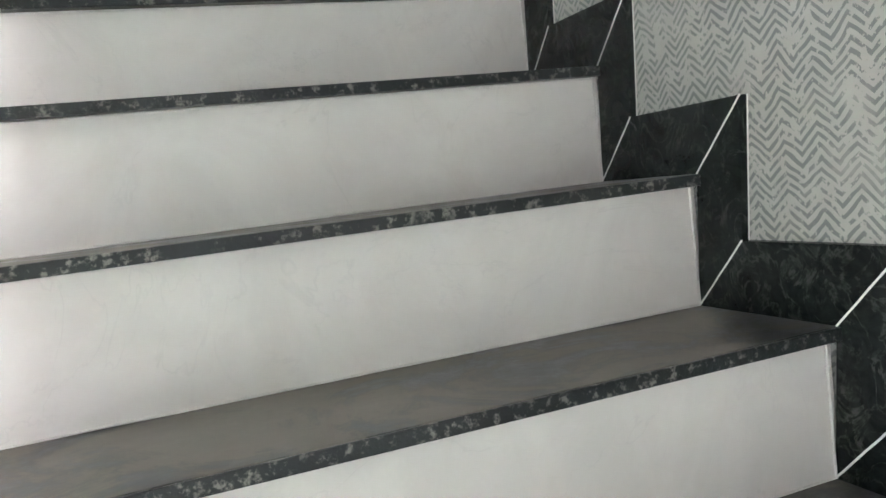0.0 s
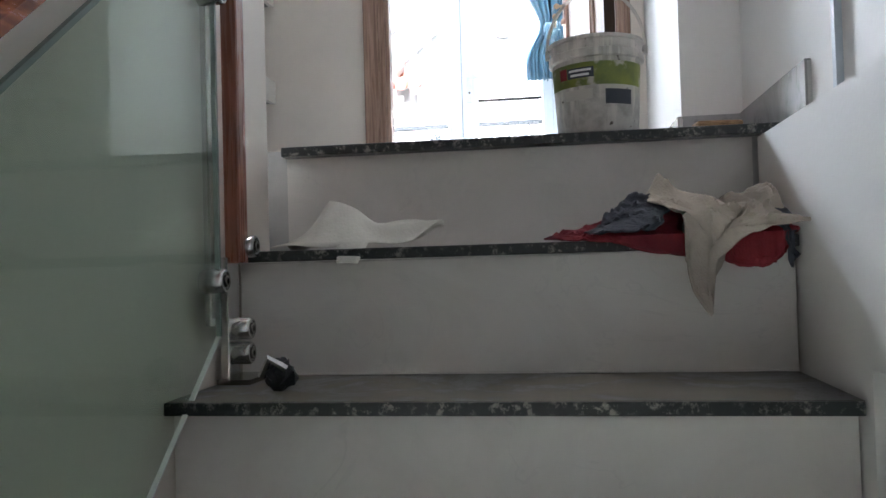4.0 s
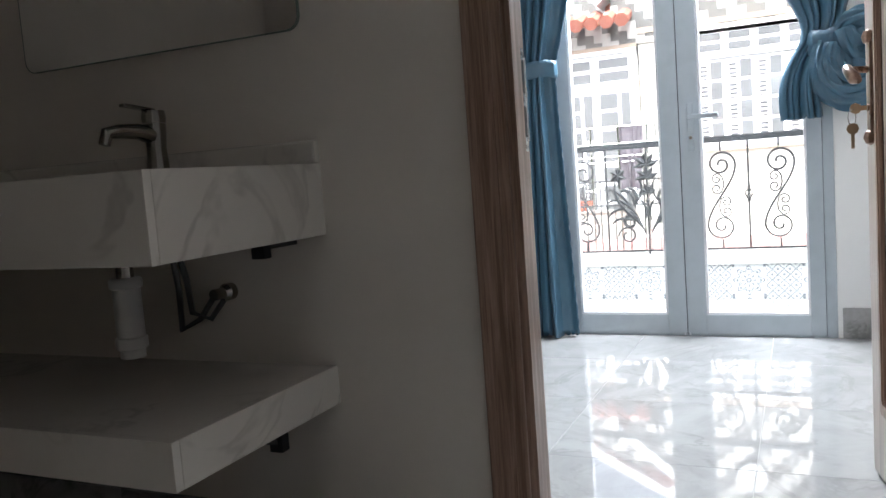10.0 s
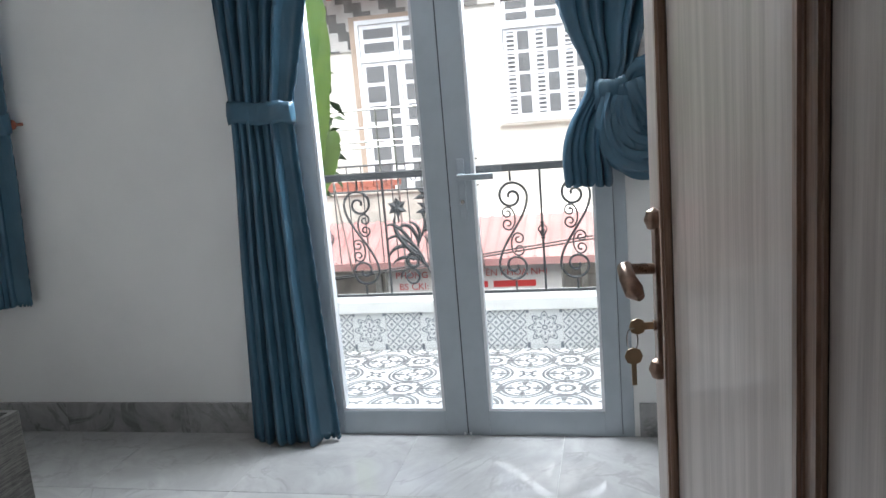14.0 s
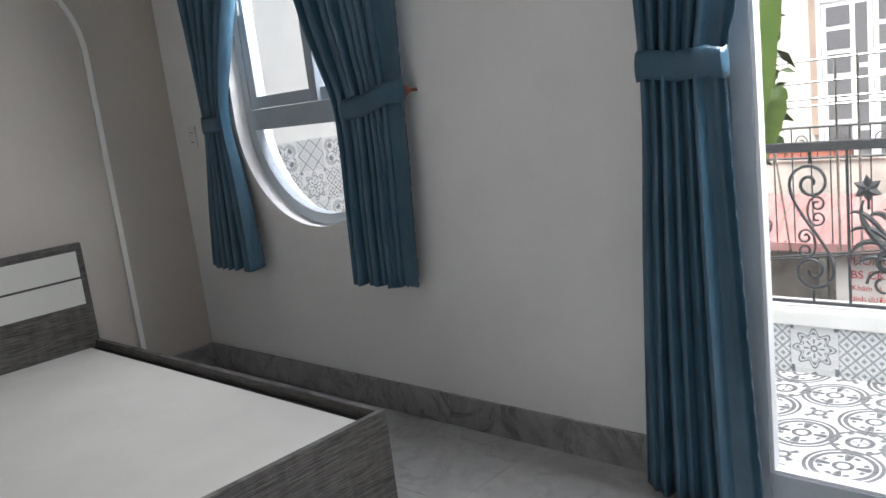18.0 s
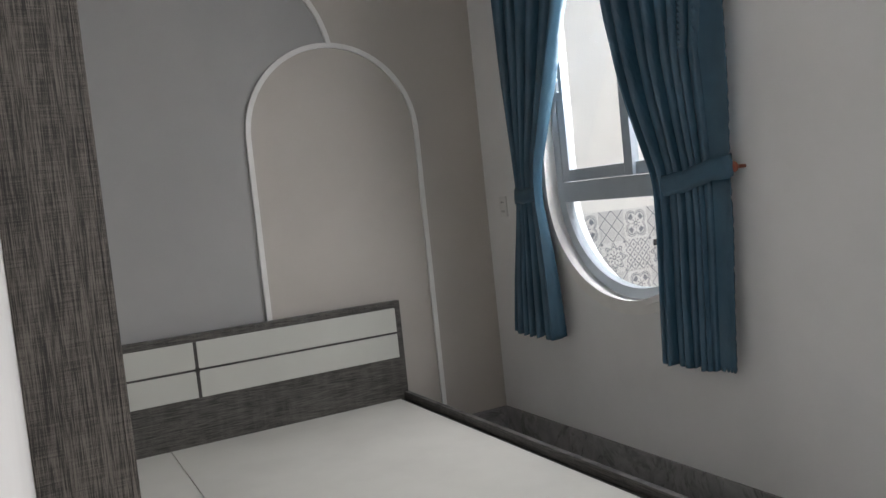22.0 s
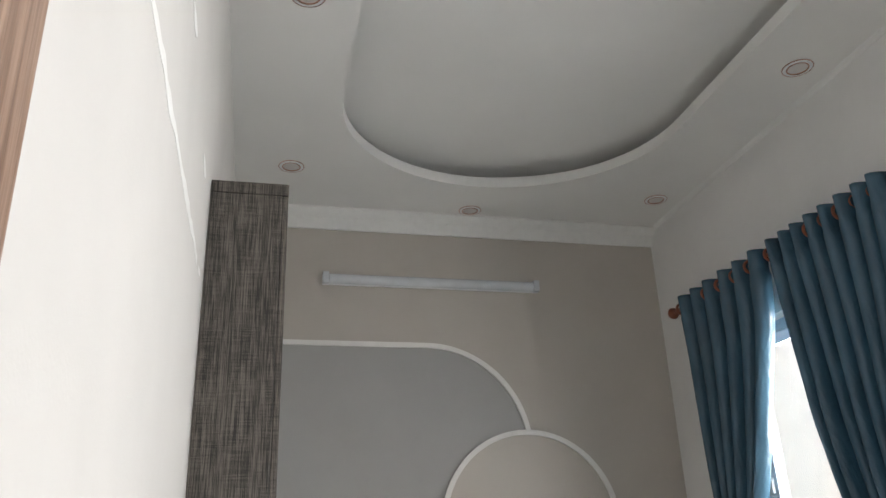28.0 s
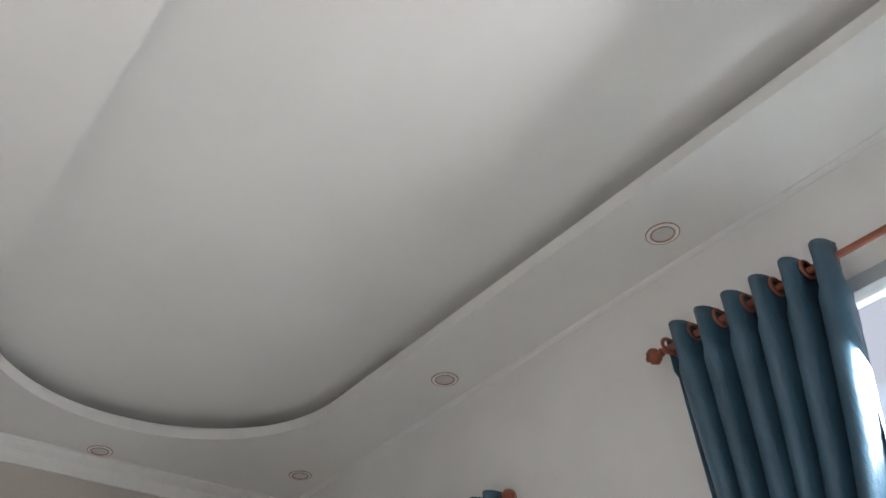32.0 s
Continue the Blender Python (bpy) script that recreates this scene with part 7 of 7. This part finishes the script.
for a, b in ((-3.185, -2.635), (-2.625, -2.075)):
    pane_grid("leaf", doors, a, b, -0.3, 1.925, (1.2, 0.6), (8, 3), 0.055)
    pane_grid("transom", doors, a, b, 1.995, 2.435, (1,), (2,), 0.06)
for i in range(24):
    x = -7.2 + i * 0.22
    part("roof_tile", tube(bmesh.new(), [(x, HY - 0.35, 2.86), (x, HY + 0.1, 3.02)], 0.10, 8), ROOF_RED, house2)
bm = prism(bmesh.new(), [(-5.6, 2.9), (-0.4, 2.9), (-2.05, 4.45), (-2.69, 4.35), (-4.2, 3.45)], 1, HY + 1.4, HY + 1.7)
part("gable", bm, MOSAIC, house2, "gable of grey and white mosaic tiles")
part("barge_board", prism(bmesh.new(), [(-5.7, 2.85), (-2.05, 4.72), (-0.3, 2.95), (-0.3, 3.1), (-2.05, 4.88), (-5.7, 3.0)], 1, HY + 1.3, HY + 1.75), SHUTTER_M, house2, "white barge board")
part("roof_terrace", boxes((-7.5, -2.0, HY + 1.7, HY + 6, 2.9, 3.0)), ROOF_RED, house2)

low = thing("parapet_wall", (-3.2, 9.9, -0.8), "stained roof parapet with bare orange bricks", "wall")
part("wall", boxes((-7.0, -2.0, 9.98, 10.12, GZ, 0.15)), PARAPET_M, low)
part("coping", boxes((-7.0, -1.98, 9.95, 10.15, 0.152, 0.175)), PARAPET_M, low)
rnd = random.Random(4)
for i in range(10):
    for r in range(2):
        x = -4.6 + i * 0.185 + 0.09 * (r % 2)
        part("brick", boxes((x, x + 0.175, 9.99, 10.09, 0.176 + r * 0.075, 0.246 + r * 0.075)), ROOF_RED, low)

# ---- sheet roof with the sign under it ----
awning = thing("sheet_roof", (-1, 9.7, -0.5), "faded red corrugated sheet roof over the shop front", "roof")
bm = bmesh.new()
n = 27 * 8
lines = []
for k in range(n + 1):
    x = -5.4 + 8.6 * k / n
    h = 0.022 * max(-0.2, math.cos(2 * math.pi * k / 4))
    lines.append((x, h))
def sheet(a, b):
    rowa = [bm.verts.new((x, a[0], a[1] + h)) for x, h in lines]
    rowb = [bm.verts.new((x, b[0], b[1] + h)) for x, h in lines]
    lowa = [bm.verts.new((x, a[0], a[1] + h - 0.012)) for x, h in lines]
    lowb = [bm.verts.new((x, b[0], b[1] + h - 0.012)) for x, h in lines]
    for k in range(n):
        bm.faces.new((rowa[k], rowa[k + 1], rowb[k + 1], rowb[k]))
        bm.faces.new((lowa[k + 1], lowa[k], lowb[k], lowb[k + 1]))
        bm.faces.new((rowa[k + 1], rowa[k], lowa[k], lowa[k + 1]))
sheet((9.0, -0.62), (9.93, -0.24))
part("sheet", bm, ROOF_PINK, awning)
part("eave_trim", boxes((-5.4, 3.2, 8.95, 8.985, -0.70, -0.61)), ROOF_PINK, awning, "faded red folded eave")
part("ridge_beam", boxes((-1.97, 3.2, 9.94, 10.49, -0.40, -0.24)), HOUSE_W, awning)
for x in (-5.3, -2.8, -0.2, 3.1):
    part("post", boxes((x - 0.04, x + 0.04, 9.02, 9.10, GZ, -0.64)), STEEL, awning)

sign = thing("sign_board", (-1.3, 9.14, -1.3), "pale clinic sign board with red lettering", "sign")
part("board", boxes((-2.70, -0.48, 9.11, 9.15, -1.42, -0.73)), SIGN_M, sign)
part("board_frame", boxes((-2.73, -0.45, 9.10, 9.16, -0.73, -0.705), (-2.73, -0.45, 9.10, 9.16, -1.445, -1.42), (-2.73, -2.70, 9.10, 9.16, -1.42, -0.73), (-0.48, -0.45, 9.10, 9.16, -1.42, -0.73)), STEEL, sign)
part("bracket", boxes((-2.6, -2.56, 9.15, 9.17, -1.4, -0.62), (-0.6, -0.56, 9.15, 9.17, -1.4, -0.62)), STEEL, sign)


def lettering(words, x, z, size, material, y=9.108):
    cu = bpy.data.curves.new("lettering", "FONT")
    cu.body, cu.size, cu.extrude, cu.align_x = words, size, 0.002, "CENTER"
    cu.resolution_u = 3
    cu.materials.append(material)
    ob = new("lettering", cu)
    ob.parent = sign
    ob.matrix_parent_inverse = Matrix.Translation(sign.location).inverted()
    ob.matrix_basis = pose(x, y, z, 90, 0, 0)
    return tagged(ob, "red printed words")


lettering("PHÒNG KHÁM CHUYÊN KHOA NHI", -1.62, -0.86, 0.120, SIGN_RED)
lettering("BS CKI:", -2.36, -1.01, 0.125, SIGN_RED)
for x0, x1 in ((-2.08, -1.72), (-1.66, -1.40), (-1.33, -0.80)):
    part("lettering_bar", boxes((x0, x1, 9.105, 9.109, -1.005, -0.925)), SIGN_RED, sign)
lettering("Khám và điều trị b", -2.22, -1.14, 0.085, SIGN_RED)
lettering("dinh dưỡng", -2.36, -1.26, 0.085, SIGN_RED)
lettering("THỜI GIAN LÀM VIỆC", -1.02, -1.11, 0.072, SIGN_RED)
lettering("Thứ 2        T7 & CN", -1.02, -1.21, 0.072, SIGN_RED)
structure("backdrop_shop_front", boxes((-7.5, 3.6, HY - 0.05, HY - 0.001, GZ, -1.2)), HOUSE_W, "pale ground floor front across the street")
for x0, x1 in ((-3.7, -3.0), (0.25, 0.5), (0.6, 0.95)):
    structure("window_shop", boxes((x0, x1, HY - 0.08, HY - 0.051, -2.2, -1.22)), DARK_PANE, "dark shop window")

# ---- drying racks and laundry on the opposite roof ----
rack = thing("drying_rack", (-2.4, 8.6, -0.58), "grey steel laundry drying rack", "drying rack")
for z in (1.30, 1.09, 0.93, 0.86):
    part("rail", tube(bmesh.new(), [(-3.35, 8.6, z), (-1.45, 8.6, z)], 0.012, 6), STEEL, rack)
for x in (-2.5, -2.30, -1.95, -1.6):
    part("post", tube(bmesh.new(), [(x, 8.6, -0.6), (x, 8.6, 1.33)], 0.014, 6), STEEL, rack)
for x in (-3.2, -1.5):
    part("brace", tube(bmesh.new(), [(x, 8.6, 1.30), (x + 0.1, 8.95, -0.73)], 0.012, 6), STEEL, rack)


def hanging(x0, x1, z0, z1, y, name, material, label):
    bm = bmesh.new()
    cols, rows = 14, 8
    grid = []
    for i in range(rows + 1):
        f = i / rows
        grid.append([bm.verts.new((x0 + (x1 - x0) * k / cols + 0.02 * math.sin(3 * f + k), y + 0.03 * math.sin(k * 1.7) * (0.3 + f), z1 + (z0 - z1) * f - 0.05 * abs(math.sin(k * 0.7)) * f)) for k in range(cols + 1)])
    for i in range(rows):
        for k in range(cols):
            bm.faces.new((grid[i][k], grid[i][k + 1], grid[i + 1][k + 1], grid[i + 1][k]))
    bmesh.ops.solidify(bm, geom=bm.faces[:], thickness=0.006)
    return solid(name, bm, material, label, "laundry", smooth=True)


hanging(-1.98, -1.66, 0.55, 1.30, 8.6, "laundry", LAUNDRY, "grey striped clothes hung on the drying rack")

rrail = thing("roof_railing", (-2.6, 9.0, -0.7), "thin iron railing with small scrolls on the opposite roof", "railing")
for z in (0.62, 0.30):
    part("rail", tube(bmesh.new(), [(-5.2, 8.98, z), (-1.4, 8.98, z)], 0.014, 6), IRON, rrail)
for k in range(20):
    x = -5.15 + 0.19 * k
    part("bar", tube(bmesh.new(), [(x, 8.98, -0.73), (x, 8.98, 0.62)], 0.008, 5), IRON, rrail)
    if k % 2:
        part("scroll", tube(bmesh.new(), [(x + 0.095 + 0.07 * (1 - 0.7 * j / 14) * math.cos(0.6 * j), 8.98, 0.46 + 0.09 * (1 - 0.7 * j / 14) * math.sin(0.6 * j)) for j in range(15)], 0.007, 5), IRON, rrail)

# ---- banana plant and bushes beside the street ----
plant = thing("banana_plant", (-2.35, 6.2, GZ), "green banana plant with broad upright leaves", "plant")
part("stem", tube(bmesh.new(), [(-2.35, 6.2, GZ), (-2.38, 6.2, -1.5), (-2.41, 6.2, 0.2), (-2.41, 6.2, 0.9)], [0.13, 0.11, 0.08, 0.05], 10), TRUNK_M, plant, smooth=True)


def banana_leaf(base, lean, length, width, seed):
    r = random.Random(seed)
    bm = bmesh.new()
    spine, rows = Vector(base), []
    d = Vector(lean).normalized()
    across = d.cross(Vector((0, -1, 0.15))).normalized()
    n = 16
    for k in range(n + 1):
        f = k / n
        w = width * (math.sin(math.pi * min(1, 0.06 + 0.94 * f)) ** 0.55) * (1 - 0.12 * r.random() * (k % 3 == 0)) + 0.008
        droop = Vector((0, 0, -0.35 * length * max(0, f - 0.45) ** 2))
        p = spine + d * length * f + droop
        nrm = across.cross(d)
        rows.append([bm.verts.new(p + across * w * s + nrm * (0.22 * w * abs(s) + 0.012 * math.sin(k * 2.1 + s * 3))) for s in (-1, -0.5, 0, 0.5, 1)])
    for a, b in zip(rows, rows[1:]):
        for i in range(4):
            bm.faces.new((a[i], a[i + 1], b[i + 1], b[i]))
    bmesh.ops.solidify(bm, geom=bm.faces[:], thickness=0.004)
    part("leaf", bm, LEAF_M, plant, smooth=True)


for base, lean, ln, w, s in (((-2.40, 6.2, 0.85), (0.10, 0, 1), 1.75, 0.19, 1), ((-2.42, 6.2, 0.75), (-0.35, 0.2, 1), 1.7, 0.22, 2), ((-2.42, 6.2, 0.55), (0.10, 0.35, 0.6), 0.8, 0.14, 3),
                             ((-2.44, 6.2, 0.6), (-0.7, -0.2, 0.8), 1.5, 0.22, 4), ((-2.42, 6.25, 0.5), (-0.2, 0.6, 1), 1.6, 0.2, 5), ((-2.44, 6.2, 0.35), (-0.5, 0.3, 0.25), 1.1, 0.18, 6)):
    banana_leaf(base, lean, ln, w, s)


def bush(name, cx, cy, cz, sx, sy, sz, count, size, seed, label):
    r = random.Random(seed)
    b = thing(name, (cx, cy, GZ), label, "tree")
    part("trunk", tube(bmesh.new(), [(cx, cy, GZ), (cx + 0.05, cy, (cz + GZ) / 2), (cx, cy, cz)], [0.09, 0.07, 0.03], 8), TRUNK_M, b)
    vs, fs = [], []
    for k in range(count):
        p = Vector((r.gauss(0, 1), r.gauss(0, 1), r.gauss(0, 1)))
        p = p.normalized() * (0.35 + 0.65 * r.random())
        p = Vector((cx + p.x * sx, cy + p.y * sy, cz + p.z * sz))
        a = Vector((r.gauss(0, 1), r.gauss(0, 1), r.gauss(0, 0.7))).normalized()
        c = a.cross(Vector((r.gauss(0, 1), r.gauss(0, 1), r.gauss(0, 1)))).normalized()
        s = size * (0.6 + 0.8 * r.random())
        i = len(vs)
        vs += [p, p + a * s * 0.5 + c * s * 0.22, p + a * s - Vector((0, 0, s * 0.2)), p + a * s * 0.5 - c * s * 0.22]
        fs += [(i, i + 1, i + 2), (i, i + 2, i + 3)]
    me = bpy.data.meshes.new("crown")
    me.from_pydata(vs, [], fs)
    me.materials.append(LEAF_D)
    ob = new("crown", me)
    ob.parent = b
    ob.matrix_parent_inverse = Matrix.Translation(b.location).inverted()
    tagged(ob, "small dark green leaves")


bush("tree", -2.72, 6.6, 1.25, 0.40, 0.5, 0.75, 800, 0.16, 3, "dark leafy tree behind the banana plant")
bush("tree", -3.4, 7.2, 0.5, 0.6, 0.6, 1.2, 1000, 0.16, 5, "dark leafy tree beside the street")

cable = thing("overhead_cable", (-1.5, 8.6, -0.5), "pair of sagging black cables across the street", "cable")
for dz in (0.0, -0.035):
    part("wire", tube(bmesh.new(), [(x, 8.6, -0.50 + dz * (1 + 0.1 * x) + 0.125 * (x + 1.5) + 0.004 * (x + 1.5) ** 2) for x in range(-14, 13, 2)], 0.011, 6), BLACK_STEEL, cable)
for x in (-14, 12):
    part("pole", tube(bmesh.new(), [(x, 8.6, GZ), (x, 8.6, 2.6)], 0.09, 10), PARAPET_M, cable)

# ---- the tiles, one by one ----
tile_field("tile", slab, FLOOR_M, H, XRIGHT, PB, F + 0.016, -0.03, 2.04, 0.6, 0.0, 0.0105)
tile_field("tile", slab, FLOOR_M, -2.0, 0.78, Y0 + 0.033, 0.0, 0.09, -0.6, 0.6, 0.0, 0.0105)
tile_field("tile", slab, FLOOR_M, DL, DR, 0.0, PB, 0.09, -0.6, 0.6, 0.0, 0.0105)
tile_field("tile", balcony_slab, TILE_FLOOR, -4.106, 1.40, F + T, 3.756, -0.06, 2.75, 0.2, -0.03, 0.011, 0.0008, True)
face = [mesh_of("tile", box(bmesh.new(), -0.0992, 0.0992, 0, 0.010, -0.0992, 0.0992, 0.0012), m) for m in (TILE_FACE, TILE_LATTICE)]
cut = [mesh_of("tile", box(bmesh.new(), -0.0992, 0.0992, 0, 0.010, 0.0805, 0.0992, 0.0008), m) for m in (TILE_FACE, TILE_LATTICE)]
for i in range(27):
    x = -4.0 + 0.2 * i
    kind = (i + (1 if x > -0.5 else 0)) % 2
    piece("tile", face[kind], parapet, (x, 3.747, 0.09))
    piece("tile", cut[kind], parapet, (x, 3.747, -0.11))
flank = [mesh_of("tile", box(bmesh.new(), -0.010, 0, -0.0992, 0.0992, -0.0992, 0.0992, 0.0012), m) for m in (SIDE_LATTICE, TILE_SIDE, SIDE_NET, SIDE_FLOWER)]
for i in range(6):
    for j in range(6):
        piece("tile", flank[(i + j) % 2 + 2 * (j % 2)], side_wall, (-4.097, 2.84 + 0.2 * i, 0.11 + 0.2 * j))
